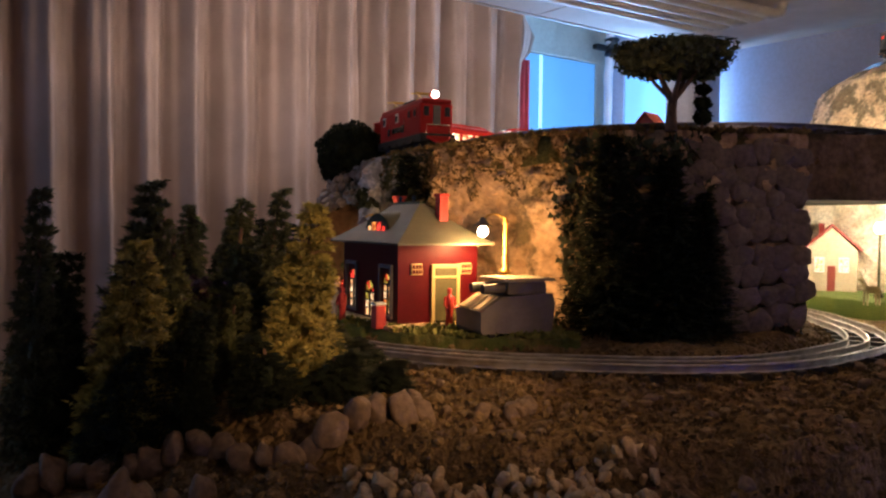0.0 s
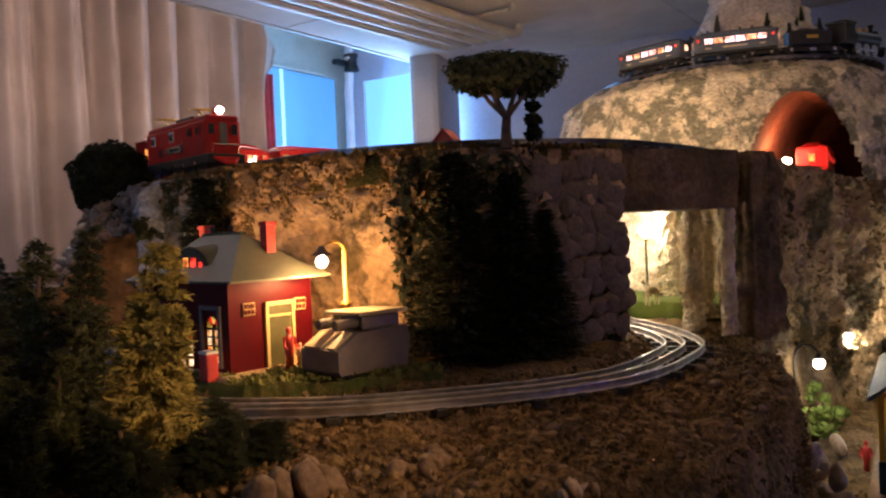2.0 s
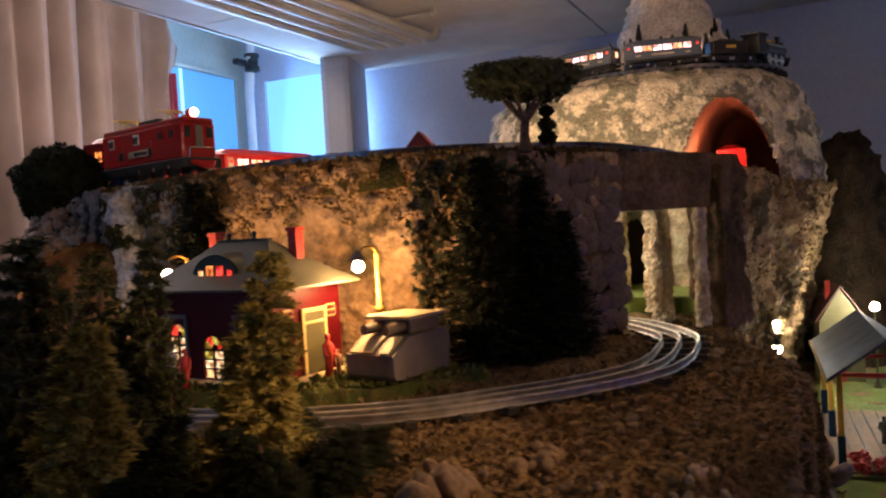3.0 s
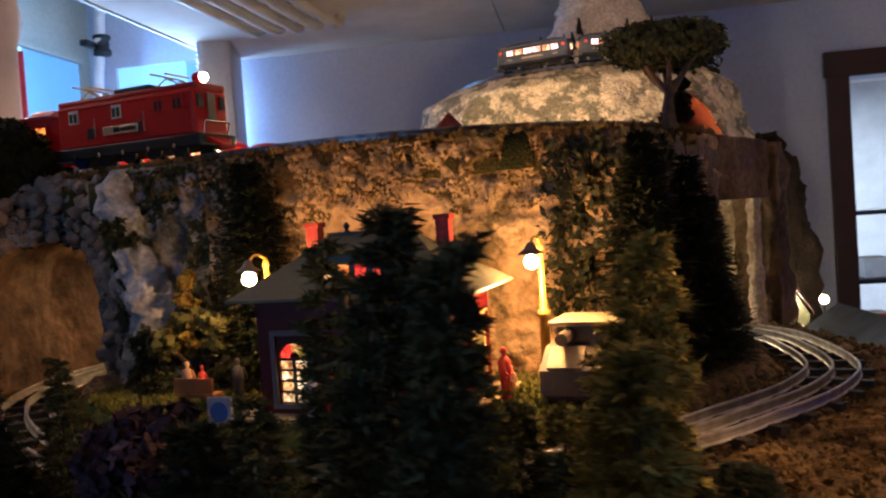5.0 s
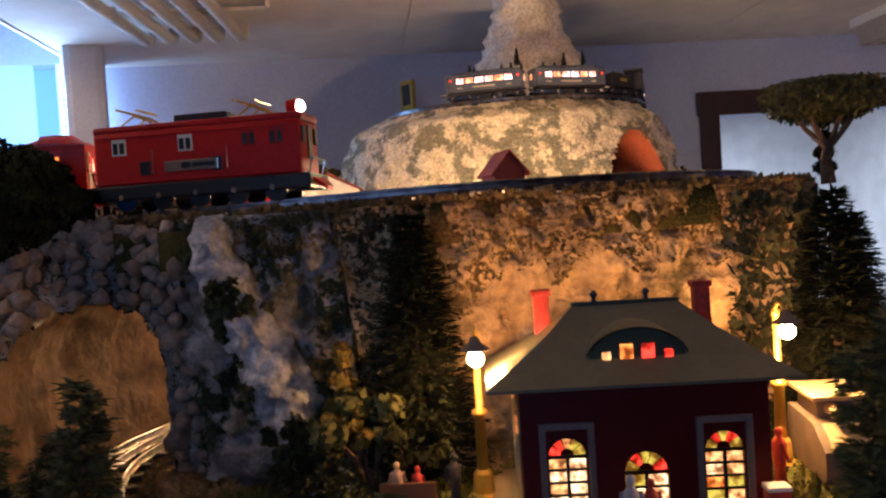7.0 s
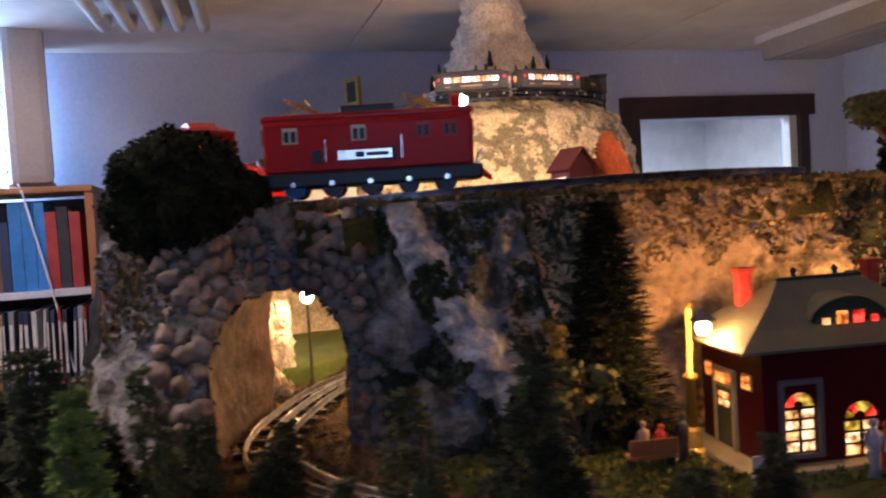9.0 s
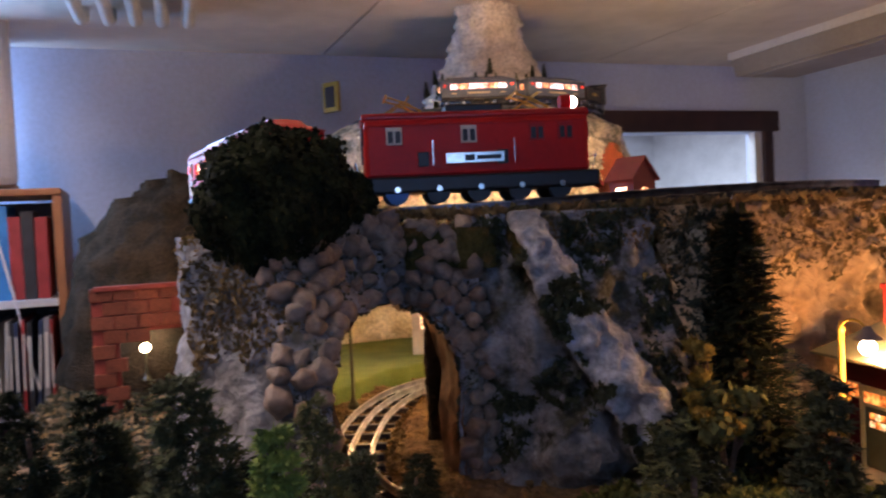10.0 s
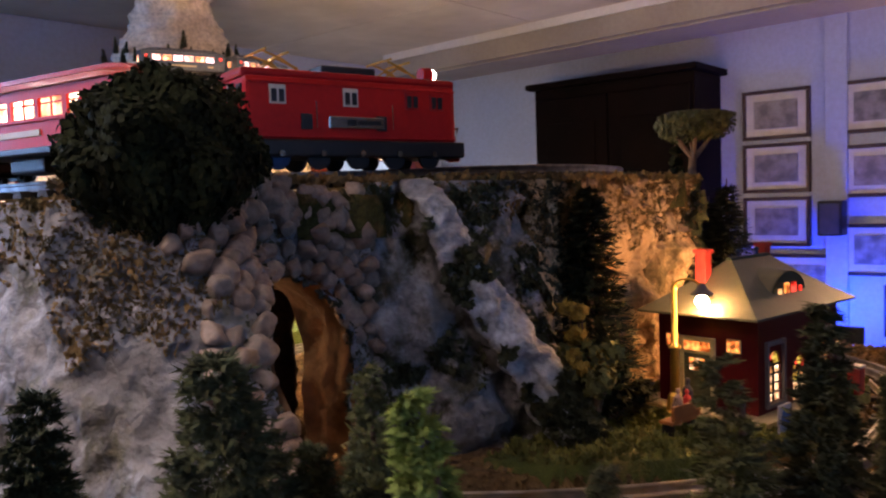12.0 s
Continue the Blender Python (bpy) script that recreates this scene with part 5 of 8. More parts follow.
def mountain():
    bm = bmesh.new()
    n, m = 300, 60
    rows = []
    for i in range(n):
        a = 2 * math.pi * i / n
        col = []
        for j in range(-8, m + 1):
            v = max(j, 0) / m
            r = (1.0 if j >= 0 else 1.0 + 0.05 * j) - 0.15 * v ** 2.2 - 0.10 * ease((v - 0.88) / 0.12)
            p = Vector((MC.x + 0.55 * r * math.cos(a), MC.y + (0.64 if math.sin(a) > 0 else 0.56) * r * math.sin(a), 1.555 + 0.42 * v + 0.065 * min(j, 0)))
            p += Vector((math.cos(a), math.sin(a), 0)) * (rocky(p, 0.022, 9) + rocky(p, 0.007, 34))
            col.append(bm.verts.new(p))
        rows.append(col)
    for i in range(n):
        for j in range(m + 8):
            f = (rows[i][j], rows[(i + 1) % n][j], rows[(i + 1) % n][j + 1], rows[i][j + 1])
            c = sum((q.co for q in f), Vector()) / 4
            u = (c.y - TUN.y) / 0.150
            if c.x < MC.x - 0.15 and abs(u) < 1 and 1.56 < c.z < 1.60 + 0.272 * (1 - abs(u) ** 2.2):
                continue
            bm.faces.new(f)
    bm.faces.new([rows[i][-1] for i in range(n)])
    solid = part("mountain", bm, M["rock_white"], None, "cream plaster mountain with grey green patches and a tunnel", True, "mountain", "structure")
    bm = bmesh.new()
    rows = []
    for k in range(25):
        u = math.cos(math.pi * k / 24)
        z = 1.598 + 0.278 * (1 - abs(u) ** 2.2)
        y, r = TUN.y + 0.154 * u, 1 - 0.15 * ((z - 1.555) / 0.42) ** 2.2
        x = MC.x - 0.55 * r * math.sqrt(1 - ((y - MC.y) / (0.56 * r)) ** 2) + 0.010
        rows.append([bm.verts.new((x + (3.02 - x) * j / 15, TUN.y + u * (0.154 - 0.001 * j), z + 0.006 * noise.noise((k, j * 0.6, 3)))) for j in range(16)])
    for a, b in zip(rows, rows[1:]):
        for j in range(15):
            bm.faces.new((a[j], b[j], b[j + 1], a[j + 1]))
    bm.faces.new([r[15] for r in rows])
    part("tunnel_lining", bm, M["tunnel_red"], None, "red brown lining inside the mountain tunnel", True, "tunnel", "structure")
    return solid


MOUNT = mountain()
# snowy plaster peak up to the ceiling
bm = bmesh.new()
rows = []
for j in range(40):
    v = j / 39
    r = 0.092 + 0.178 * (1 - v) ** 1.6
    rows.append([bm.verts.new((2.80 + (r + rocky((3 * math.cos(a), 3 * math.sin(a), v * 4), 0.035 * (1.2 - v), 1.6)) * math.cos(a), 0.82 + (r + rocky((3 * math.cos(a), 3 * math.sin(a), v * 4), 0.035, 1.6)) * 1.15 * math.sin(a), 1.955 + 0.443 * v))
                 for a in np.linspace(0, 2 * math.pi, 49)[:-1]])
for a, b in zip(rows, rows[1:]):
    for k in range(48):
        bm.faces.new((a[k], a[(k + 1) % 48], b[(k + 1) % 48], b[k]))
M["snow"] = mat("plaster_snow", (0.72, 0.67, 0.58), (0.58, 0.52, 0.42), 0.95, scale=16, fine=90, bump=0.6, depth=0.006)
part("snow_peak", bm, M["snow"], None, "steep cream plaster peak rising to the ceiling", True, "mountain", "structure")
TOPC = [(MC.x + 0.375 * math.cos(a), MC.y + 0.425 * math.sin(a)) for a in np.linspace(0, 2 * math.pi, 25)[:-1]]
railway("mountain_track", TOPC, 1.975, 0.036, True, "narrow dark model track circling the mountain top", 0.058, M["tie"])

# dark hills at the back
def hill(x, y, z, rx, ry, h, material, label, seed):
    bm = bmesh.new()
    rows = []
    for j in range(22):
        v = j / 21
        r = math.cos(v * math.pi / 2) ** 0.7
        rows.append([bm.verts.new(Vector((x + rx * r * math.cos(a), y + ry * r * math.sin(a), z + h * math.sin(v * math.pi / 2)))
                                  + Vector((math.cos(a), math.sin(a), 0.6)) * rocky((x + rx * r * math.cos(a), y + ry * r * math.sin(a), z + h * v + seed), 0.05, 7)) for a in np.linspace(0, 2 * math.pi, 61)[:-1]])
    for a, b in zip(rows, rows[1:]):
        for k in range(60):
            bm.faces.new((a[k], a[(k + 1) % 60], b[(k + 1) % 60], b[k]))
    bm.faces.new(rows[-1])
    part("hill", bm, material, None, label, True, "hill", "structure")


hill(2.95, 1.82, 1.20, 0.45, 0.46, 0.64, M["hill_brown"], "dark brown modelled hill beside the bookcase", 1)
hill(2.95, 1.62, 1.60, 0.34, 0.26, 0.26, M["moss"], "dark mossy hill behind the upper ground", 2)
hill(2.98, 0.27, 0.99, 0.28, 0.17, 0.80, M["hill_brown"], "dark brown hill beside the white mountain", 3)


# ---- trees ----
def needle_mesh(h, r, rng, whorls=26, per=34, bend=0.5):
    """Crown of a small conifer: knobby tiers of boughs, each a spray of short needles, with a leaning tip."""
    bm = bmesh.new()
    tiers = whorls // 2
    lean = (rng.uniform(-bend, bend) * r, rng.uniform(-bend, bend) * r)
    for i in range(tiers):
        v = i / tiers
        rr = 0.87 * r * ((1 - v) ** 0.8 * (0.82 + 0.32 * rng.random())) + 0.004
        boughs = max(5, int(14 * (1 - 0.6 * v)))
        turn = rng.uniform(0, 6.283)
        for q in range(boughs):
            a0 = turn + 6.283 * q / boughs + rng.uniform(-0.25, 0.25)
            reach = rr * rng.uniform(0.80, 1.10)
            z0 = h * (0.07 + 0.93 * v) + rng.uniform(-0.35, 0.35) * h / tiers
            for _ in range(max(8, int(per * 10.0 * (1 - 0.75 * v) / boughs))):
                k = reach * rng.uniform(0.30, 1.0) ** 0.6
                fat = 0.0040 + 0.13 * reach * (1 - 0.5 * k / reach)
                p = Vector((k * math.cos(a0), k * math.sin(a0), z0 - 0.25 * k)) + Vector((rng.gauss(0, 1), rng.gauss(0, 1), rng.gauss(0, 0.7))) * fat * 0.55
                p += Vector((lean[0], lean[1], 0)) * v * v
                d = Vector((math.cos(a0) + rng.uniform(-0.9, 0.9), math.sin(a0) + rng.uniform(-0.9, 0.9), rng.uniform(-0.6, 0.7))).normalized()
                s = 0.0062 * rng.uniform(0.6, 1.5)
                w = d.cross(Vector((rng.uniform(-1, 1), rng.uniform(-1, 1), 1))).normalized() * s * 0.21
                bm.faces.new([bm.verts.new(c) for c in (p - w, p + w, p + d * s)])
    # inner dark core keeps the crown closed near the trunk
    core = []
    for v, k in ((0.05, 0.18), (0.25, 0.34), (0.52, 0.16), (0.74, 0.02)):
        core.append([bm.verts.new((r * k * (1 + 0.3 * rng.uniform(-1, 1)) * math.cos(a), r * k * (1 + 0.3 * rng.uniform(-1, 1)) * math.sin(a), h * v)) for a in np.linspace(0, 6.283, 10)[:-1]])
    for a, b in zip(core, core[1:]):
        for j in range(9):
            bm.faces.new((a[j], a[(j + 1) % 9], b[(j + 1) % 9], b[j]))
    return bm


def make_conifer(name, r_ratio, material, seed, label, whorls=34, per=135, bend=0.5):
    t = thing(name, 0, 0, -5, label=label, category="tree", group="little fir trees on the layout")
    rng = random.Random(seed)
    part("crown", needle_mesh(0.25, 0.25 * r_ratio, rng, whorls, per, bend), material, t)
    part("trunk", tube(bmesh.new(), [(0, 0, -0.01), (0.001, 0, 0.06), (0, 0.001, 0.2)], [0.006, 0.005, 0.002], 8), M["bark"], t)
    return t


FIRS = {
    "gold": make_conifer("gold_fir", 0.22, M["fir_gold"], 1, "gold green bushy model fir tree", per=300, bend=0.1),
    "dark": make_conifer("dark_fir", 0.24, M["fir"], 2, "dark green model fir tree"),
    "slim": make_conifer("slim_fir", 0.15, M["fir_mid"], 3, "slim dark green model fir tree"),
    "green": make_conifer("green_fir", 0.20, M["fir_green"], 4, "fresh green dense model fir tree", per=300),
    "broad": make_conifer("broad_fir", 0.30, M["pine"], 5, "broad dark model fir tree", per=180),
    "olive": make_conifer("olive_fir", 0.19, M["leaf_olive"], 6, "thin olive brown model fir tree", 28, 110),
}
used = set()
# kind, x, y, foot height, top height, widening
PLANTED = [
    ("gold", 0.448, 0.908, 1.24, 1.530, 1.05), ("gold", 0.252, 0.925, 1.22, 1.485, 1.1), ("slim", 0.280, 1.034, 1.22, 1.556, 1.1), ("slim", 0.168, 0.999, 1.22, 1.540, 0.75),
    ("olive", 0.335, 0.990, 1.22, 1.530, 0.85), ("olive", 0.436, 1.105, 1.22, 1.540, 1.15), ("slim", 0.490, 1.090, 1.22, 1.552, 1.0),
    ("dark", 0.195, 0.990, 1.22, 1.466, 0.80), ("slim", 0.335, 0.930, 1.22, 1.405, 1.0), ("dark", 0.300, 0.915, 1.22, 1.400, 1.1),
    ("broad", 0.520, 0.925, 1.22, 1.366, 1.0), ("olive", 0.490, 0.880, 1.22, 1.395, 0.9), ("olive", 0.375, 0.945, 1.22, 1.420, 0.9), ("broad", 0.345, 1.125, 1.22, 1.440, 1.0),
    ("broad", 0.395, 0.985, 1.22, 1.42, 0.9), ("dark", 0.205, 1.09, 1.22, 1.46, 1.1), ("dark", 0.560, 0.930, 1.25, 1.350, 0.9),
    ("dark", 0.470, 1.230, 1.22, 1.400, 1.0), ("dark", 0.300, 0.875, 1.22, 1.365, 1.1), ("dark", 0.385, 0.842, 1.22, 1.370, 1.1), ("dark", 0.230, 0.895, 1.22, 1.370, 1.1), ("dark", 0.455, 0.828, 1.22, 1.350, 1.1), ("dark", 0.525, 0.840, 1.22, 1.335, 1.1),
    ("slim", 0.545, 1.395, 1.27, 1.44, 1.0), ("dark", 0.505, 1.440, 1.26, 1.43, 1.1),
    ("green", 0.667, 1.945, 1.26, 1.515, 0.95), ("olive", 0.801, 1.897, 1.29, 1.518, 0.9), ("olive", 0.587, 1.714, 1.26, 1.505, 1.3), ("broad", 0.838, 1.985, 1.28, 1.54, 1.15),
    ("dark", 0.930, 2.085, 1.27, 1.51, 1.0), ("slim", 0.562, 1.637, 1.26, 1.535, 1.2), ("broad", 0.82, 1.885, 1.28, 1.45, 1.0), ("dark", 0.90, 1.80, 1.28, 1.41, 1.0), ("dark", 0.480, 1.600, 1.24, 1.49, 1.1), ("broad", 0.52, 1.52, 1.25, 1.44, 1.0),
    ("dark", 0.745, 1.98, 1.27, 1.44, 1.0), ("green", 0.62, 1.83, 1.26, 1.39, 1.0), ("slim", 0.69, 1.76, 1.28, 1.41, 1.1), ("broad", 0.80, 1.945, 1.29, 1.46, 0.9), ("dark", 1.05, 2.14, 1.26, 1.50, 1.0), ("broad", 0.97, 2.055, 1.27, 1.475, 1.1), ("dark", 1.13, 2.09, 1.26, 1.43, 1.2),
    ("dark", 0.30, 1.52, 1.23, 1.38, 1.0), ("broad", 0.40, 1.40, 1.24, 1.36, 1.0),
]
for kind, x, y, z0, z1, wide in PLANTED:
    z0 = z0 if z0 > 1.4 else ground_height(x, y) - 0.004
    k = (z1 - z0) / 0.25
    m = pose(x, y, z0 + 0.004, 5 * math.sin(x * 811 + y * 97), 5 * math.sin(x * 353 + y * 613), (x * 9173 + y * 3571) % 360) @ Matrix.Diagonal((wide * max(k, 0.75), wide * max(k, 0.75), k, 1))
    copy_thing(FIRS[kind], m)
rng = random.Random(17)
for k in range(54):
    a = rng.uniform(1.2, 5.4)
    r, h = rng.uniform(0.17, 0.29), rng.uniform(0.03, 0.065)
    copy_thing(FIRS["slim"], pose(2.80 + r * math.cos(a), 0.82 + 1.15 * r * math.sin(a), 1.955 + 0.443 * max(0.0, 1 - (max(0.0, r - 0.097) / 0.178) ** 0.625), 0, 0, k * 40) @ Matrix.Diagonal((h / 0.2, h / 0.2, h / 0.25, 1)))
for t in FIRS.values():
    for o in (*t.children_recursive, t):
        bpy.data.objects.remove(o)

# the tall bristly dark fir at the cliff's corner
def bristly_fir(x, y, z, k, seed):
    t = thing("bristly_fir", x, y, z, seed * 40, "tall dark bristly model fir with long branches", "tree", "bristly firs along the cliff", scale=k)
    rng = random.Random(seed)
    bm = bmesh.new()
    for i in range(38):
        v = i / 38
        z = 0.015 + 0.30 * v
        r = 0.082 * (1 - v) ** 0.8 + 0.010
        for _ in range(int(66 * (1 - 0.6 * v))):
            a = rng.uniform(0, 6.283)
            d = Vector((math.cos(a), math.sin(a), rng.uniform(-0.25, 0.2)))
            tip = r * rng.uniform(0.65, 1.05)
            for s in range(9):
                c = Vector((0, 0, z)) + d * tip * (0.15 + 0.85 * s / 9)
                e = (d + Vector((rng.uniform(-0.6, 0.6), rng.uniform(-0.6, 0.6), rng.uniform(-0.3, 0.3)))).normalized() * 0.013
                w = Vector((-d.y, d.x, rng.uniform(-0.4, 0.4))).normalized() * 0.0026
                bm.faces.new([bm.verts.new(c - w), bm.verts.new(c + w), bm.verts.new(c + e)])
    part("crown", bm, M["fir"], t)
    part("trunk", tube(bmesh.new(), [(0, 0, -0.01), (0, 0, 0.15), (0, 0, 0.325)], [0.009, 0.006, 0.001], 8), M["bark"], t)


bristly_fir(0.945, 0.845, GROUND - 0.004, 1.0, 8)
bristly_fir(1.005, 0.782, GROUND - 0.004, 0.90, 9)
bristly_fir(1.052, 0.752, GROUND - 0.004, 0.72, 10)
bristly_fir(0.925, 1.368, GROUND - 0.004, 1.0, 11)


def leafy(bm, c, radius, count, rng, size=0.010, squash=(1, 1, 1), shell=0.55):
    """Many small leaf clumps in an uneven ball, densest near its skin."""
    c = Vector(c)
    for _ in range(count):
        d = Vector((rng.gauss(0, 1), rng.gauss(0, 1), rng.gauss(0, 1))).normalized()
        k = radius * (shell + (1.04 - shell) * rng.random() ** 0.5) * (1 + 0.14 * noise.noise(d * 2.3 + c * 7))
        p = c + Vector((d.x * squash[0], d.y * squash[1], d.z * squash[2])) * k
        e = Vector((rng.uniform(-1, 1), rng.uniform(-1, 1), rng.uniform(-1, 1))).normalized()
        f = e.cross(d).normalized()
        s = size * rng.uniform(0.6, 1.35)
        bm.faces.new([bm.verts.new(p + q * s) for q in (e, f * 0.8, -e * 0.9, -f * 0.7)])


def umbrella_tree(x, y, z, crown, half, h, label, material, seed):
    t = thing("umbrella_tree", x, y, z, label=label, category="tree")
    rng = random.Random(seed)
    bm = bmesh.new()
    cz = crown
    for k in range(13):
        a, q = k * 2.4, half * 0.74 * math.sqrt(k / 13)
        leafy(bm, (q * math.cos(a), q * math.sin(a), cz + rng.uniform(-0.004, 0.006)), h * (1.0 if k < 7 else 0.9), 900, rng, 0.0046, (1.3, 1.3, 0.9), 0.4)
    ball(bm, (0, 0, cz + 0.002), half * 0.97, 4, (1, 1, 0.38), 0.14, 3)
    # clipped flat on top
    for v in bm.verts:
        over = v.co.z - (cz + 0.016)
        if over > 0:
            v.co.z -= 0.75 * over
    # wider along the rock edge than across it
    u = Vector((-0.616, 0.788, 0))
    for v in bm.verts:
        w = u * v.co.dot(u)
        v.co -= 0.24 * (Vector((v.co.x, v.co.y, 0)) - w)
    part("crown", bm, material, t)
    bm = bmesh.new()
    fork = cz - 0.065
    tube(bm, [(0, 0, -0.01), (0.002, 0.001, fork * 0.5), (0.001, -0.002, fork)], [0.010, 0.0075, 0.0065], 9)
    for k in range(6):
        a = k * 1.05
        tube(bm, [(0.001, -0.002, fork - 0.004), (0.30 * half * math.cos(a), 0.30 * half * math.sin(a), fork + 0.022), (0.66 * half * math.cos(a), 0.66 * half * math.sin(a), cz)], [0.005, 0.0035, 0.002], 6)
    part("trunk", bm, M["bark"], t, "forked grey brown trunk", True)


umbrella_tree(1.028, 0.798, DECK, 0.106, 0.080, 0.040, "flat crowned dark umbrella pine on the upper ground", M["pine"], 5)


def ball_tree(name, x, y, z, crown_z, r, label, material, seed, squash=(1, 1, 1), leaves=5200):
    t = thing(name, x, y, z, label=label, category="tree")
    rng = random.Random(seed)
    bm = bmesh.new()
    leafy(bm, (0, 0, crown_z), r, int(leaves * 2.6), rng, 0.0042, squash, 0.72)
    for k in range(9):
        d = Vector((rng.gauss(0, 1), rng.gauss(0, 1), rng.gauss(0, 0.8))).normalized() * r * 0.62
        leafy(bm, (d.x * squash[0], d.y * squash[1], crown_z + d.z * squash[2]), r * 0.46, 1300, rng, 0.0042, (1, 1, 1), 0.5)
    ball(bm, (0, 0, crown_z), r * 0.80, 3, squash, 0.2, 2.5)
    # uneven outline; the crown narrows towards its stem
    for v in bm.verts:
        d = v.co - Vector((0, 0, crown_z))
        if d.length > 0:
            v.co += d * (0.18 * noise.noise(d.normalized() * 2.3 + Vector((seed * 3.1, 0, 0))))
    for v in bm.verts:
        low = (crown_z - v.co.z) / (r * squash[2])
        if low > 0:
            v.co.x *= 1 - 0.46 * min(low, 1.1) ** 1.5
            v.co.y *= 1 - 0.46 * min(low, 1.1) ** 1.5
            v.co.z -= 0.25 * r * low
    part("crown", bm, material, t)
    bm = tube(bmesh.new(), [(0, 0, -0.01), (0.002, 0, crown_z * 0.5), (0, 0.002, crown_z)], [0.009, 0.007, 0.004], 8)
    part("trunk", bm, M["bark"], t)


def shrub(name, x, y, z, h, r, label, material, seed, lumps):
    t = thing(name, x, y, z, label=label, category="shrub")
    rng = random.Random(seed)
    bm, wood = bmesh.new(), bmesh.new()
    for _ in range(lumps):
        a, k, q = rng.uniform(0, 6.28), r * rng.uniform(0.2, 1.0), h * rng.uniform(0.45, 1.25)
        p = Vector((k * math.cos(a), k * math.sin(a), q))
        leafy(bm, p, r * rng.uniform(0.18, 0.34), 90, rng, 0.0065, (1, 1, 0.8), 0.2)
        tube(wood, [(0, 0, -0.004), (p.x * 0.4, p.y * 0.4, q * 0.6), p], [0.003, 0.002, 0.001], 5)
    part("foliage", bm, material, t)
    part("stem", wood, M["bark"], t)


ball_tree("round_tree", 1.095, 1.882, 1.60, 0.070, 0.088, "big round dark leafed tree on the rock arch", M["leaf_dark"], 1, (1.05, 1.05, 1.0))
ball_tree("round_tree", 1.085, 1.800, DECK - 0.02, 0.040, 0.028, "small round dark tree on the rock arch", M["leaf_dark"], 2)
shrub("yellow_shrub", 0.888, 1.445, GROUND, 0.135, 0.034, "sparse yellow leafed model shrub at the cliff foot", M["leaf_yellow"], 3, 13)
shrub("olive_shrub", 0.885, 1.430, GROUND, 0.085, 0.060, "dark olive model shrub at the cliff foot", M["leaf_olive"], 4, 16)
shrub("purple_shrub", 0.452, 1.262, ground_height(0.452, 1.262), 0.085, 0.048, "dull purple model shrub among the fir trees", M["leaf_purple"], 22, 44)
shrub("dark_shrub", 0.880, 1.385, GROUND, 0.060, 0.050, "dark low model shrub at the cliff foot", M["leaf_dark"], 7, 16)

# pagoda shaped cypress beside the umbrella pine
t = thing("tiered_cypress", 1.075, 0.775, DECK, label="small dark cypress clipped into stacked balls", category="tree")
bm = bmesh.new()
for k, r in enumerate((0.015, 0.014, 0.012, 0.010, 0.007)):
    leafy(bm, (0, 0, 0.014 + 0.021 * k), r, 260, random.Random(k), 0.004, (1, 1, 0.75), 0.3)
part("crown", bm, M["leaf_dark"], t)
part("trunk", tube(bmesh.new(), [(0, 0, -0.005), (0, 0, 0.10)], 0.002, 6), M["bark"], t)


# ---- the tin station ----
def arched_panel(y0, y1, z0, z1, openings, thick):
    """A wall standing in y and z, its arched openings (centre, half width, sill, spring) cut through."""
    bm = bmesh.new()
    quad = lambda *p: bm.faces.new([bm.verts.new((0, *q)) for q in p])
    at = y0
    for c, w, sill, spring in sorted(openings):
        quad((at, z0), (c - w, z0), (c - w, z1), (at, z1))
        quad((c - w, z0), (c + w, z0), (c + w, sill), (c - w, sill)) if sill > z0 else None
        arc = [(c - w * math.cos(math.pi * k / 12), spring + w * math.sin(math.pi * k / 12)) for k in range(13)]
        for p, q in zip(arc, arc[1:]):
            quad(p, q, (q[0], z1), (p[0], z1))
        at = c + w
    quad((at, z0), (y1, z0), (y1, z1), (at, z1))
    bmesh.ops.remove_doubles(bm, verts=bm.verts, dist=1e-5)
    got = bmesh.ops.extrude_face_region(bm, geom=list(bm.faces))["geom"]
    for v in got:
        if isinstance(v, bmesh.types.BMVert):
            v.co.x += thick
    bmesh.ops.recalc_face_normals(bm, faces=bm.faces)
    return bm


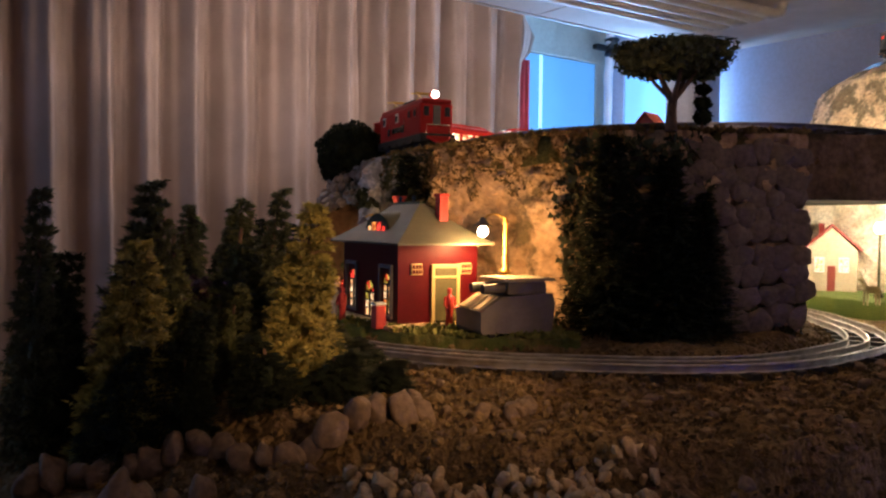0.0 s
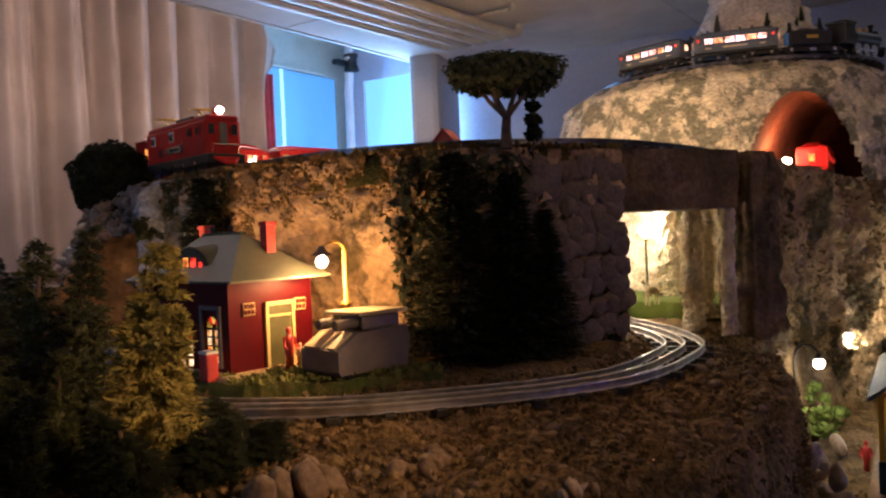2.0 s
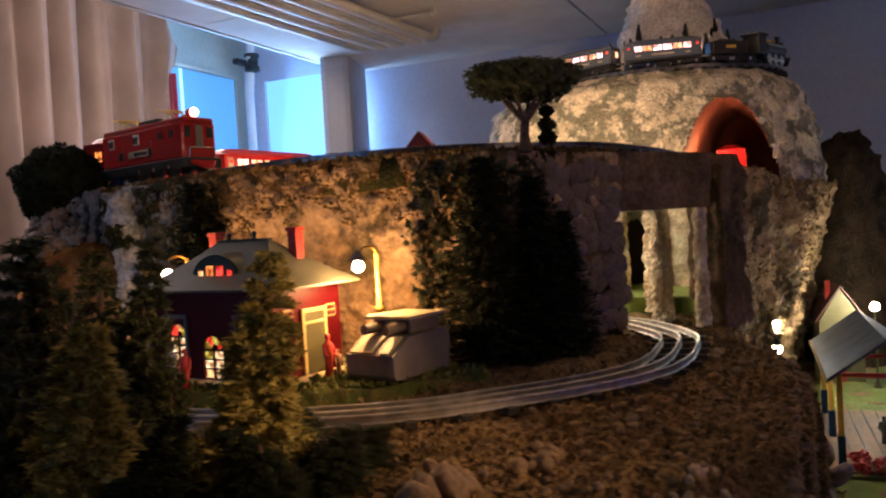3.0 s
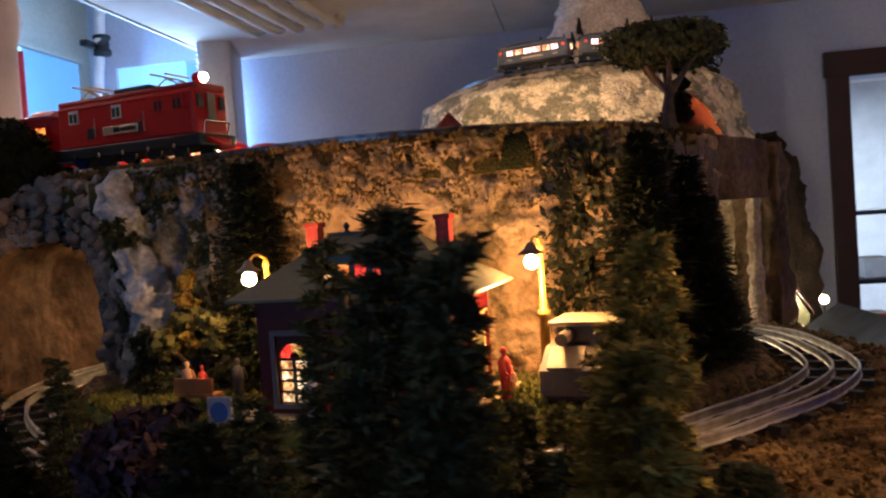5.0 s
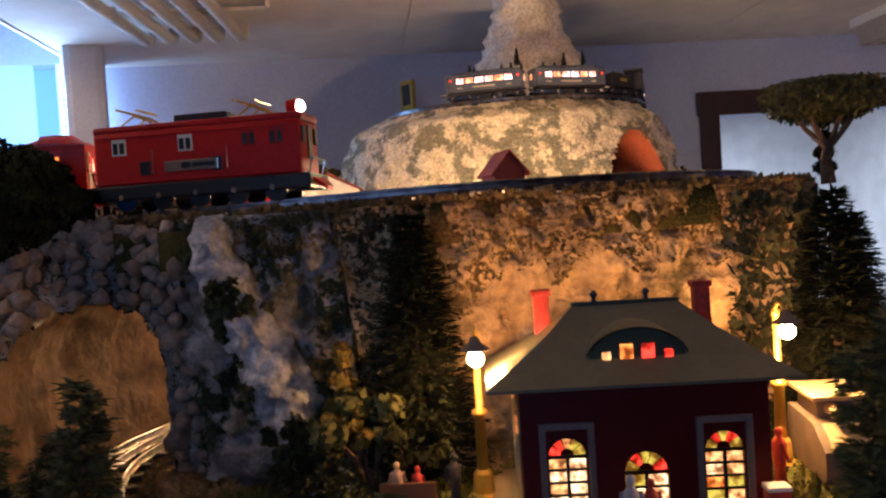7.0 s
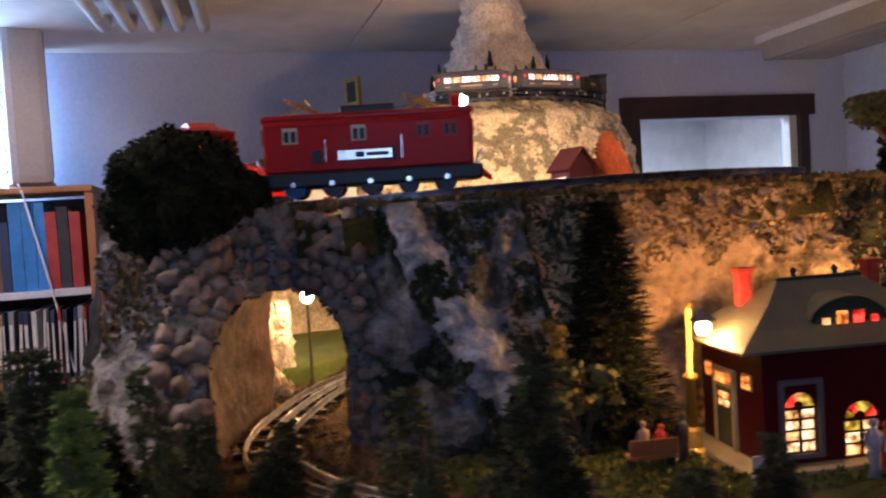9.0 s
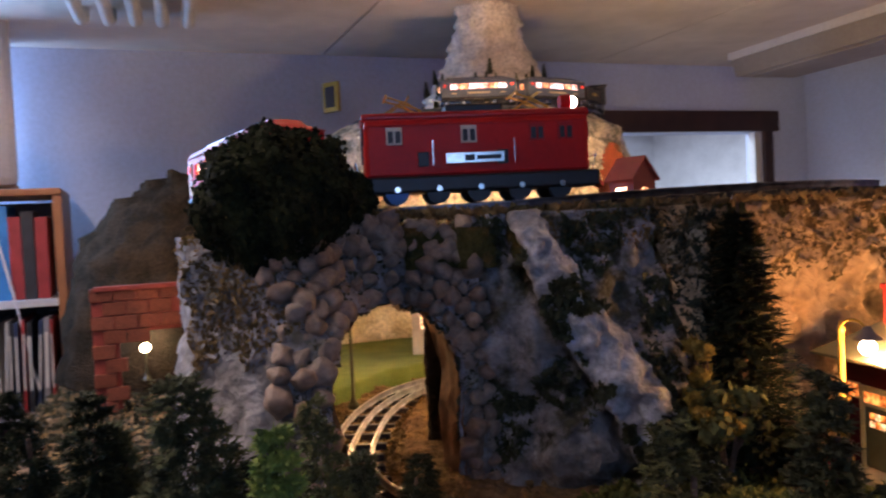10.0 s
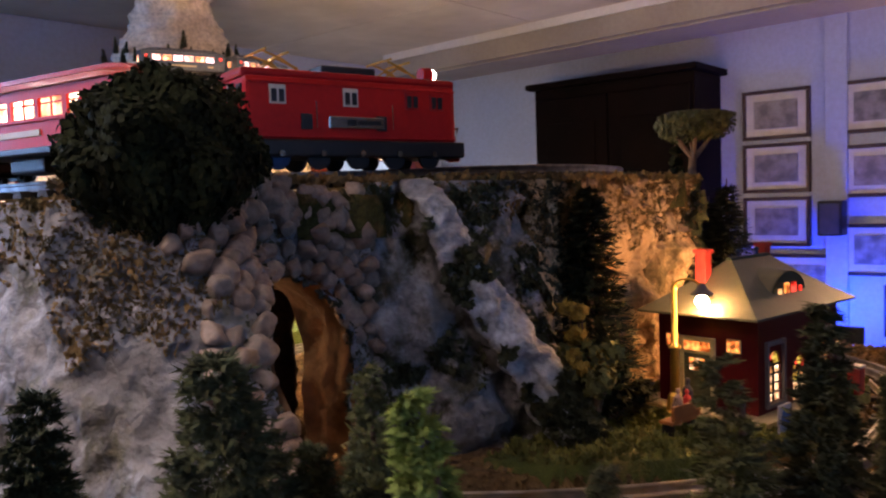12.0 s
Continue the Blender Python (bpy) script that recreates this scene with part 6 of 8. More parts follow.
def stained_window(parent, x, c, w, sill, spring, rng, bars=5):
    """Lit stained glass behind dark bars, in an arched opening that faces -x."""
    win = part("window", boxes(((x + 0.001, c, (sill + spring) / 2), (0.003, 0.0034, spring - sill)), ((x + 0.001, c, spring), (0.003, 2 * w, 0.0030))), M["dark"], parent, "arched stained glass window, lit from inside")
    tones = [M[k] for k in ("pane_white", "pane_white", "pane_warm", "pane_white", "pane_orange", "pane_white", "pane_yellow", "pane_warm")]
    n = bars
    for i in range(n):
        z0, z1 = sill + (spring - sill) * i / n, sill + (spring - sill) * (i + 1) / n
        for s in (-1, 1):
            part("pane", boxes(((x + 0.003, c + s * w / 2, (z0 + z1) / 2), (0.002, w - 0.0016, z1 - z0 - 0.0012))), rng.choice(tones), win)
        if i:
            part("glazing_bar", boxes(((x + 0.0005, c, z0), (0.003, 2 * w, 0.0020))), M["dark"], win)
    for k in range(5):
        a0, a1 = math.pi * k / 5 + 0.05, math.pi * (k + 1) / 5 - 0.05
        out = [(x + 0.002, c - r * w * math.cos(a), spring + 0.001 + r * w * math.sin(a)) for r, a in ((0.38, a0), (0.97, a0), (0.97, (a0 + a1) / 2), (0.97, a1), (0.38, a1))]
        part("pane", prism(bmesh.new(), out, (0.002, 0, 0)), (M["pane_yellow"], M["pane_red"], M["pane_yellow"], M["pane_warm"], M["pane_red"])[(k + rng.randrange(2)) % 5], win)
    return win


def station():
    D, W, H = 0.145, 0.228, 0.137
    t = thing("toy_station", 0.788, 1.164, GROUND + 0.004, rz=-8, label="crimson tin toy railway station with a grey green hipped roof", category="toy station")
    part("base_plate", boxes(((0, 0, 0.002), (D + 0.05, W + 0.06, 0.008)), bevel=0.002), M["base_cream"], t, "cream base plate")
    x0 = -D / 2
    ops = [(-0.072, 0.0175, 0.018, 0.066), (0.0, 0.020, 0.008, 0.048), (0.072, 0.0175, 0.018, 0.066)]
    front = part("front_wall", arched_panel(-W / 2, W / 2, 0.006, H, ops, 0.004), M["house_red"], t)
    front.location = (x0, 0, 0)
    back = part("back_wall", boxes(((D / 2 - 0.002, 0, (H + 0.006) / 2), (0.004, W, H - 0.006))), M["house_red"], t)
    for s in (-1, 1):
        wall = part("end_wall", boxes(((0.0, s * (W / 2 - 0.002), (H + 0.006) / 2), (D - 0.008, 0.004, H - 0.006))), M["house_red"], t)
        y = s * (W / 2 + 0.001)
        door = part("door", boxes(((0.012, y, 0.050), (0.040, 0.003, 0.084))), M["door_green"], t, "grey green panelled door")
        for c, sz in (((-0.011, y + s * 0.001, 0.052), (0.006, 0.005, 0.094)), ((0.035, y + s * 0.001, 0.052), (0.006, 0.005, 0.094)), ((0.012, y + s * 0.001, 0.0965), (0.052, 0.005, 0.006)), ((0.012, y + s * 0.001, 0.079), (0.042, 0.005, 0.004))):
            part("door_frame", boxes((c, sz), bevel=0.0008), M["trim_cream"], t, "cream door frame")
        part("transom", boxes(((0.012, y + s * 0.0012, 0.0875), (0.038, 0.003, 0.012))), M["door_green"] if s < 0 else M["pane_orange"], door)
        if s > 0:
            for k in range(3):
                for j in range(2):
                    part("pane", boxes(((0.004 + 0.008 * k, y + 0.002, 0.058 + 0.009 * j), (0.006, 0.002, 0.007))), (M["pane_white"], M["pane_orange"])[(k + j) % 2], door)
        for x in (-0.040, 0.050):
            g = part("grid_window", boxes(((x, y, 0.092), (0.020, 0.0025, 0.018)), bevel=0.0006), M["trim_cream"], t, "small barred cream window plate")
            for k in range(3):
                for j in range(2):
                    part("pane", boxes(((x - 0.006 + 0.006 * k, y + s * 0.0012, 0.088 + 0.008 * j), (0.0045, 0.002, 0.0062))), M["house_red"] if s < 0 else M["pane_orange"], g)
    rng = random.Random(21)
    for c, w, sill, spring in ops:
        stained_window(t, x0 + 0.001, c, w, sill, spring, rng, 4 if c else 3)
        if c:
            for cc, sz in (((x0 - 0.002, c - w - 0.005, 0.054), (0.005, 0.006, 0.078)), ((x0 - 0.002, c + w + 0.005, 0.054), (0.005, 0.006, 0.078)),
                           ((x0 - 0.002, c, 0.0955), (0.005, 2 * w + 0.016, 0.006)), ((x0 - 0.002, c, 0.0145), (0.006, 2 * w + 0.016, 0.005))):
                part("window_surround", boxes((cc, sz), bevel=0.0008), M["trim_grey"], t, "grey moulded window surround")
    # hipped roof, slightly swept
    ex, ey, z0, z1 = D / 2 + 0.015, W / 2 + 0.030, H - 0.003, H + 0.062
    rings = [(ex, ey, z0 - 0.003), (ex, ey, z0), (ex * 0.70, ey * 0.80, z0 + 0.018), (ex * 0.36, ey * 0.565, z0 + 0.041), (0.003, 0.052, z1)]
    bm = bmesh.new()
    rows = [[bm.verts.new((sx * a, sy * b, z)) for sx, sy in ((-1, -1), (1, -1), (1, 1), (-1, 1))] for a, b, z in rings]
    for a, b in zip(rows, rows[1:]):
        for k in range(4):
            bm.faces.new((a[k], a[(k + 1) % 4], b[(k + 1) % 4], b[k]))
    bm.faces.new(rows[0][::-1])
    bm.faces.new(rows[-1])
    roof = part("roof", bm, M["roof"], t, "grey green hipped roof")
    part("ridge_cap", boxes(((0, 0, z1 + 0.001), (0.008, 0.108, 0.004)), bevel=0.001), M["dormer"], roof)
    for y in (-0.022, 0.03):
        part("finial", lathe(bmesh.new(), [(0.004, 0), (0.002, 0.004), (0.0045, 0.008), (0.001, 0.012)], 8, (0, y, z1 + 0.002)), M["dark_blue"], roof)
    # eyebrow dormer
    for sgn in (-1,):
        arc = [(0.049 * math.cos(math.pi * k / 16), 0.034 * math.sin(math.pi * k / 16)) for k in range(17)]
        xf, zb = sgn * (ex * 0.66), z0 + 0.014
        bm = bmesh.new()
        f0 = [bm.verts.new((xf, y, zb + z)) for y, z in arc]
        f1 = [bm.verts.new((sgn * 0.018, y * 0.9, zb + z * 1.0 + 0.004)) for y, z in arc]
        for k in range(16):
            bm.faces.new((f0[k], f0[k + 1], f1[k + 1], f1[k]))
        part("dormer_roof", bm, M["roof"], roof, smooth=True)
        dm = part("dormer", prism(bmesh.new(), [(xf - 0.001, 0.93 * y, zb + 0.96 * z) for y, z in arc], (0.004, 0, 0)), M["dormer"], t, "dark green eyebrow dormer window")
        for y, w, h, tone in ((-0.029, 0.008, 0.008, "pane_red"), (-0.010, 0.012, 0.0145, "pane_red"), (0.010, 0.012, 0.0145, "pane_orange"), (0.029, 0.008, 0.008, "pane_warm")):
            part("pane", boxes(((xf - 0.002, y, zb + 0.004 + h / 2), (0.002, w, h)), bevel=0.0006), M[tone], dm)
    for s in (-1, 1):
        ch = part("chimney", boxes(((0.022, s * 0.082, z0 + 0.040), (0.016, 0.016, 0.075)), ((0.022, s * 0.082, z0 + 0.078), (0.020, 0.020, 0.006)), bevel=0.001), M["chimney"], t, "red tin chimney")


station()


def gooseneck(x, y, z, rz, h, label, power=2.1, inward=0.0, drop=0.0170):
    """Toy street lamp: stepped foot, fluted post, bent neck with a shade and a lit bulb towards +x before the turn."""
    t = thing("toy_street_lamp", x, y, z, rz, label, "street lamp", "toy street lamps")
    part("foot", lathe(bmesh.new(), [(0.017, 0), (0.017, 0.006), (0.012, 0.010), (0.010, 0.030), (0.007, 0.034)], 8), M["brass"], t)
    part("post", lathe(bmesh.new(), [(0.0065, 0.034), (0.0055, h * 0.50), (0.0085, h * 0.505), (0.0085, h * 0.53), (0.0042, h * 0.54), (0.0036, h * 0.93), (0.005, h * 0.935), (0.0035, h * 0.965), (0.001, h)], 10), M["brass"], t, smooth=True)
    neck = [(0, 0, h * 0.93)] + [(0.0205 - 0.0205 * math.cos(a), 0, h * 0.945 + 0.013 * math.sin(a)) for a in np.linspace(0.2, math.pi, 12)] + [(0.041, 0, h * 0.93)]
    part("neck", tube(bmesh.new(), neck, 0.0016, 6), M["brass"], t, smooth=True)
    part("shade", lathe(bmesh.new(), [(0.0150, h * 0.915), (0.0145, h * 0.920), (0.007, h * 0.950), (0.004, h * 0.985), (0.001, h * 0.99)], 14, (0.041, 0, 0)), M["trim_grey"], t, smooth=True)
    part("bulb", ball(bmesh.new(), (0.041, 0, h * 0.866), 0.0086, 3), M["globe"], t, "glowing warm bulb", True)
    c = pose(x, y, z, 0, 0, rz) @ Vector((0.041, inward, h * 0.862 - drop))
    lamp("bulb_light", "POINT", Matrix.Translation(c), power, WARM, 0.010)


gooseneck(0.848, 0.975, GROUND, 168, 0.182, "golden gooseneck toy street lamp beside the station", 1.9)
gooseneck(0.832, 1.312, GROUND, 172, 0.182, "golden gooseneck toy street lamp at the station corner", 1.5, 0.013, 0.009)


# ---- trains ----
def along(ctrl, z, s):
    """Place and heading at a distance s along the upper track."""
    pts = curve_points([(p[0], p[1], z + (p[2] if len(p) > 2 else 0)) for p in ctrl], 0.01)
    i = min(max(int(s / 0.01), 1), len(pts) - 2)
    d = pts[i + 1] - pts[i - 1]
    return pts[i], math.degrees(math.atan2(d.y, d.x))


def wheel_truck(parent, x, z, r, half, blue, wheels=2):
    """A four wheeled bogie: two pressed side frames, a bolster up to the floor, disc wheels with bright journals."""
    q, gap = r * 1.18, 0.026
    edge = [(-0.047, 0.9), (-0.045, 1.75), (-0.036, 2.15), (-0.016, 2.15), (-0.011, 1.75), (0.011, 1.75), (0.016, 2.15), (0.036, 2.15), (0.045, 1.75), (0.047, 0.9), (0.040, 0.55), (0.012, 0.75), (-0.012, 0.75), (-0.040, 0.55)]
    for s in (-1, 1):
        y = s * half * 0.97 - 0.002
        tr = part("bogie", prism(bmesh.new(), [(x + a, y, z + b * r) for a, b in edge], (0, 0.004, 0)), blue, parent, "pressed metal bogie side")
    part("bolster", boxes(((x, 0, z + r * 2.7), (0.032, half * 1.3, r * 2.1)), ((x, 0, z + r * 1.5), (0.018, half * 1.86, r * 0.7)), bevel=0.002), M["dark"], tr)
    for k in range(wheels):
        for s in (-1, 1):
            part("wheel", lathe(bmesh.new(), [(q * 0.3, -0.001), (q, -0.001), (q, 0.004), (q * 0.82, 0.006), (q * 0.35, 0.004), (q * 0.25, 0.008)], 18, (x - gap + 2 * gap * k, s * half * 0.78 - (0.0 if s > 0 else 0.006), z + q), "y"), M["dark"], tr)
            part("journal", lathe(bmesh.new(), [(0.005, 0), (0.005, 0.003), (0.003, 0.005)], 10, (x - gap + 2 * gap * k, s * (half * 0.97 + (0.003 if s > 0 else 0.006)), z + q), "y"), M["nickel"], tr)


def passenger_car(name, length, half, zf, hb, hr, body, roof_mat, panes, label, group, nwin=6):
    """A tinplate coach along x; its side windows are cut through and lit."""
    t = thing(name, 0, 0, 0, label=label, category="toy train car", group=group)
    wz0, wz1 = zf + hb * 0.50, zf + hb * 0.82
    span = length * 0.80
    pitch = span / nwin
    for s in (-1, 1):
        bm = bmesh.new()
        box(bm, (0, s * half, (zf + wz0) / 2), (length, 0.004, wz0 - zf))
        box(bm, (0, s * half, (wz1 + zf + hb) / 2), (length, 0.004, zf + hb - wz1))
        for k in range(nwin + 1):
            x = -span / 2 + pitch * k
            w = pitch * 0.16 if 0 < k < nwin else 0.012
            box(bm, (x, s * half, (wz0 + wz1) / 2), (w, 0.004, wz1 - wz0))
        for e in (-1, 1):
            box(bm, (e * (span / 2 + (length - span) / 4), s * half, (wz0 + wz1) / 2), ((length - span) / 2, 0.0038, wz1 - wz0))
        side = part("side", bm, body, t)
        for k in range(nwin):
            x = -span / 2 + pitch * (k + 0.5)
            w = part("window", boxes(((x, s * (half - 0.0035), (wz0 + wz1) / 2), (pitch * 0.86, 0.002, wz1 - wz0 + 0.002))), panes[(k * 7 + (s > 0) * 3) % len(panes)], t, "lit coach window")
            part("glazing_bar", boxes(((x, s * (half - 0.001), wz0 + (wz1 - wz0) * 0.72), (pitch * 0.86, 0.002, 0.0016)), ((x + pitch * 0.02, s * (half - 0.001), (wz0 + wz1) / 2), (0.0016, 0.002, wz1 - wz0))), body, w)
        for e in (-1, 1):
            d = part("door", boxes(((e * length * 0.455, s * (half + 0.003), zf + hb * 0.47), (length * 0.05, 0.003, hb * 0.80)), bevel=0.001), M["cream"] if name == "red_coach" else body, t, "cream end door")
            part("door_light", boxes(((e * length * 0.455, s * (half + 0.005), zf + hb * 0.70), (length * 0.03, 0.002, hb * 0.16))), M["pane_red"], d)
        part("name_plate", boxes(((0, s * (half + 0.0025), zf + hb * 0.24), (length * 0.30, 0.002, hb * 0.11)), bevel=0.0006), M["cream"], t, "cream plate with a worn line of lettering")
        for e in (-1, 1):
            part("number_plate", boxes(((e * length * 0.33, s * (half + 0.0025), zf + hb * 0.22), (length * 0.07, 0.002, hb * 0.09)), bevel=0.0006), M["cream"], t)
        part("sill_rib", boxes(((0, s * (half + 0.003), wz0 - 0.003), (length, 0.003, 0.003)), bevel=0.0006), body, t)
    for e in (-1, 1):
        end = part("end", boxes(((e * length / 2, 0, zf + hb / 2), (0.004, half * 2 + 0.004, hb)), bevel=0.001), body, t)
        part("end_door", boxes(((e * (length / 2 + 0.003), 0, zf + hb * 0.45), (0.003, half * 0.66, hb * 0.84)), bevel=0.001), M["car_red_roof"] if name == "red_coach" else body, end)
        part("end_light", boxes(((e * (length / 2 + 0.005), 0, zf + hb * 0.58), (0.002, half * 0.40, hb * 0.34))), M["pane_orange"] if name == "red_coach" else M["car_pane_dim"], end)
        part("coupler", boxes(((e * (length / 2 + 0.014), 0, zf - 0.004), (0.03, 0.01, 0.006)), bevel=0.001), M["nickel"], t)
    part("frame", boxes(((0, 0, zf - 0.004), (length * 1.01, half * 2 + 0.008, 0.008)), bevel=0.002), M["dark"], t)
    part("tank", boxes(((0, 0, zf - 0.018), (length * 0.18, half * 1.2, 0.02)), bevel=0.004), M["dark"], t)
    # clerestory roof: rounded section with falling ends
    prof = [(-half - 0.006, 0), (-half - 0.004, hr * 0.30), (-half * 0.62, hr * 0.62), (-half * 0.52, hr * 0.66), (-half * 0.50, hr * 0.92), (0, hr), (half * 0.50, hr * 0.92), (half * 0.52, hr * 0.66), (half * 0.62, hr * 0.62), (half + 0.004, hr * 0.30), (half + 0.006, 0)]
    bm = bmesh.new()
    rings = []
    for x, k in ((-length / 2 - 0.006, 0.15), (-length / 2 + 0.004, 0.45), (-length / 2 + 0.022, 0.85), (-length / 2 + 0.045, 1.0), (length / 2 - 0.045, 1.0), (length / 2 - 0.022, 0.85), (length / 2 - 0.004, 0.45), (length / 2 + 0.006, 0.15)):
        rings.append([bm.verts.new((x, y * (0.92 + 0.08 * k), zf + hb + z * k)) for y, z in prof])
    for a, b in zip(rings, rings[1:]):
        for k in range(len(prof) - 1):
            bm.faces.new((a[k], a[k + 1], b[k + 1], b[k]))
        bm.faces.new((a[-1], a[0], b[0], b[-1]))
    bm.faces.new(rings[0])
    bm.faces.new(rings[-1][::-1])
    bmesh.ops.recalc_face_normals(bm, faces=bm.faces)
    part("roof", bm, roof_mat, t)
    r = zf * 0.26
    # one bogie is coloured blue for the blue light on black metal
    for e in (-1, 1):
        wheel_truck(t, e * length * 0.32, 0, r, half * 0.9, M["dark_blue"] if e < 0 else M["dark"])
    return t


def electric_loco():
    t = thing("red_electric_locomotive", 0, 0, 0, label="red tinplate electric locomotive with a glowing headlight", category="toy locomotive")
    L0, half, zf, hb = 0.285, 0.040, 0.034, 0.072
    bm = bmesh.new()
    box(bm, (0, 0, zf + hb / 2), (L0, 2 * half, hb), 0.006)
    part("body", bm, M["car_red"], t)
    part("roof", boxes(((0, 0, zf + hb + 0.003), (L0 * 1.02, half * 1.8, 0.012)), bevel=0.005), M["car_red_roof"], t)
    part("roof_box", boxes(((0.0, 0, zf + hb + 0.014), (0.075, half * 0.9, 0.012)), bevel=0.003), M["dark"], t)
    part("running_frame", boxes(((0, 0, zf - 0.009), (L0 * 1.08, 2 * half + 0.006, 0.020)), bevel=0.003), M["dark"], t)
    for e in (-1, 1):
        part("pilot", prism(bmesh.new(), [(e * L0 * 0.53, -half * 0.8, zf - 0.008), (e * L0 * 0.53, half * 0.8, zf - 0.008), (e * L0 * 0.59, half * 0.3, zf - 0.022), (e * L0 * 0.59, -half * 0.3, zf - 0.022)], (0, 0, 0.006)), M["car_red"], t, "red cowcatcher")
        part("step_rail", tube(bmesh.new(), [(e * L0 * 0.52, half * 0.7, zf), (e * L0 * 0.54, half * 0.7, zf + 0.02), (e * L0 * 0.54, -half * 0.7, zf + 0.02), (e * L0 * 0.52, -half * 0.7, zf)], 0.0015, 6), M["nickel"], t)
        part("end_window", boxes(((e * (L0 / 2 + 0.001), 0, zf + hb * 0.60), (0.003, half * 0.44, hb * 0.62)), bevel=0.001), M["trim_grey"], t)
        for s in (-1, 1):
            part("end_window", boxes(((e * (L0 / 2 + 0.001), s * half * 0.64, zf + hb * 0.72), (0.003, half * 0.32, hb * 0.30)), bevel=0.001), M["dark"], t)
    for s in (-1, 1):
        for x, pale in ((-0.105, True), (-0.012, True), (0.075, False), (0.112, False)):
            w = part("side_window", boxes(((x, s * (half + 0.0008), zf + hb * 0.71), (0.020, 0.002, hb * 0.30)), bevel=0.0006), M["paper"] if pale else M["car_red_roof"], t, "pale framed double window" if pale else "")
            for d in (-1, 1):
                part("pane", boxes(((x + d * 0.0046, s * (half + 0.0022), zf + hb * 0.69), (0.0062, 0.0014, hb * 0.20)), bevel=0.0004), M["dark"], w)
        for x in (-0.058, 0.045):
            part("grab_rail", tube(bmesh.new(), [(x, s * (half + 0.003), zf + hb * 0.2), (x, s * (half + 0.003), zf + hb * 0.62)], 0.0008, 6), M["nickel"], t)
        for z in (0.06, 0.90):
            part("belt_rail", boxes(((0, s * (half + 0.0008), zf + hb * z), (L0 * 0.985, 0.002, 0.0022)), bevel=0.0005), M["car_red"], t)
        part("name_plate", boxes(((-0.005, s * (half + 0.0015), zf + hb * 0.30), (0.075, 0.003, 0.014)), bevel=0.001), M["nickel"], t, "bright silver plate with a worn line of lettering")
        part("lettering", boxes(((-0.012, s * (half + 0.0035), zf + hb * 0.30), (0.012, 0.001, 0.007)), ((0.012, s * (half + 0.0035), zf + hb * 0.30), (0.03, 0.001, 0.005))), M["dark"], t)
        for x in (-0.07, 0.03):
            part("vent", boxes(((x, s * (half + 0.001), zf + hb * 0.30), (0.014, 0.003, 0.018)), bevel=0.001), M["dark"], t)
        for k in range(5):
            x = -0.104 + 0.052 * k
            # first wheel coloured blue for the blue light on it
            part("wheel", lathe(bmesh.new(), [(0.004, -0.002), (0.015, -0.002), (0.015, 0.003), (0.012, 0.005), (0.004, 0.004), (0.003, 0.008)], 18, (x, s * half * 0.80, 0.0155), "y"), M["dark_blue"] if k == 0 else M["dark"], t)
            part("axle_box", lathe(bmesh.new(), [(0.0, 0.003), (0.0028, 0.003), (0.0036, 0.0), (0.0036, -0.003)], 12, (x, s * (half + 0.003), 0.019), "y"), M["nickel"], t)
    hl = part("headlight", lathe(bmesh.new(), [(0.009, 0), (0.010, 0.010), (0.010, 0.014)], 14, (L0 / 2 - 0.026, 0, zf + hb + 0.02), "x"), M["car_red"], t)
    part("lens", ball(bmesh.new(), (L0 / 2 - 0.010, 0, zf + hb + 0.02), 0.008, 2), M["headlight"], hl, "glowing headlight lens")
    for x in (-0.09, 0.075):
        p = part("pantograph", bmesh.new(), M["brass"], t, "folded brass pantograph")
        bm = bmesh.new()
        z = zf + hb + 0.009
        for s in (-1, 1):
            tube(bm, [(x - 0.025, s * 0.018, z), (x - 0.004, s * 0.016, z + 0.014), (x + 0.022, s * 0.018, z + 0.004)], 0.0013, 6)
            tube(bm, [(x + 0.025, s * 0.018, z), (x + 0.004, s * 0.016, z + 0.014), (x - 0.022, s * 0.018, z + 0.022)], 0.0013, 6)
        tube(bm, [(x - 0.022, -0.03, z + 0.022), (x - 0.022, 0.03, z + 0.022)], 0.0016, 6)
        tube(bm, [(x + 0.006, -0.028, z + 0.020), (x + 0.006, 0.028, z + 0.020)], 0.0016, 6)
        bm.to_mesh(p.data)
        bm.free()
    return t


ZT = DECK + 0.006 + 0.016


def set_on(ob, s, flip=False):
    p, a = along(HIGH, ZT, s)
    ob.matrix_basis = pose(p.x, p.y, p.z, 0, 0, a + (180 if flip else 0))


# distance along the upper track of the place beside the waterfall
S0 = 2.70
eloco = electric_loco()
set_on(eloco, S0, True)
coach = passenger_car("red_coach", 0.405, 0.040, 0.038, 0.066, 0.021, M["car_red"], M["car_red_roof"], [M["car_pane"], M["car_pane_dim"], M["car_pane"]], "red tinplate passenger coach with lit windows", "red toy train")
set_on(coach, S0 + 0.395)
for k in (1, 2):
    c = copy_thing(coach, Matrix.Identity(4))
    set_on(c, S0 + 0.395 + 0.450 * k)
set_on(copy_thing(coach, Matrix.Identity(4)), 0.33)


# ---- silver train on the mountain ----
grey = passenger_car("grey_coach", 0.225, 0.027, 0.026, 0.048, 0.014, M["car_grey"], M["car_grey"], [M["car_pane_pink"], M["car_pane_dim"], M["car_pane_pink"]], "grey blue toy coach with bright lit windows", "grey toy train")


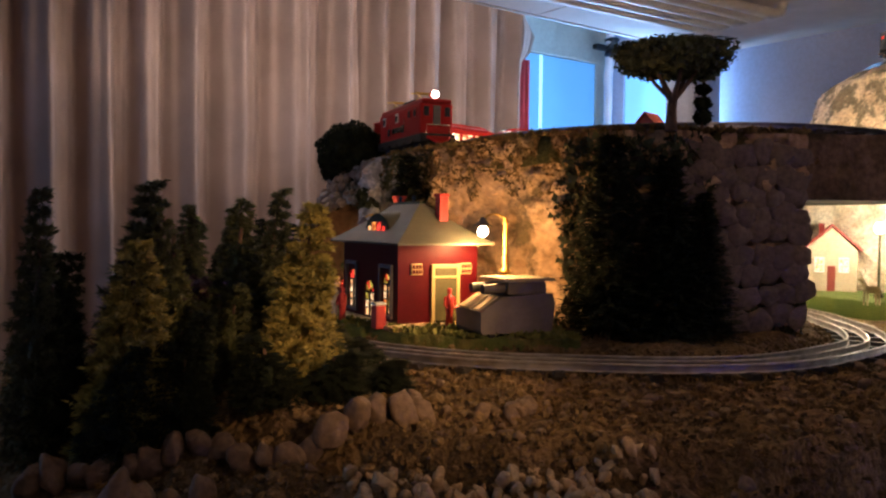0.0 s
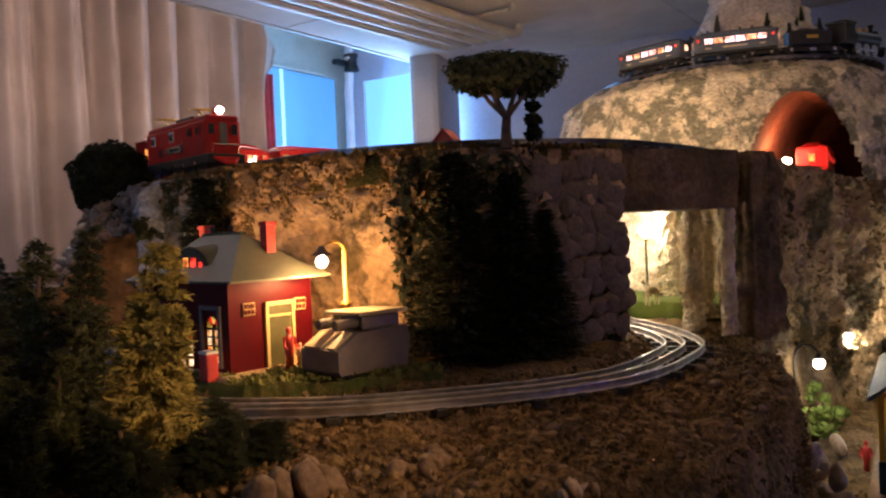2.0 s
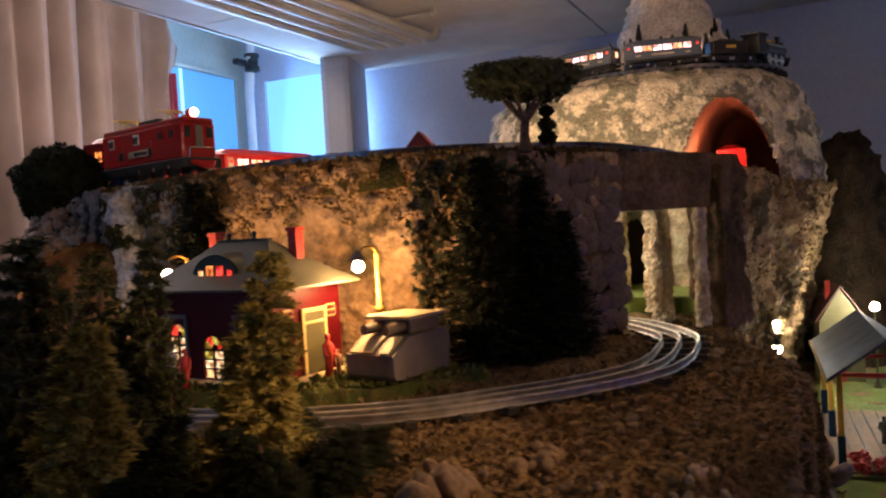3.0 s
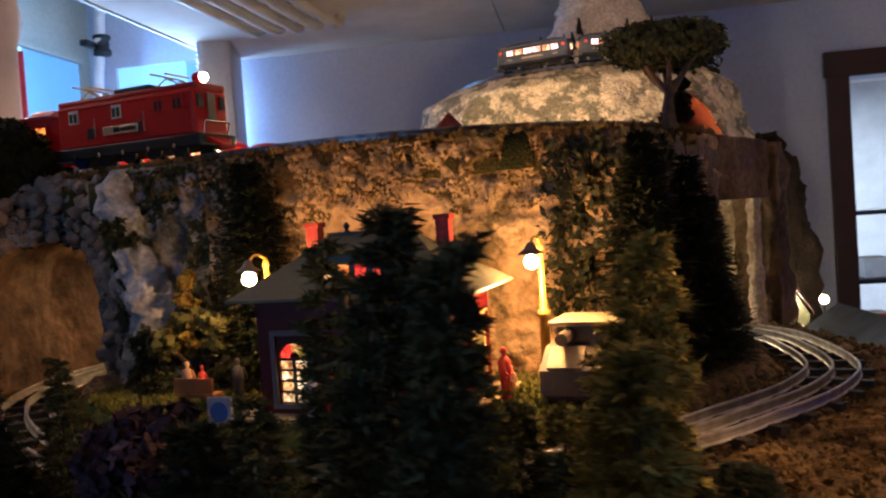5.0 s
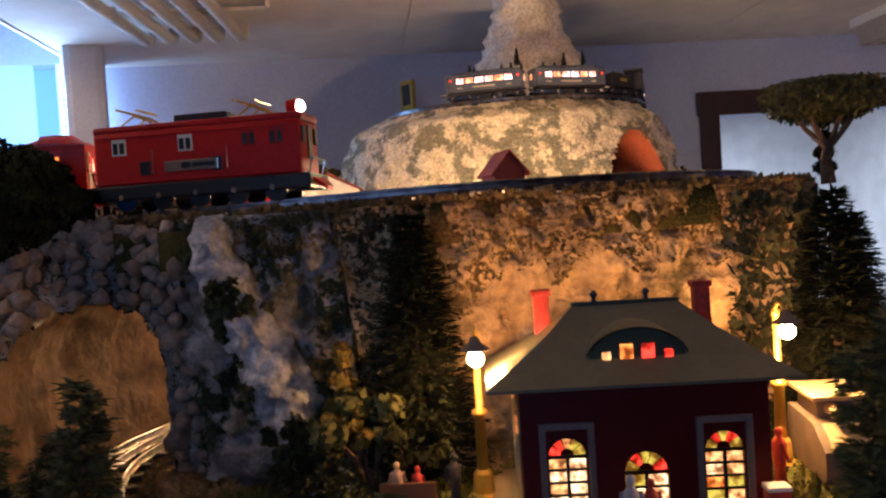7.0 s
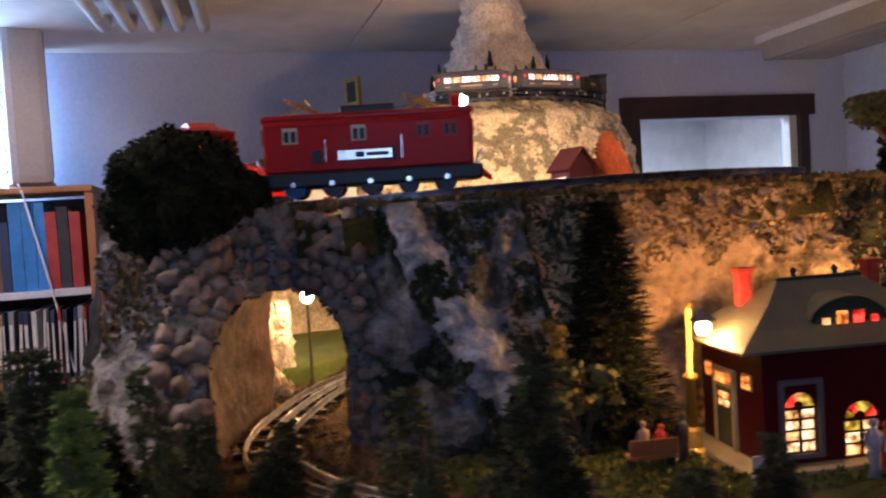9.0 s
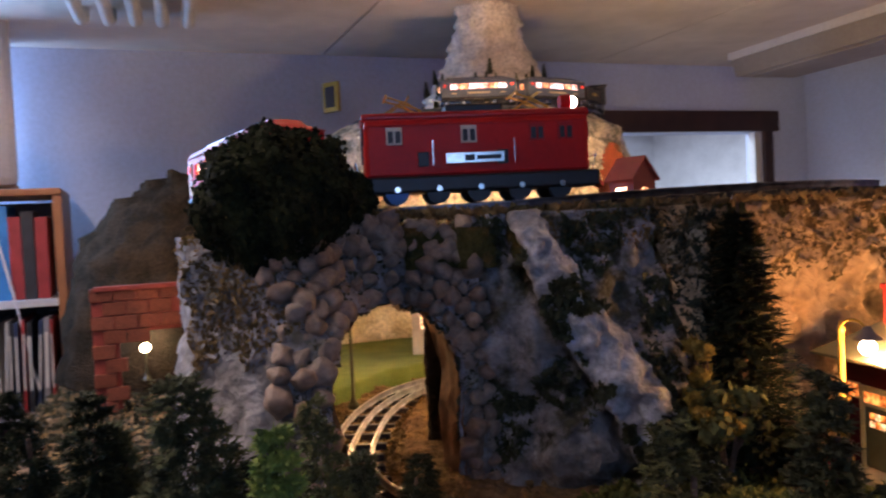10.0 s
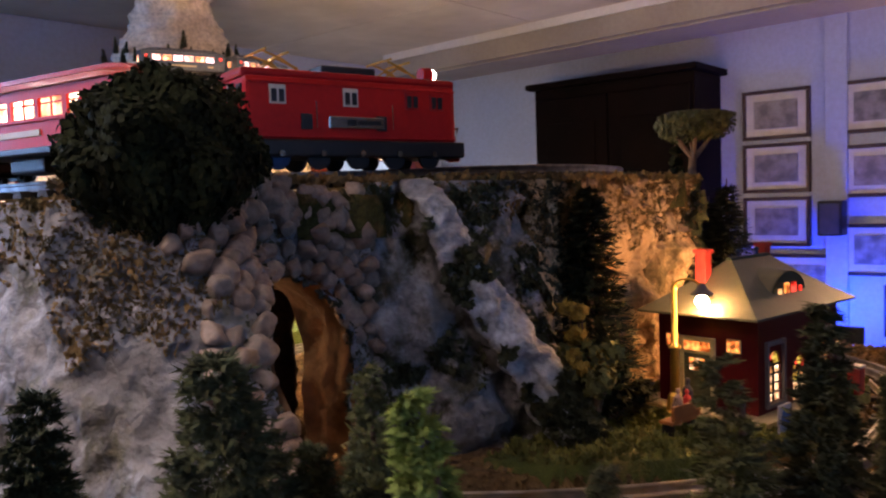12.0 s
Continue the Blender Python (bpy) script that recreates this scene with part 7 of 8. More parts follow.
def on_top(ob, deg, k=1.0):
    a = math.radians(deg)
    x, y = MC.x + 0.375 * math.cos(a), MC.y + 0.425 * math.sin(a)
    ob.matrix_basis = pose(x, y, 1.975 + 0.0158, 0, 0, math.degrees(math.atan2(0.425 * math.cos(a), -0.375 * math.sin(a)))) @ Matrix.Scale(k, 4)


on_top(grey, 160)
on_top(copy_thing(grey, Matrix.Identity(4)), 194)


def steam_loco():
    t = thing("black_steam_locomotive", 0, 0, 0, label="black toy steam locomotive with a small lit headlamp", category="toy locomotive")
    part("boiler", lathe(bmesh.new(), [(0.004, 0.085), (0.017, 0.083), (0.019, 0.075), (0.019, -0.02), (0.021, -0.03), (0.021, -0.045)], 18, (0, 0, 0.045), "x"), M["dark"], t, smooth=True)
    part("cab", boxes(((-0.066, 0, 0.048), (0.042, 0.046, 0.046)), bevel=0.003), M["dark"], t)
    part("cab_roof", boxes(((-0.068, 0, 0.074), (0.054, 0.052, 0.006)), bevel=0.002), M["dark"], t)
    part("chimney", lathe(bmesh.new(), [(0.006, 0), (0.005, 0.012), (0.008, 0.020), (0.007, 0.022)], 12, (0.062, 0, 0.062)), M["dark"], t)
    for x in (0.01, 0.034):
        part("dome", lathe(bmesh.new(), [(0.007, 0), (0.006, 0.008), (0.002, 0.012)], 12, (x, 0, 0.061)), M["brass"], t)
    part("footplate", boxes(((0, 0, 0.024), (0.185, 0.044, 0.005)), bevel=0.001), M["dark"], t)
    part("pilot", prism(bmesh.new(), [(0.09, -0.02, 0.02), (0.09, 0.02, 0.02), (0.112, 0.005, 0.008), (0.112, -0.005, 0.008)], (0, 0, 0.004)), M["dark"], t)
    hl = part("headlamp", lathe(bmesh.new(), [(0.005, 0), (0.006, 0.008)], 12, (0.078, 0, 0.066), "x"), M["dark"], t)
    part("lens", ball(bmesh.new(), (0.088, 0, 0.066), 0.0035, 2), M["headlight"], hl)
    for s in (-1, 1):
        for x in (-0.035, 0.0, 0.035):
            w = part("driving_wheel", lathe(bmesh.new(), [(0.003, -0.001), (0.0135, -0.001), (0.0135, 0.003), (0.003, 0.002)], 18, (x, s * 0.020, 0.0135), "y"), M["dark"], t)
            part("rim", lathe(bmesh.new(), [(0.0128, 0), (0.0142, 0), (0.0142, 0.0016), (0.0128, 0.0016)], 18, (x, s * 0.0235, 0.0135), "y"), M["nickel"], w)
        part("side_rod", boxes(((0, s * 0.026, 0.0115), (0.085, 0.002, 0.004)), bevel=0.0006), M["nickel"], t)
        part("handrail", tube(bmesh.new(), [(-0.04, s * 0.021, 0.052), (0.075, s * 0.021, 0.052)], 0.0008, 5), M["nickel"], t)
    return t


sl = steam_loco()
on_top(sl, 249, 1.2)
t = thing("black_tender", 0, 0, 0, label="black coal tender of the toy steam locomotive", category="toy train car")
part("tank", boxes(((0, 0, 0.040), (0.105, 0.044, 0.036)), bevel=0.003), M["dark"], t)
part("coal", ball(bmesh.new(), (0, 0, 0.056), 0.03, 3, (1.3, 0.6, 0.35), 0.5, 5), M["fig_dark"], t)
for s in (-1, 1):
    part("plate", boxes(((0, s * 0.0228, 0.042), (0.03, 0.001, 0.008))), M["brass"], t, "brass plate with worn lettering")
for e in (-1, 1):
    wheel_truck(t, e * 0.03, 0, 0.008, 0.020, M["dark"])
on_top(t, 222, 1.15)

# ---- stones ----
rng = random.Random(31)
stone_meshes = []
for k in range(7):
    bm = ball(bmesh.new(), (k * 0.7, 0, 0), 1.05, 3, (1.15, 0.92, 1.0), 0.34, 1.5)
    for v in bm.verts:
        v.co.x -= k * 0.7
    # knock flat facets into the stone
    for _ in range(6):
        d = Vector((rng.gauss(0, 1), rng.gauss(0, 1), rng.gauss(0, 1))).normalized()
        cut = rng.uniform(0.68, 0.86)
        for v in bm.verts:
            over = v.co.dot(d) - cut
            if over > 0:
                v.co -= d * over * 0.9
    mesh = bpy.data.meshes.new("stone")
    for f in bm.faces:
        f.smooth = True
    bm.to_mesh(mesh)
    bm.free()
    mesh.materials.append(M["stone"])
    stone_meshes.append(mesh)

pebble_meshes = []
for mesh in stone_meshes:
    mesh = mesh.copy()
    mesh.materials.clear()
    mesh.materials.append(M["pebble"])
    pebble_meshes.append(mesh)


quartz_meshes = []
for mesh in stone_meshes:
    mesh = mesh.copy()
    mesh.materials.clear()
    mesh.materials.append(M["quartz"])
    quartz_meshes.append(mesh)


def lay_stone(p, size, parent, name="stone", flat=(1, 1, 1)):
    ob = new(name, rng.choice(quartz_meshes if name == "shiny_stone" else pebble_meshes if name in ("pebble", "retaining_stone") else stone_meshes))
    ob.parent = parent
    if name == "stone":
        size *= rng.uniform(0.8, 1.25)
        flat = (rng.uniform(0.85, 1.15), rng.uniform(0.85, 1.15), rng.uniform(0.8, 1.15))
    ob.matrix_basis = pose(p[0], p[1], p[2], rng.uniform(-50, 50), rng.uniform(-50, 50), rng.uniform(0, 360)) @ Matrix.Diagonal((size * flat[0], size * flat[1], size * flat[2], 1))
    return ob


# round stones set about the arch
for ring in range(5):
    n = 17 + 3 * ring
    for k in range(n):
        a = math.pi * (k + 0.5 * (ring % 2) + rng.uniform(-0.2, 0.2)) / n
        grow = 0.008 + 0.0205 * ring
        u = math.copysign(abs(math.cos(a)) ** 0.8, math.cos(a))
        y, z = ARC_Y - (ARC_W + grow) * u, ARC_SPRING + 0.02 + (ARC_TOP - ARC_SPRING - 0.02 + grow) * max(0.0, math.sin(a)) ** 0.8
        if z > 1.650 or y < 1.645 or (ring > 2 and abs(u) > 0.8):
            continue
        lay_stone(face_spot(y, z, rng.uniform(0.002, 0.014)), 0.0108 * rng.uniform(0.8, 1.25), ARCHF)
for k in range(34):
    lay_stone(face_spot(rng.uniform(1.655, 1.86), rng.uniform(1.605, 1.652), rng.uniform(0.004, 0.014)), 0.0108 * rng.uniform(0.8, 1.25), ARCHF)
for side in (1, -1):
    for k in range(8):
        for ring in range(2 if side > 0 else 3 if k < 3 else 0):
            y, z = ARC_Y - side * (ARC_W + 0.010 + 0.0205 * ring + rng.uniform(-0.006, 0.006)), 1.43 - 0.020 * k
            lay_stone(face_spot(y, z, rng.uniform(0.002, 0.014)), 0.0108 * rng.uniform(0.75, 1.3), ARCHF)
# fitted blocks of the stone wall beside the bridge and over its opening
def lay_block(p, along_angle, w, h, thick, parent):
    ob = new("wall_stone", rng.choice(block_meshes))
    ob.parent = parent
    ob.matrix_basis = pose(p[0], p[1], p[2], rng.uniform(-4, 4), 0, along_angle) @ Matrix.Rotation(math.radians(rng.uniform(-25, 25)), 4, "Y") @ Matrix.Diagonal((w, thick, h, 1))


block_meshes = []
for mesh in stone_meshes:
    mesh = mesh.copy()
    mesh.materials.clear()
    mesh.materials.append(M["block"])
    block_meshes.append(mesh)
for line, z0, rows in (([(1.02, 0.866, 0), (1.10, 0.797, 0), (1.26, 0.712, 0)], 1.355, 9),):
    pts = curve_points(line, 0.004)
    for j in range(rows):
        i = rng.randrange(0, 5)
        while i < len(pts) - 2:
            w = rng.uniform(0.015, 0.024)
            i2 = min(i + int(2 * w / 0.0042), len(pts) - 1)
            m = pts[(i + i2) // 2]
            d = (pts[i2] - pts[i]).normalized()
            q = m + Vector((d.y, -d.x, 0)) * 0.008
            lay_block((q.x, q.y, z0 + 0.0325 * j + rng.uniform(-0.008, 0.008)), math.degrees(math.atan2(d.y, d.x)), w * 1.12, rng.uniform(0.0175, 0.023), rng.uniform(0.006, 0.010), CLIFF)
            i = i2
# retaining row in front of the fir wood
for p in (curve_points([(0.15, 0.90, 0), (0.20, 0.868, 0), (0.26, 0.845, 0), (0.32, 0.800, 0), (0.365, 0.755, 0), (0.43, 0.725, 0), (0.50, 0.705, 0)], 0.0235)
          + curve_points([(0.13, 0.80, 0), (0.17, 0.775, 0), (0.22, 0.757, 0), (0.27, 0.752, 0)], 0.025)):
    lay_stone((p.x + rng.uniform(-0.004, 0.004), p.y + rng.uniform(-0.004, 0.004), ground_height(p.x, p.y) + 0.012), 0.0155 * rng.uniform(0.85, 1.2), ground, "retaining_stone", (0.85, 0.85, 1.35))
# shiny upright stones along the front edge
for row in range(6):
    for p in curve_points([(0.395, 0.675, 0), (0.425, 0.645, 0), (0.475, 0.612, 0), (0.545, 0.568, 0), (0.63, 0.515, 0)], 0.0095):
        x, y = p.x - 0.012 - 0.010 * row + rng.gauss(0, 0.004), p.y - 0.014 - 0.013 * row + rng.gauss(0, 0.004)
        if inside(x, y, TABLE):
            lay_stone((x, y, ground_height(x, y) + 0.004), 0.0060 * rng.uniform(0.6, 1.5), ground, "shiny_stone", (0.75, 0.75, 1.5))
# boulders and pebbles on the slope
for cx, cy, sx, sy, count, size in ((0.58, 0.665, 0.030, 0.022, 10, 0.0075), (0.587, 0.648, 0.008, 0.008, 5, 0.012), (0.50, 0.70, 0.08, 0.03, 14, 0.005), (0.66, 0.56, 0.12, 0.10, 40, 0.004), (0.75, 0.62, 0.12, 0.05, 30, 0.004),
                                    (1.05, 0.52, 0.15, 0.04, 30, 0.006), (0.52, 1.30, 0.05, 0.25, 30, 0.007), (0.80, 1.80, 0.15, 0.06, 30, 0.007)):
    for _ in range(count):
        x, y = rng.gauss(cx, sx), rng.gauss(cy, sy)
        if inside(x, y, TABLE):
            s = size * rng.uniform(0.6, 1.5)
            lay_stone((x, y, ground_height(x, y) + 0.25 * s), s, ground, "pebble", (1, 1, 0.8))

# ---- moss, scrub and grass ----
M["clod"] = mat("earth_clod", (0.27, 0.18, 0.075), (0.14, 0.095, 0.04), 0.9, scale=40, fine=260, bump=0.8, depth=0.003)
M["moss_brown"] = mat("dry_moss", (0.24, 0.16, 0.065), (0.12, 0.085, 0.034), 1.0, scale=24, fine=200, bump=0.5, c3=(0.14, 0.115, 0.045))
M["scrub"] = mat("dark_scrub", (0.075, 0.072, 0.034), (0.035, 0.038, 0.02), 0.75, scale=24, fine=200, bump=0.5)
M["dry"] = mat("dry_grass", (0.25, 0.165, 0.062), (0.13, 0.09, 0.036), 1.0, scale=26, fine=200, bump=0.4)
def patchy(p, cut, f=11.0, seed=0.0):
    return noise.fractal((p.x * f, p.y * f, p.z * f + seed), 1.0, 2.0, 3) > cut


spots = scatter(CLIFF, 190000, lambda p, q: 0.86 < p.y < 1.50 and p.z > 1.552 + 0.08 * noise.noise((p.y * 11, 1, 2)) and (p.z > 1.59 or patchy(p, -0.25, 16)), 1)
clumps("cliff_moss", spots, 0.0052, M["moss_brown"], "dry brown moss hanging over the cliff edge", 2, 5, hang=0.5)
M["scrub_green"] = mat("green_scrub", (0.065, 0.078, 0.034), (0.032, 0.042, 0.02), 0.8, scale=24, fine=200, bump=0.5)
spots = scatter(FALLROCK, 46000, lambda p, q: patchy(p, 0.02, 9, 8) and not (abs(p.y - 1.60 + 0.35 * (1.64 - p.z)) < 0.03 and patchy(p, -0.3, 20, 3)), 33)
clumps("hanging_scrub", spots, 0.0085, M["scrub_green"], "hanging dark green scrub beside the waterfall", 34, 5, category="scrub", hang=0.8)
spots = scatter(FALLROCK, 26000, lambda p, q: p.z > 1.60 + 0.03 * noise.noise(p * 20) and p.y < 1.60, 35)
clumps("fall_edge_moss", spots, 0.0060, M["moss_brown"], "dry brown moss along the edge above the waterfall", 36, 5, hang=0.5)
spots = scatter(CLIFF, 40000, lambda p, q: p.y > 1.33 + 0.3 * (1.65 - p.z) * 0.3 and patchy(p, -0.3, 9, 4), 3)
clumps("cliff_scrub", spots, 0.0085, M["scrub"], "dark scrub growing on the cliff beside the station", 4, 5, category="scrub", hang=0.4)
spots = scatter(ARCHF, 60000, lambda p, q: p.y > 1.87 and p.z > 1.50 + 0.06 * noise.noise(p * 14) and patchy(p, -0.6, 13, 6), 61)
clumps("rock_moss", spots, 0.006, M["moss_brown"], "tan brown moss on the rock beside the arch", 62, 5)
spots = scatter(SIDEB, 120000, lambda p, q: p.x < 1.7 and p.z > 1.555 + 0.07 * noise.noise(p * 9), 63)
clumps("bank_moss", spots, 0.005, M["moss_brown"], "brown moss on the rock bank beside the arch", 64, 5)
spots = scatter(FALL, 5000, lambda p, q: patchy(p, 0.42 - 0.5 * ease((1.50 - p.z) / 0.14), 16, 2), 51)
clumps("fall_scrub", spots, 0.007, M["scrub_green"], "dark scrub overgrowing the waterfall", 52, 5, category="scrub", hang=0.4)
spots = scatter(ARCHF, 22000, lambda p, q: p.y < 1.90 and p.z > 1.38 and (patchy(p, -0.35, 16, 9)) and not in_arch(p), 5)
clumps("arch_moss", spots, 0.006, M["scrub"], "dark moss on the rock arch", 6, 5)
spots = scatter(CLIFF, 24000, lambda p, q: (p.y < 0.97 and p.x < 1.10 and p.z < 1.635) or (p.y < 0.97 and p.z < 1.43 + 0.05 * noise.noise((p.x * 20, p.z * 20, 3))), 7)
clumps("corner_scrub", spots, 0.013, M["scrub_green"], "dark scrub at the cliff corner", 8, 5, category="scrub")
spots = scatter(BANK, 30000, lambda p, q: patchy(p, -0.12, 9, 3), 9)
clumps("bank_scrub", spots, 0.0085, M["moss_brown"], "dry brown scrub on the rock bank", 10, 5, category="scrub")
edge = [(p + Vector((rng.uniform(-0.012, 0.02), rng.uniform(-0.01, 0.01), 0.0)), Vector((0, 0, 1))) for p in curve_points(L(CL_TOP + AF_TOP, DECK - 0.004), 0.0022)]
clumps("edge_moss", edge, 0.0085, M["moss_brown"], "dry moss along the upper track's edge", 11, 7)
spots = scatter(ground, 150000, lambda p, q: 0.2 < p.x < 1.6 and 0.36 < p.y < 2.2 and p.z < GROUND - 0.008 and patchy(p, -0.75, 12, 5), 12)
clumps("slope_grass", spots, 0.0045, M["dry"], "dry brown grass on the slopes", 13, 4, category="grass", spread=0.7)

# small clods of earth that make the slopes lumpy
clod = bmesh.new()
bmesh.ops.create_icosphere(clod, subdivisions=1, radius=1.0)
cv, cf = [v.co.copy() for v in clod.verts], [tuple(v.index for v in f.verts) for f in clod.faces]
clod.free()
verts, faces = [], []
for p, q in scatter(ground, 15000, lambda p, q: 0.2 < p.x < 1.55 and 0.36 < p.y < 2.2 and p.z < GROUND - 0.006 and q.z > 0.2 and patchy(p, -0.35, 9, 7), 71):
    k, s = len(verts), rng.uniform(0.0035, 0.0085)
    for v in cv:
        verts.append(p + Vector((v.x, v.y, 0.7 * v.z)) * s * (1 + 0.45 * noise.noise(v * 1.4 + p * 90)))
    faces += [tuple(i + k for i in f) for f in cf]
mesh = bpy.data.meshes.new("earth_clods")
mesh.from_pydata(verts, [], faces)
mesh.materials.append(M["clod"])
tagged(new("earth_clods", mesh), "small brown clods of earth on the slopes", "earth", "", "stuff")

GREEN = [(0.672, 1.00), (0.662, 1.15), (0.662, 1.30), (0.705, 1.43), (0.78, 1.52), (0.86, 1.59), (0.93, 1.60), (0.92, 1.45), (0.93, 1.0), (0.85, 0.81), (0.74, 0.90)]
lawn = field("station_lawn", list(np.arange(0.60, 0.96, 0.01)), list(np.arange(0.78, 1.62, 0.01)), lambda x, y: GROUND + 0.003 + 0.004 * noise.fractal((x * 25, y * 25, 3), 1, 2, 3), M["grass"],
             lambda x, y: inside(x, y, GREEN), None, "green and straw coloured grass mat round the station", "structure", "lawn", skirt=0.04)
spots = scatter(lawn, 5200, lambda p, q: q.z > 0.5 and not (0.70 < p.x < 0.88 and 1.03 < p.y < 1.32), 14)
clumps("lawn_grass", spots, 0.0065, M["lawn_blades"], "short green grass round the station", 15, 4, category="grass", spread=0.5)
# scrub added to darken ground that blue light turns too pale
spots = scatter(ground, 60000, lambda p, q: 1.0 < p.x < 2.9 and p.y > 2.02 and patchy(p, -0.8, 9, 8), 71)
clumps("bank_foot_scrub", spots, 0.009, M["scrub"], "dark low scrub added to darken the ground below the side bank", 72, 5, category="scrub")
CAVE = [(1.80, 0.62), (1.85, 0.95), (1.86, 1.35), (1.78, 1.58), (1.62, 1.74), (1.50, 1.90), (1.80, 1.90), (2.25, 1.86), (2.25, 0.55)]
field("cavern_lawn", list(np.arange(1.46, 2.28, 0.02)), list(np.arange(0.52, 2.08, 0.02)), lambda x, y: GROUND + 0.004 + 0.003 * noise.noise((x * 20, y * 20, 3)), M["lawn"], lambda x, y: inside(x, y, CAVE), None,
      "bright green lawn behind the rock arch", "structure", "lawn", skirt=0.04)

# ---- lamps, houses and figures of the village ----
def post_lamp(x, y, z, h, power, label, color=BULB):
    t = thing("toy_post_lamp", x, y, z, label=label, category="street lamp", group="toy post lamps")
    part("foot", lathe(bmesh.new(), [(0.011, 0), (0.011, 0.006), (0.007, 0.012), (0.005, 0.02)], 10), M["door_green"], t)
    part("post", tube(bmesh.new(), [(0, 0, 0.01), (0, 0, h - 0.012)], [0.0035, 0.0026], 8), M["door_green"], t)
    part("globe", ball(bmesh.new(), (0, 0, h), 0.0130, 3), M["globe"], t, "glowing round globe", True)
    lamp("globe_light", "POINT", pose(x - 0.002, y, z + h + 0.0195), power, color, 0.012)


post_lamp(1.625, 1.674, GROUND - 0.028, 0.184, 4.8, "green toy post lamp with a glowing globe by the track", (1.0, 0.56, 0.22))
post_lamp(1.98, 0.925, GROUND + 0.004, 0.165, 4.5, "green toy post lamp with a glowing globe in the cavern")
# hidden lamp added to light the rock columns from the left
post_lamp(1.60, 0.985, GROUND - 0.006, 0.16, 2.2, "hidden toy post lamp added behind the stone wall to light the columns")
post_lamp(1.95, 1.85, GROUND + 0.004, 0.06, 0.5, "low green toy lamp with a glowing globe on the lawn", (1.0, 0.6, 0.25))
post_lamp(1.95, 1.35, GROUND + 0.004, 0.15, 1.8, "green toy post lamp with a glowing globe beside the lawn")


def gooseneck_lamp(x, y, z, h, power, label):
    t = thing("toy_gooseneck_lamp", x, y, z, label=label, category="street lamp", group="toy gooseneck lamps")
    part("foot", lathe(bmesh.new(), [(0.011, 0), (0.011, 0.006), (0.007, 0.012), (0.004, 0.02)], 10, (0, 0.046, 0)), M["dark"], t)
    arm = [(0, 0.046, 0.01), (0, 0.046, h), (0, 0.042, h + 0.022), (0, 0.028, h + 0.034), (0, 0.012, h + 0.032), (0, 0.001, h + 0.020), (0, 0, h + 0.008)]
    part("post", tube(bmesh.new(), arm, 0.0026, 8), M["dark"], t, "black bent post")
    part("cap", lathe(bmesh.new(), [(0.004, 0.018), (0.005, 0.012), (0.011, 0.006)], 14, (0, 0, h)), M["dark"], t)
    part("bulb", ball(bmesh.new(), (0, 0, h - 0.003), 0.0105, 3), M["globe"], t, "glowing bulb", True)
    lamp("bulb_light", "POINT", pose(x, y, z + h - 0.018), power, BULB, 0.010)


gooseneck_lamp(1.665, 0.472, 1.00, 0.237, 0.9, "black gooseneck toy lamp with a glowing bulb behind the brink")
gooseneck_lamp(2.25, 0.492, 1.00, 0.213, 5.0, "black gooseneck toy lamp with a glowing bulb below the bank")
post_lamp(2.42, 0.235, 1.00, 0.235, 3.6, "tall toy post lamp with a very bright globe")


def lamp_rock(x, y, z, r, seed):
    bm = bmesh.new()
    bmesh.ops.create_icosphere(bm, subdivisions=3, radius=r)
    for v in bm.verts:
        v.co = v.co * (1 + 0.30 * noise.noise(v.co / r * 1.1 + Vector((seed, 0, 0)))) + v.co.normalized() * rocky(v.co + Vector((seed, 0, 0)), r * 0.25, 40)
        v.co.z *= 1.25
    ob = part("rock", bm, M["rock_pale"], None, "pale rough rock piled beside the lamp post", False, "rock", "", "pale rocks by the lamp")
    ob.location = (x, y, z)


for k, (x, y, z, r) in enumerate(((1.60, 1.750, 1.305, 0.034), (1.655, 1.735, 1.300, 0.030), (1.56, 1.770, 1.340, 0.030), (1.61, 1.765, 1.375, 0.028), (1.66, 1.750, 1.360, 0.026), (1.60, 1.770, 1.425, 0.025), (1.62, 1.765, 1.470, 0.022))):
    lamp_rock(x, y, z, r, k * 3.7)


# unseen spotlight added behind the cliff edge as warm fill
def hidden_fill_spot(x, y, rz, power):
    t = thing("small_spotlight", x, y, DECK, rz, "small hidden black spotlight added to light the mountain and ceiling", "spotlight", "ground spotlights")
    part("stand", boxes(((0, 0, 0.004), (0.02, 0.02, 0.008)), bevel=0.002), M["dark"], t)
    part("can", lathe(bmesh.new(), [(0.008, 0), (0.009, 0.014), (0.010, 0.016)], 12, (0, 0, 0.016), "x"), M["dark"], t)
    part("lens", ball(bmesh.new(), (0.016, 0, 0.016), 0.006, 2), M["globe"], t)
    lamp("spot_light", "POINT", pose(x + 0.035, y, DECK + 0.030), power, (1.0, 0.64, 0.32), 0.01)


# two of them, to brighten the mountain and the ceiling
hidden_fill_spot(1.72, 1.25, 0, 10.0)
hidden_fill_spot(1.70, 0.95, 0, 7.0)


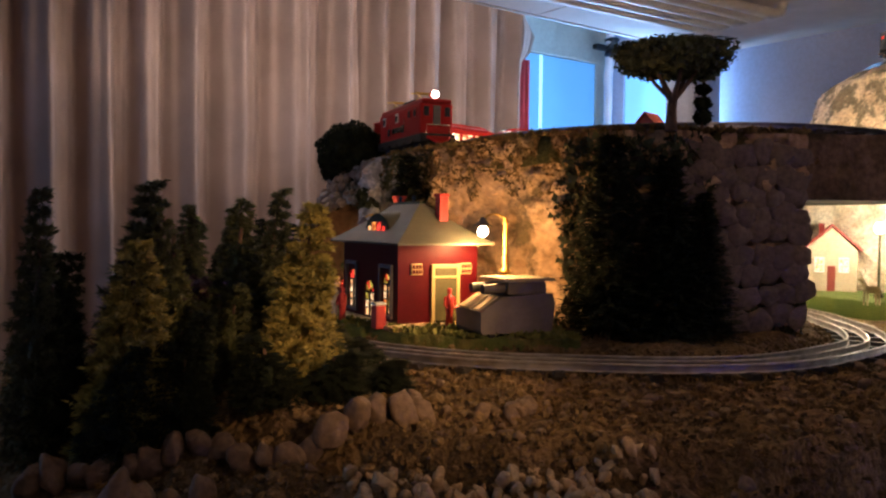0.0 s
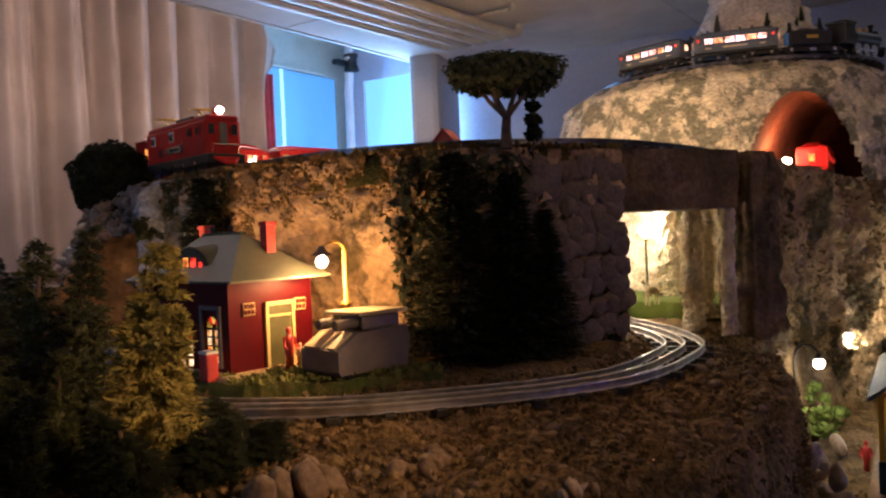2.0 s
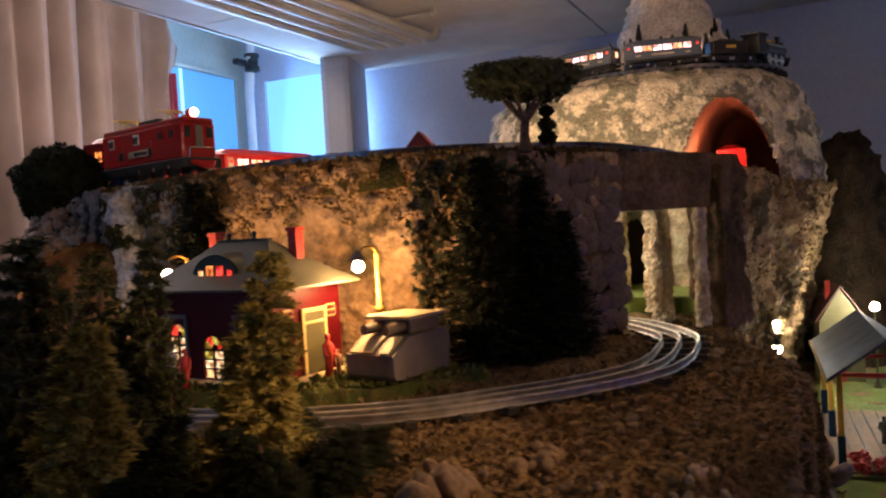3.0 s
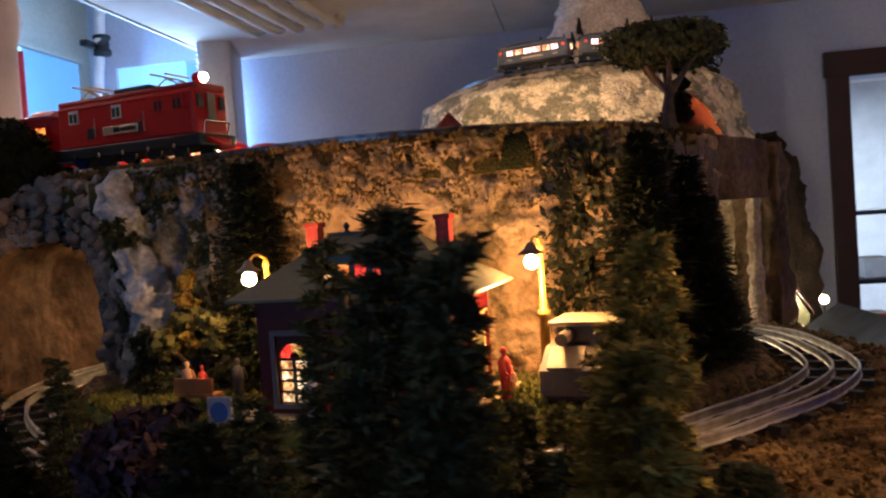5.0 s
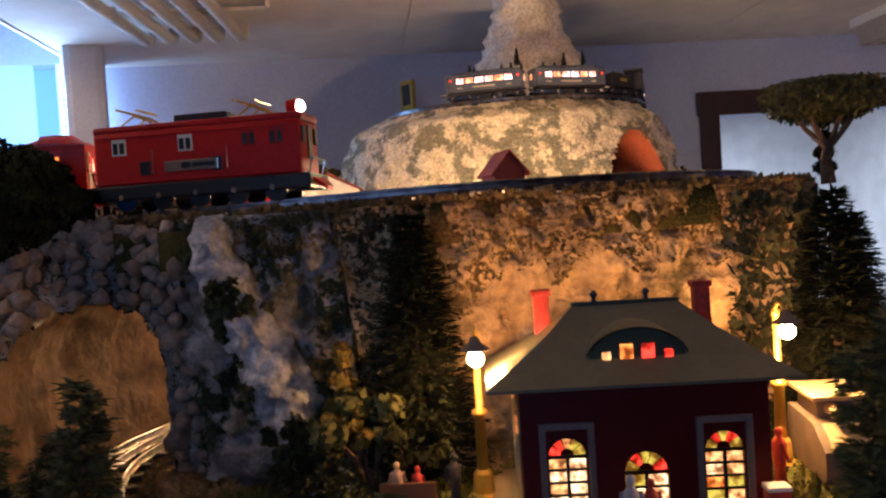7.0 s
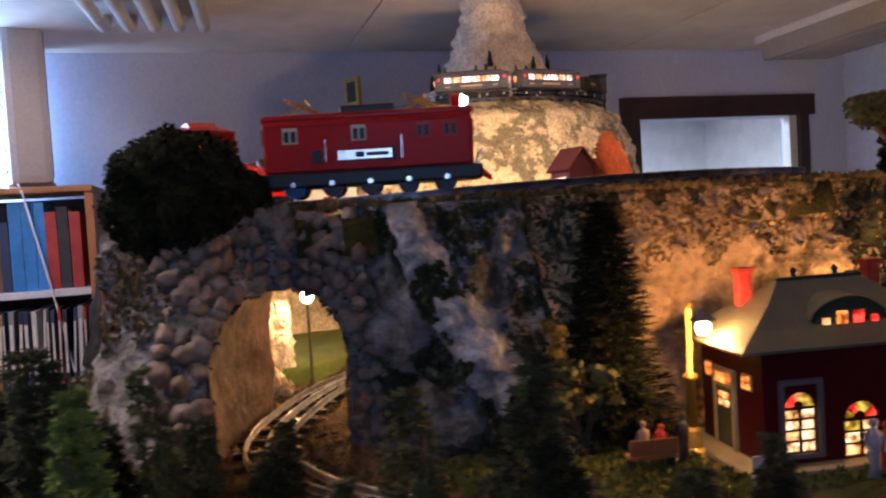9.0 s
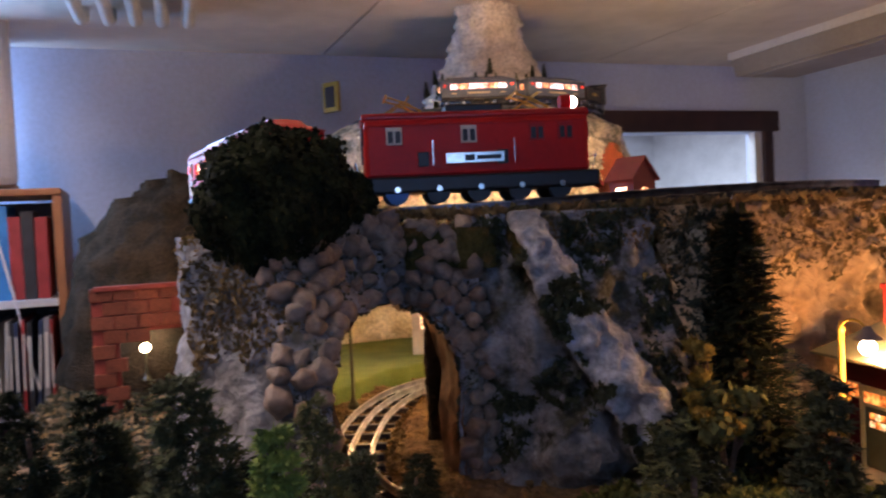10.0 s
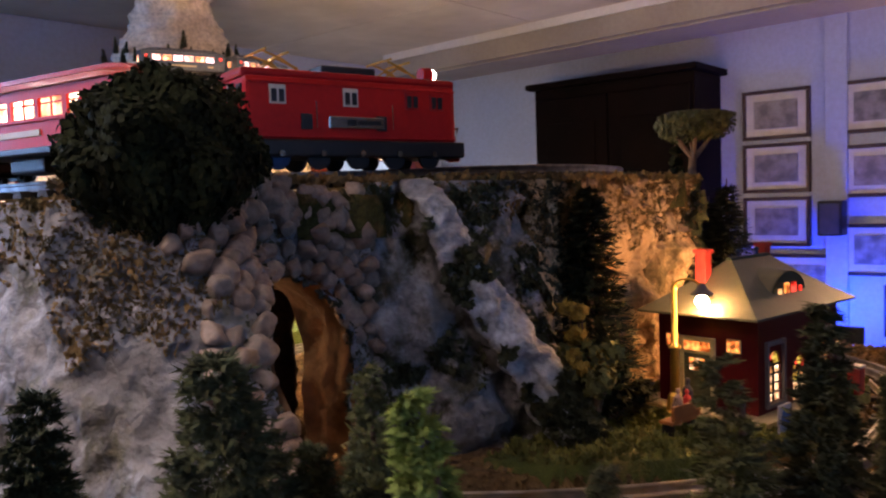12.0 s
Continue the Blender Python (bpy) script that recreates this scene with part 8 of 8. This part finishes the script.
def cottage(name, x, y, z, rz, w, d, h, wall, roof, label, lit=True):
    t = thing(name, x, y, z, rz, label, "toy house")
    part("wall_body", prism(bmesh.new(), [(-d / 2, -w / 2, 0), (-d / 2, w / 2, 0), (-d / 2, w / 2, h), (-d / 2, 0, h * 1.5), (-d / 2, -w / 2, h)], (d, 0, 0)), wall, t)
    for s in (-1, 1):
        ang = math.atan2(h * 0.5, w / 2)
        bm = bmesh.new()
        prism(bm, [(-d / 2 - 0.008, s * (w / 2 + 0.010), h - 0.006), (-d / 2 - 0.008, 0, h * 1.5 + 0.004), (-d / 2 - 0.008, 0, h * 1.5 + 0.010), (-d / 2 - 0.008, s * (w / 2 + 0.012), h)], (d + 0.016, 0, 0))
        part("roof", bm, roof, t)
    for s in (-1, 1):
        win = part("window", boxes(((-d / 2 - 0.001, s * w * 0.24, h * 0.62), (0.003, w * 0.20, h * 0.36)), bevel=0.0006), M["white"], t)
        for a in (-1, 1):
            for b in (-1, 1):
                part("pane", boxes(((-d / 2 - 0.003, s * w * 0.24 + a * w * 0.045, h * 0.62 + b * h * 0.08), (0.002, w * 0.07, h * 0.13))), M["pane_white"] if lit else M["paper"], win)
    part("door", boxes(((-d / 2 - 0.001, 0, h * 0.3), (0.003, w * 0.16, h * 0.6)), bevel=0.0006), M["hut_red"], t)
    part("chimney", boxes(((0, w * 0.2, h * 1.4), (0.014, 0.014, h * 0.4)), bevel=0.001), M["chimney"], t)
    return t


cottage("green_cottage", 2.52, 0.33, 1.00, 10, 0.12, 0.10, 0.19, M["door_green"], M["frame_dark"], "small green toy cottage with lit windows below the bank")
cottage("cream_house", 2.09, 1.10, GROUND + 0.004, 30, 0.12, 0.07, 0.11, M["cream"], M["hut_red"], "small cream toy house with a red roof in the cavern")
cottage("blue_house", 1.97, 1.37, GROUND + 0.004, -23, 0.12, 0.09, 0.13, M["fig_pale"], M["roof"], "pale blue toy house with a lit window on the lawn")
cottage("white_shed", 2.42, 1.52, DECK, 0, 0.17, 0.14, 0.085, M["paper"], M["hut_red"], "white toy shed with a red end on the upper ground", False)


def red_hut(x, y, rz):
    t = thing("red_hut", x, y, DECK + 0.002, rz, "small red gabled hut with arched lit windows", "toy hut", scale=0.84)
    w, h = 0.070, 0.060
    part("wall_body", prism(bmesh.new(), [(-0.035, -w / 2, 0), (-0.035, w / 2, 0), (-0.035, w / 2, h), (-0.035, 0, h + 0.042), (-0.035, -w / 2, h)], (0.07, 0, 0)), M["hut_red"], t)
    for s in (-1, 1):
        part("roof", prism(bmesh.new(), [(-0.042, s * (w / 2 + 0.008), h - 0.008), (-0.042, 0, h + 0.043), (-0.042, 0, h + 0.048), (-0.042, s * (w / 2 + 0.010), h - 0.004)], (0.084, 0, 0)), M["hut_red"], t)
    win = part("window", prism(bmesh.new(), [(-0.0365, 0.020 * math.cos(a), 0.014 + 0.024 * math.sin(a)) for a in np.linspace(0, math.pi, 11)] + [(-0.0365, -0.020, 0.008), (-0.0365, 0.020, 0.008)], (0.002, 0, 0)), M["car_pane"], t, "arched white lit window")
    part("glazing_bar", boxes(((-0.0372, 0, 0.022), (0.002, 0.003, 0.03)), ((-0.0372, 0, 0.016), (0.002, 0.04, 0.0025))), M["hut_red"], win)
    part("side_window", boxes(((0, w / 2 + 0.001, 0.026), (0.03, 0.002, 0.026))), M["car_pane"], t)


red_hut(1.435, 1.168, 14)


def figure(x, y, z, rz, h, material, label):
    t = lathe(bmesh.new(), [(h * 0.10, 0), (h * 0.09, h * 0.3), (h * 0.115, h * 0.48), (h * 0.13, h * 0.72), (h * 0.06, h * 0.82), (h * 0.035, h * 0.84), (h * 0.07, h * 0.90), (h * 0.06, h * 0.97), (h * 0.01, h)], 10)
    for s in (-1, 1):
        tube(t, [(0, s * h * 0.12, h * 0.76), (-h * 0.06, s * h * 0.17, h * 0.55), (-h * 0.12, s * h * 0.11, h * 0.46)], [h * 0.04, h * 0.035, h * 0.03], 6)
    ob = part("toy_figure", t, material, None, label, True, "figurine", group="toy figures")
    ob.matrix_basis = pose(x, y, z, 0, 0, rz)


figure(0.668, 1.205, GROUND + 0.006, -10, 0.062, M["fig_pale"], "pale painted toy figure at the station entrance")
figure(0.672, 1.186, GROUND + 0.006, 10, 0.056, M["fig_red"], "red painted toy figure at the station entrance")
figure(0.770, 1.018, GROUND + 0.008, 80, 0.060, M["fig_red"], "red painted toy figure at the station end door")
figure(0.786, 1.012, GROUND + 0.008, 60, 0.036, M["skin"], "small tan toy figure beside the end door")
figure(0.800, 1.345, GROUND + 0.008, 190, 0.055, M["fig_dark"], "dark toy figure beside the station")
figure(1.72, 0.40, 1.016, 0, 0.06, M["fig_red"], "red toy figure on the platform")
figure(1.76, 0.27, 1.016, 0, 0.06, M["fig_dark"], "dark toy figure on the platform")

def deer(x, y, z, rz):
    bm = bmesh.new()
    ball(bm, (0, 0, 0.034), 0.010, 2, (1.9, 0.8, 0.9))
    tube(bm, [(0.014, 0, 0.038), (0.021, 0, 0.050), (0.023, 0, 0.055)], [0.0055, 0.004, 0.0035], 8)
    ball(bm, (0.027, 0, 0.056), 0.0055, 1, (1.5, 0.8, 0.8))
    for sx in (-1, 1):
        for sy in (-1, 1):
            tube(bm, [(sx * 0.013, sy * 0.005, 0.032), (sx * 0.014, sy * 0.006, 0.0)], [0.0032, 0.0018], 6)
    for sy in (-1, 1):
        tube(bm, [(0.024, sy * 0.002, 0.060), (0.021, sy * 0.007, 0.070), (0.025, sy * 0.011, 0.078)], 0.0010, 5)
    ob = part("toy_deer", bm, M["base_cream"], None, "small pale painted toy deer on the cavern lawn", True, "figurine")
    ob.matrix_basis = pose(x, y, z, 0, 0, rz)


deer(1.765, 0.838, GROUND + 0.004, 150)

# bench with a seated pair of plain shapes, red box, picture board
t = thing("park_bench", 0.790, 1.392, GROUND + 0.006, 170, "small brown toy bench on the lawn", "bench")
part("seat", boxes(((0, 0, 0.016), (0.02, 0.055, 0.004)), bevel=0.001), M["wood"], t)
part("backrest", boxes(((0.010, 0, 0.028), (0.004, 0.055, 0.018)), bevel=0.001), M["wood"], t)
for s in (-1, 1):
    part("leg", boxes(((0, s * 0.022, 0.007), (0.016, 0.004, 0.014)), bevel=0.001), M["dark"], t)
figure(0.786, 1.403, GROUND + 0.018, 180, 0.045, M["skin"], "tan toy figure sitting on the bench")
figure(0.784, 1.383, GROUND + 0.018, 160, 0.040, M["fig_red"], "red toy figure sitting on the bench")
t = thing("red_letter_box", 0.672, 1.072, GROUND + 0.004, -8, "bright red toy letter box with a white top", "letter box")
part("case", boxes(((0, 0, 0.019), (0.018, 0.020, 0.038)), bevel=0.003), M["fig_red"], t)
part("top", boxes(((0, 0, 0.0395), (0.019, 0.021, 0.004)), bevel=0.001), M["white"], t)
t = thing("picture_board", 0.690, 1.318, GROUND + 0.004, -8, "small white board with a blue round drawing", "sign")
part("board", boxes(((0, 0, 0.018), (0.003, 0.030, 0.034)), bevel=0.001), M["fig_pale"], t)
part("drawing", lathe(bmesh.new(), [(0.008, 0), (0.011, 0), (0.011, 0.001), (0.008, 0.001)], 18, (-0.0025, 0, 0.019), "x"), M["blue"], t)
for s in (-1, 1):
    part("leg", boxes(((0.002, s * 0.010, 0.003), (0.003, 0.003, 0.008))), M["dark"], t)


# grey toy vehicle with two tubes on top
def grey_vehicle():
    t = thing("grey_toy_vehicle", 0.806, 0.925, GROUND + 0.004, 168, "grey angular toy vehicle with two tubes under its roof plate", "toy vehicle", scale=0.95)
    body = [(-0.060, 0, 0.006), (0.062, 0, 0.006), (0.066, 0, 0.012), (0.066, 0, 0.040), (0.030, 0, 0.062), (-0.060, 0, 0.066), (-0.066, 0, 0.050)]
    part("hull", prism(bmesh.new(), [(x, -0.044, z) for x, _, z in body], (0, 0.088, 0)), M["grey_toy"], t)
    part("turret", boxes(((-0.020, 0, 0.074), (0.070, 0.070, 0.020)), bevel=0.004), M["grey_toy"], t)
    part("roof_plate", boxes(((-0.020, 0, 0.0875), (0.092, 0.084, 0.005)), bevel=0.001), M["base_cream"], t)
    for s in (-1, 1):
        part("barrel", tube(bmesh.new(), [(0.008, s * 0.020, 0.075), (0.052, s * 0.020, 0.073)], 0.0075, 12), M["grey_toy"], t)
    for y, w in ((-0.016, 0.040), (0.026, 0.016)):
        part("hood_panel", box(bmesh.new(), (0.049, y, 0.0525), (0.038, w, 0.003), 0.0005, 0, 31), M["base_cream"], t)
    for s in (-1, 1):
        for x in (-0.038, 0.042):
            part("wheel", lathe(bmesh.new(), [(0.003, 0), (0.009, 0), (0.009, 0.008), (0.003, 0.008)], 14, (x, s * 0.038 - 0.004, 0.007), "y"), M["dark"], t)
    return t


# platform canopy and lower track
def canopy():
    t = thing("platform_canopy", 1.81, 0.285, 1.00, 3, "blue grey toy platform canopy on yellow posts", "toy canopy")
    for s in (-1, 1):
        bm = bmesh.new()
        prism(bm, [(-0.24, s * 0.105, 0.185), (-0.24, 0, 0.262), (-0.24, 0, 0.268), (-0.24, s * 0.108, 0.191)], (0.5, 0, 0))
        part("roof_panel", bm, M["canopy_tin"], t)
        part("gutter", boxes(((0.01, s * 0.108, 0.188), (0.5, 0.006, 0.008)), bevel=0.001), M["nickel"], t, "bright metal gutter")
    for x in (-0.22, 0.0, 0.22):
        for s in (-1, 1):
            p = part("post", boxes(((x, s * 0.085, 0.10), (0.011, 0.011, 0.20)), bevel=0.001), M["brass"], t)
            part("sleeve", boxes(((x, s * 0.085, 0.045), (0.014, 0.014, 0.06)), bevel=0.001), M["dark_blue"], p)
        part("tie_beam", boxes(((x, 0, 0.196), (0.008, 0.18, 0.008)), bevel=0.001), M["fig_red"], t)
    part("floor", boxes(((0, 0, 0.008), (0.52, 0.22, 0.016)), bevel=0.002), M["platform_wood"], t, "worn brown plank floor")
    for k in range(7):
        part("plank_joint", boxes(((0, -0.09 + 0.03 * k, 0.0165), (0.51, 0.0025, 0.002))), M["dark"], t)


M["canopy_tin"] = mat("canopy_tin", (0.05, 0.07, 0.11), (0.035, 0.05, 0.08), 0.7, metal=0.0, fine=150, bump=0.05)
M["canopy_tin"].node_tree.nodes["Principled BSDF"].inputs["Specular IOR Level"].default_value = 0.1
M["platform_wood"] = mat("platform_wood", (0.20, 0.11, 0.05), (0.13, 0.075, 0.035), 0.7, scale=30, fine=150, bump=0.3)
canopy()
railway("village_track", [(1.10, 0.16), (1.50, 0.14), (2.0, 0.12), (2.4, 0.10)], 1.006, 0.062, False, "three rail model track beside the platform", 0.098, M["tie"])
grey_vehicle()

# brick tunnel portal beside the bookcase
def brick_portal():
    t = thing("brick_portal", 2.38, 2.045, 1.19, label="red brick toy tunnel portal with a lit arch", category="tunnel portal")
    part("backing", boxes(((0.02, 0.078, 0.16), (0.03, 0.062, 0.32)), ((0.02, -0.03, 0.265), (0.03, 0.154, 0.11))), M["hut_red"], t)
    bm = boxes(((0, 0, 0), (0.014, 0.054, 0.034)), bevel=0.002)
    ob = part("brick", bm, M["brick"], t)
    mesh, first = ob.data, True
    for j in range(9):
        for i in range(4):
            y = -0.085 + 0.0565 * i + (0.028 if j % 2 else 0)
            z = 0.018 + 0.0365 * j
            if y > 0.095 or (y < 0.05 and z < 0.205 - 12 * max(0.0, y + 0.02) ** 2):
                continue
            o = ob if first else new("brick", mesh)
            first = False
            o.parent = t
            o.location = (0, y, z)
    part("coping", boxes(((0.0, 0, 0.325), (0.03, 0.20, 0.012)), bevel=0.002), M["hut_red"], t)


brick_portal()
post_lamp(2.50, 2.03, 1.25, 0.09, 0.5, "low toy lamp glowing inside the brick portal")

# lamp added in the tunnel in place of a passing train's headlight
post_lamp(2.455, 0.665, DECK - 0.055, 0.085, 2.2, "low lamp added in the mountain tunnel for the glow of a train's headlight", (1.0, 0.46, 0.18))
# light green bush and pale rocks under the brink, red flower bed beside the platform
shrub("green_bush", 1.80, 0.52, 1.00, 0.12, 0.07, "light green model bush at the foot of the bank", M["fir_green"], 12, 26)
for k in range(26):
    x = 0.78 + 0.036 * k
    lay_stone((x, 0.372 + 0.03 * math.sin(k * 1.7) + 0.10 * ease((x - 1.12) / 0.34), 1.02 + 0.05 * (k % 3)), 0.017, ground, "bank_stone", (0.8, 0.8, 1.5))
t = thing("flower_bed", 1.60, 0.30, 1.00, label="low bed of red model flowers beside the platform", category="flowers")
bm = bmesh.new()
for k in range(14):
    leafy(bm, (rng.uniform(-0.05, 0.05), rng.uniform(-0.04, 0.04), 0.018), 0.012, 40, rng, 0.005)
part("blossom", bm, M["fig_red"], t)
part("bed", boxes(((0, 0, 0.004), (0.13, 0.11, 0.012)), bevel=0.003), M["grass"], t)
field("village_lawn", list(np.arange(1.05, 2.9, 0.03)), list(np.arange(0.17, 0.42, 0.025)), lambda x, y: 1.003 + 0.006 * noise.noise((x * 15, y * 15, 2)), M["lawn"], None, None,
      "green lawn strip of the lower village", "structure", "lawn", skirt=0.02)
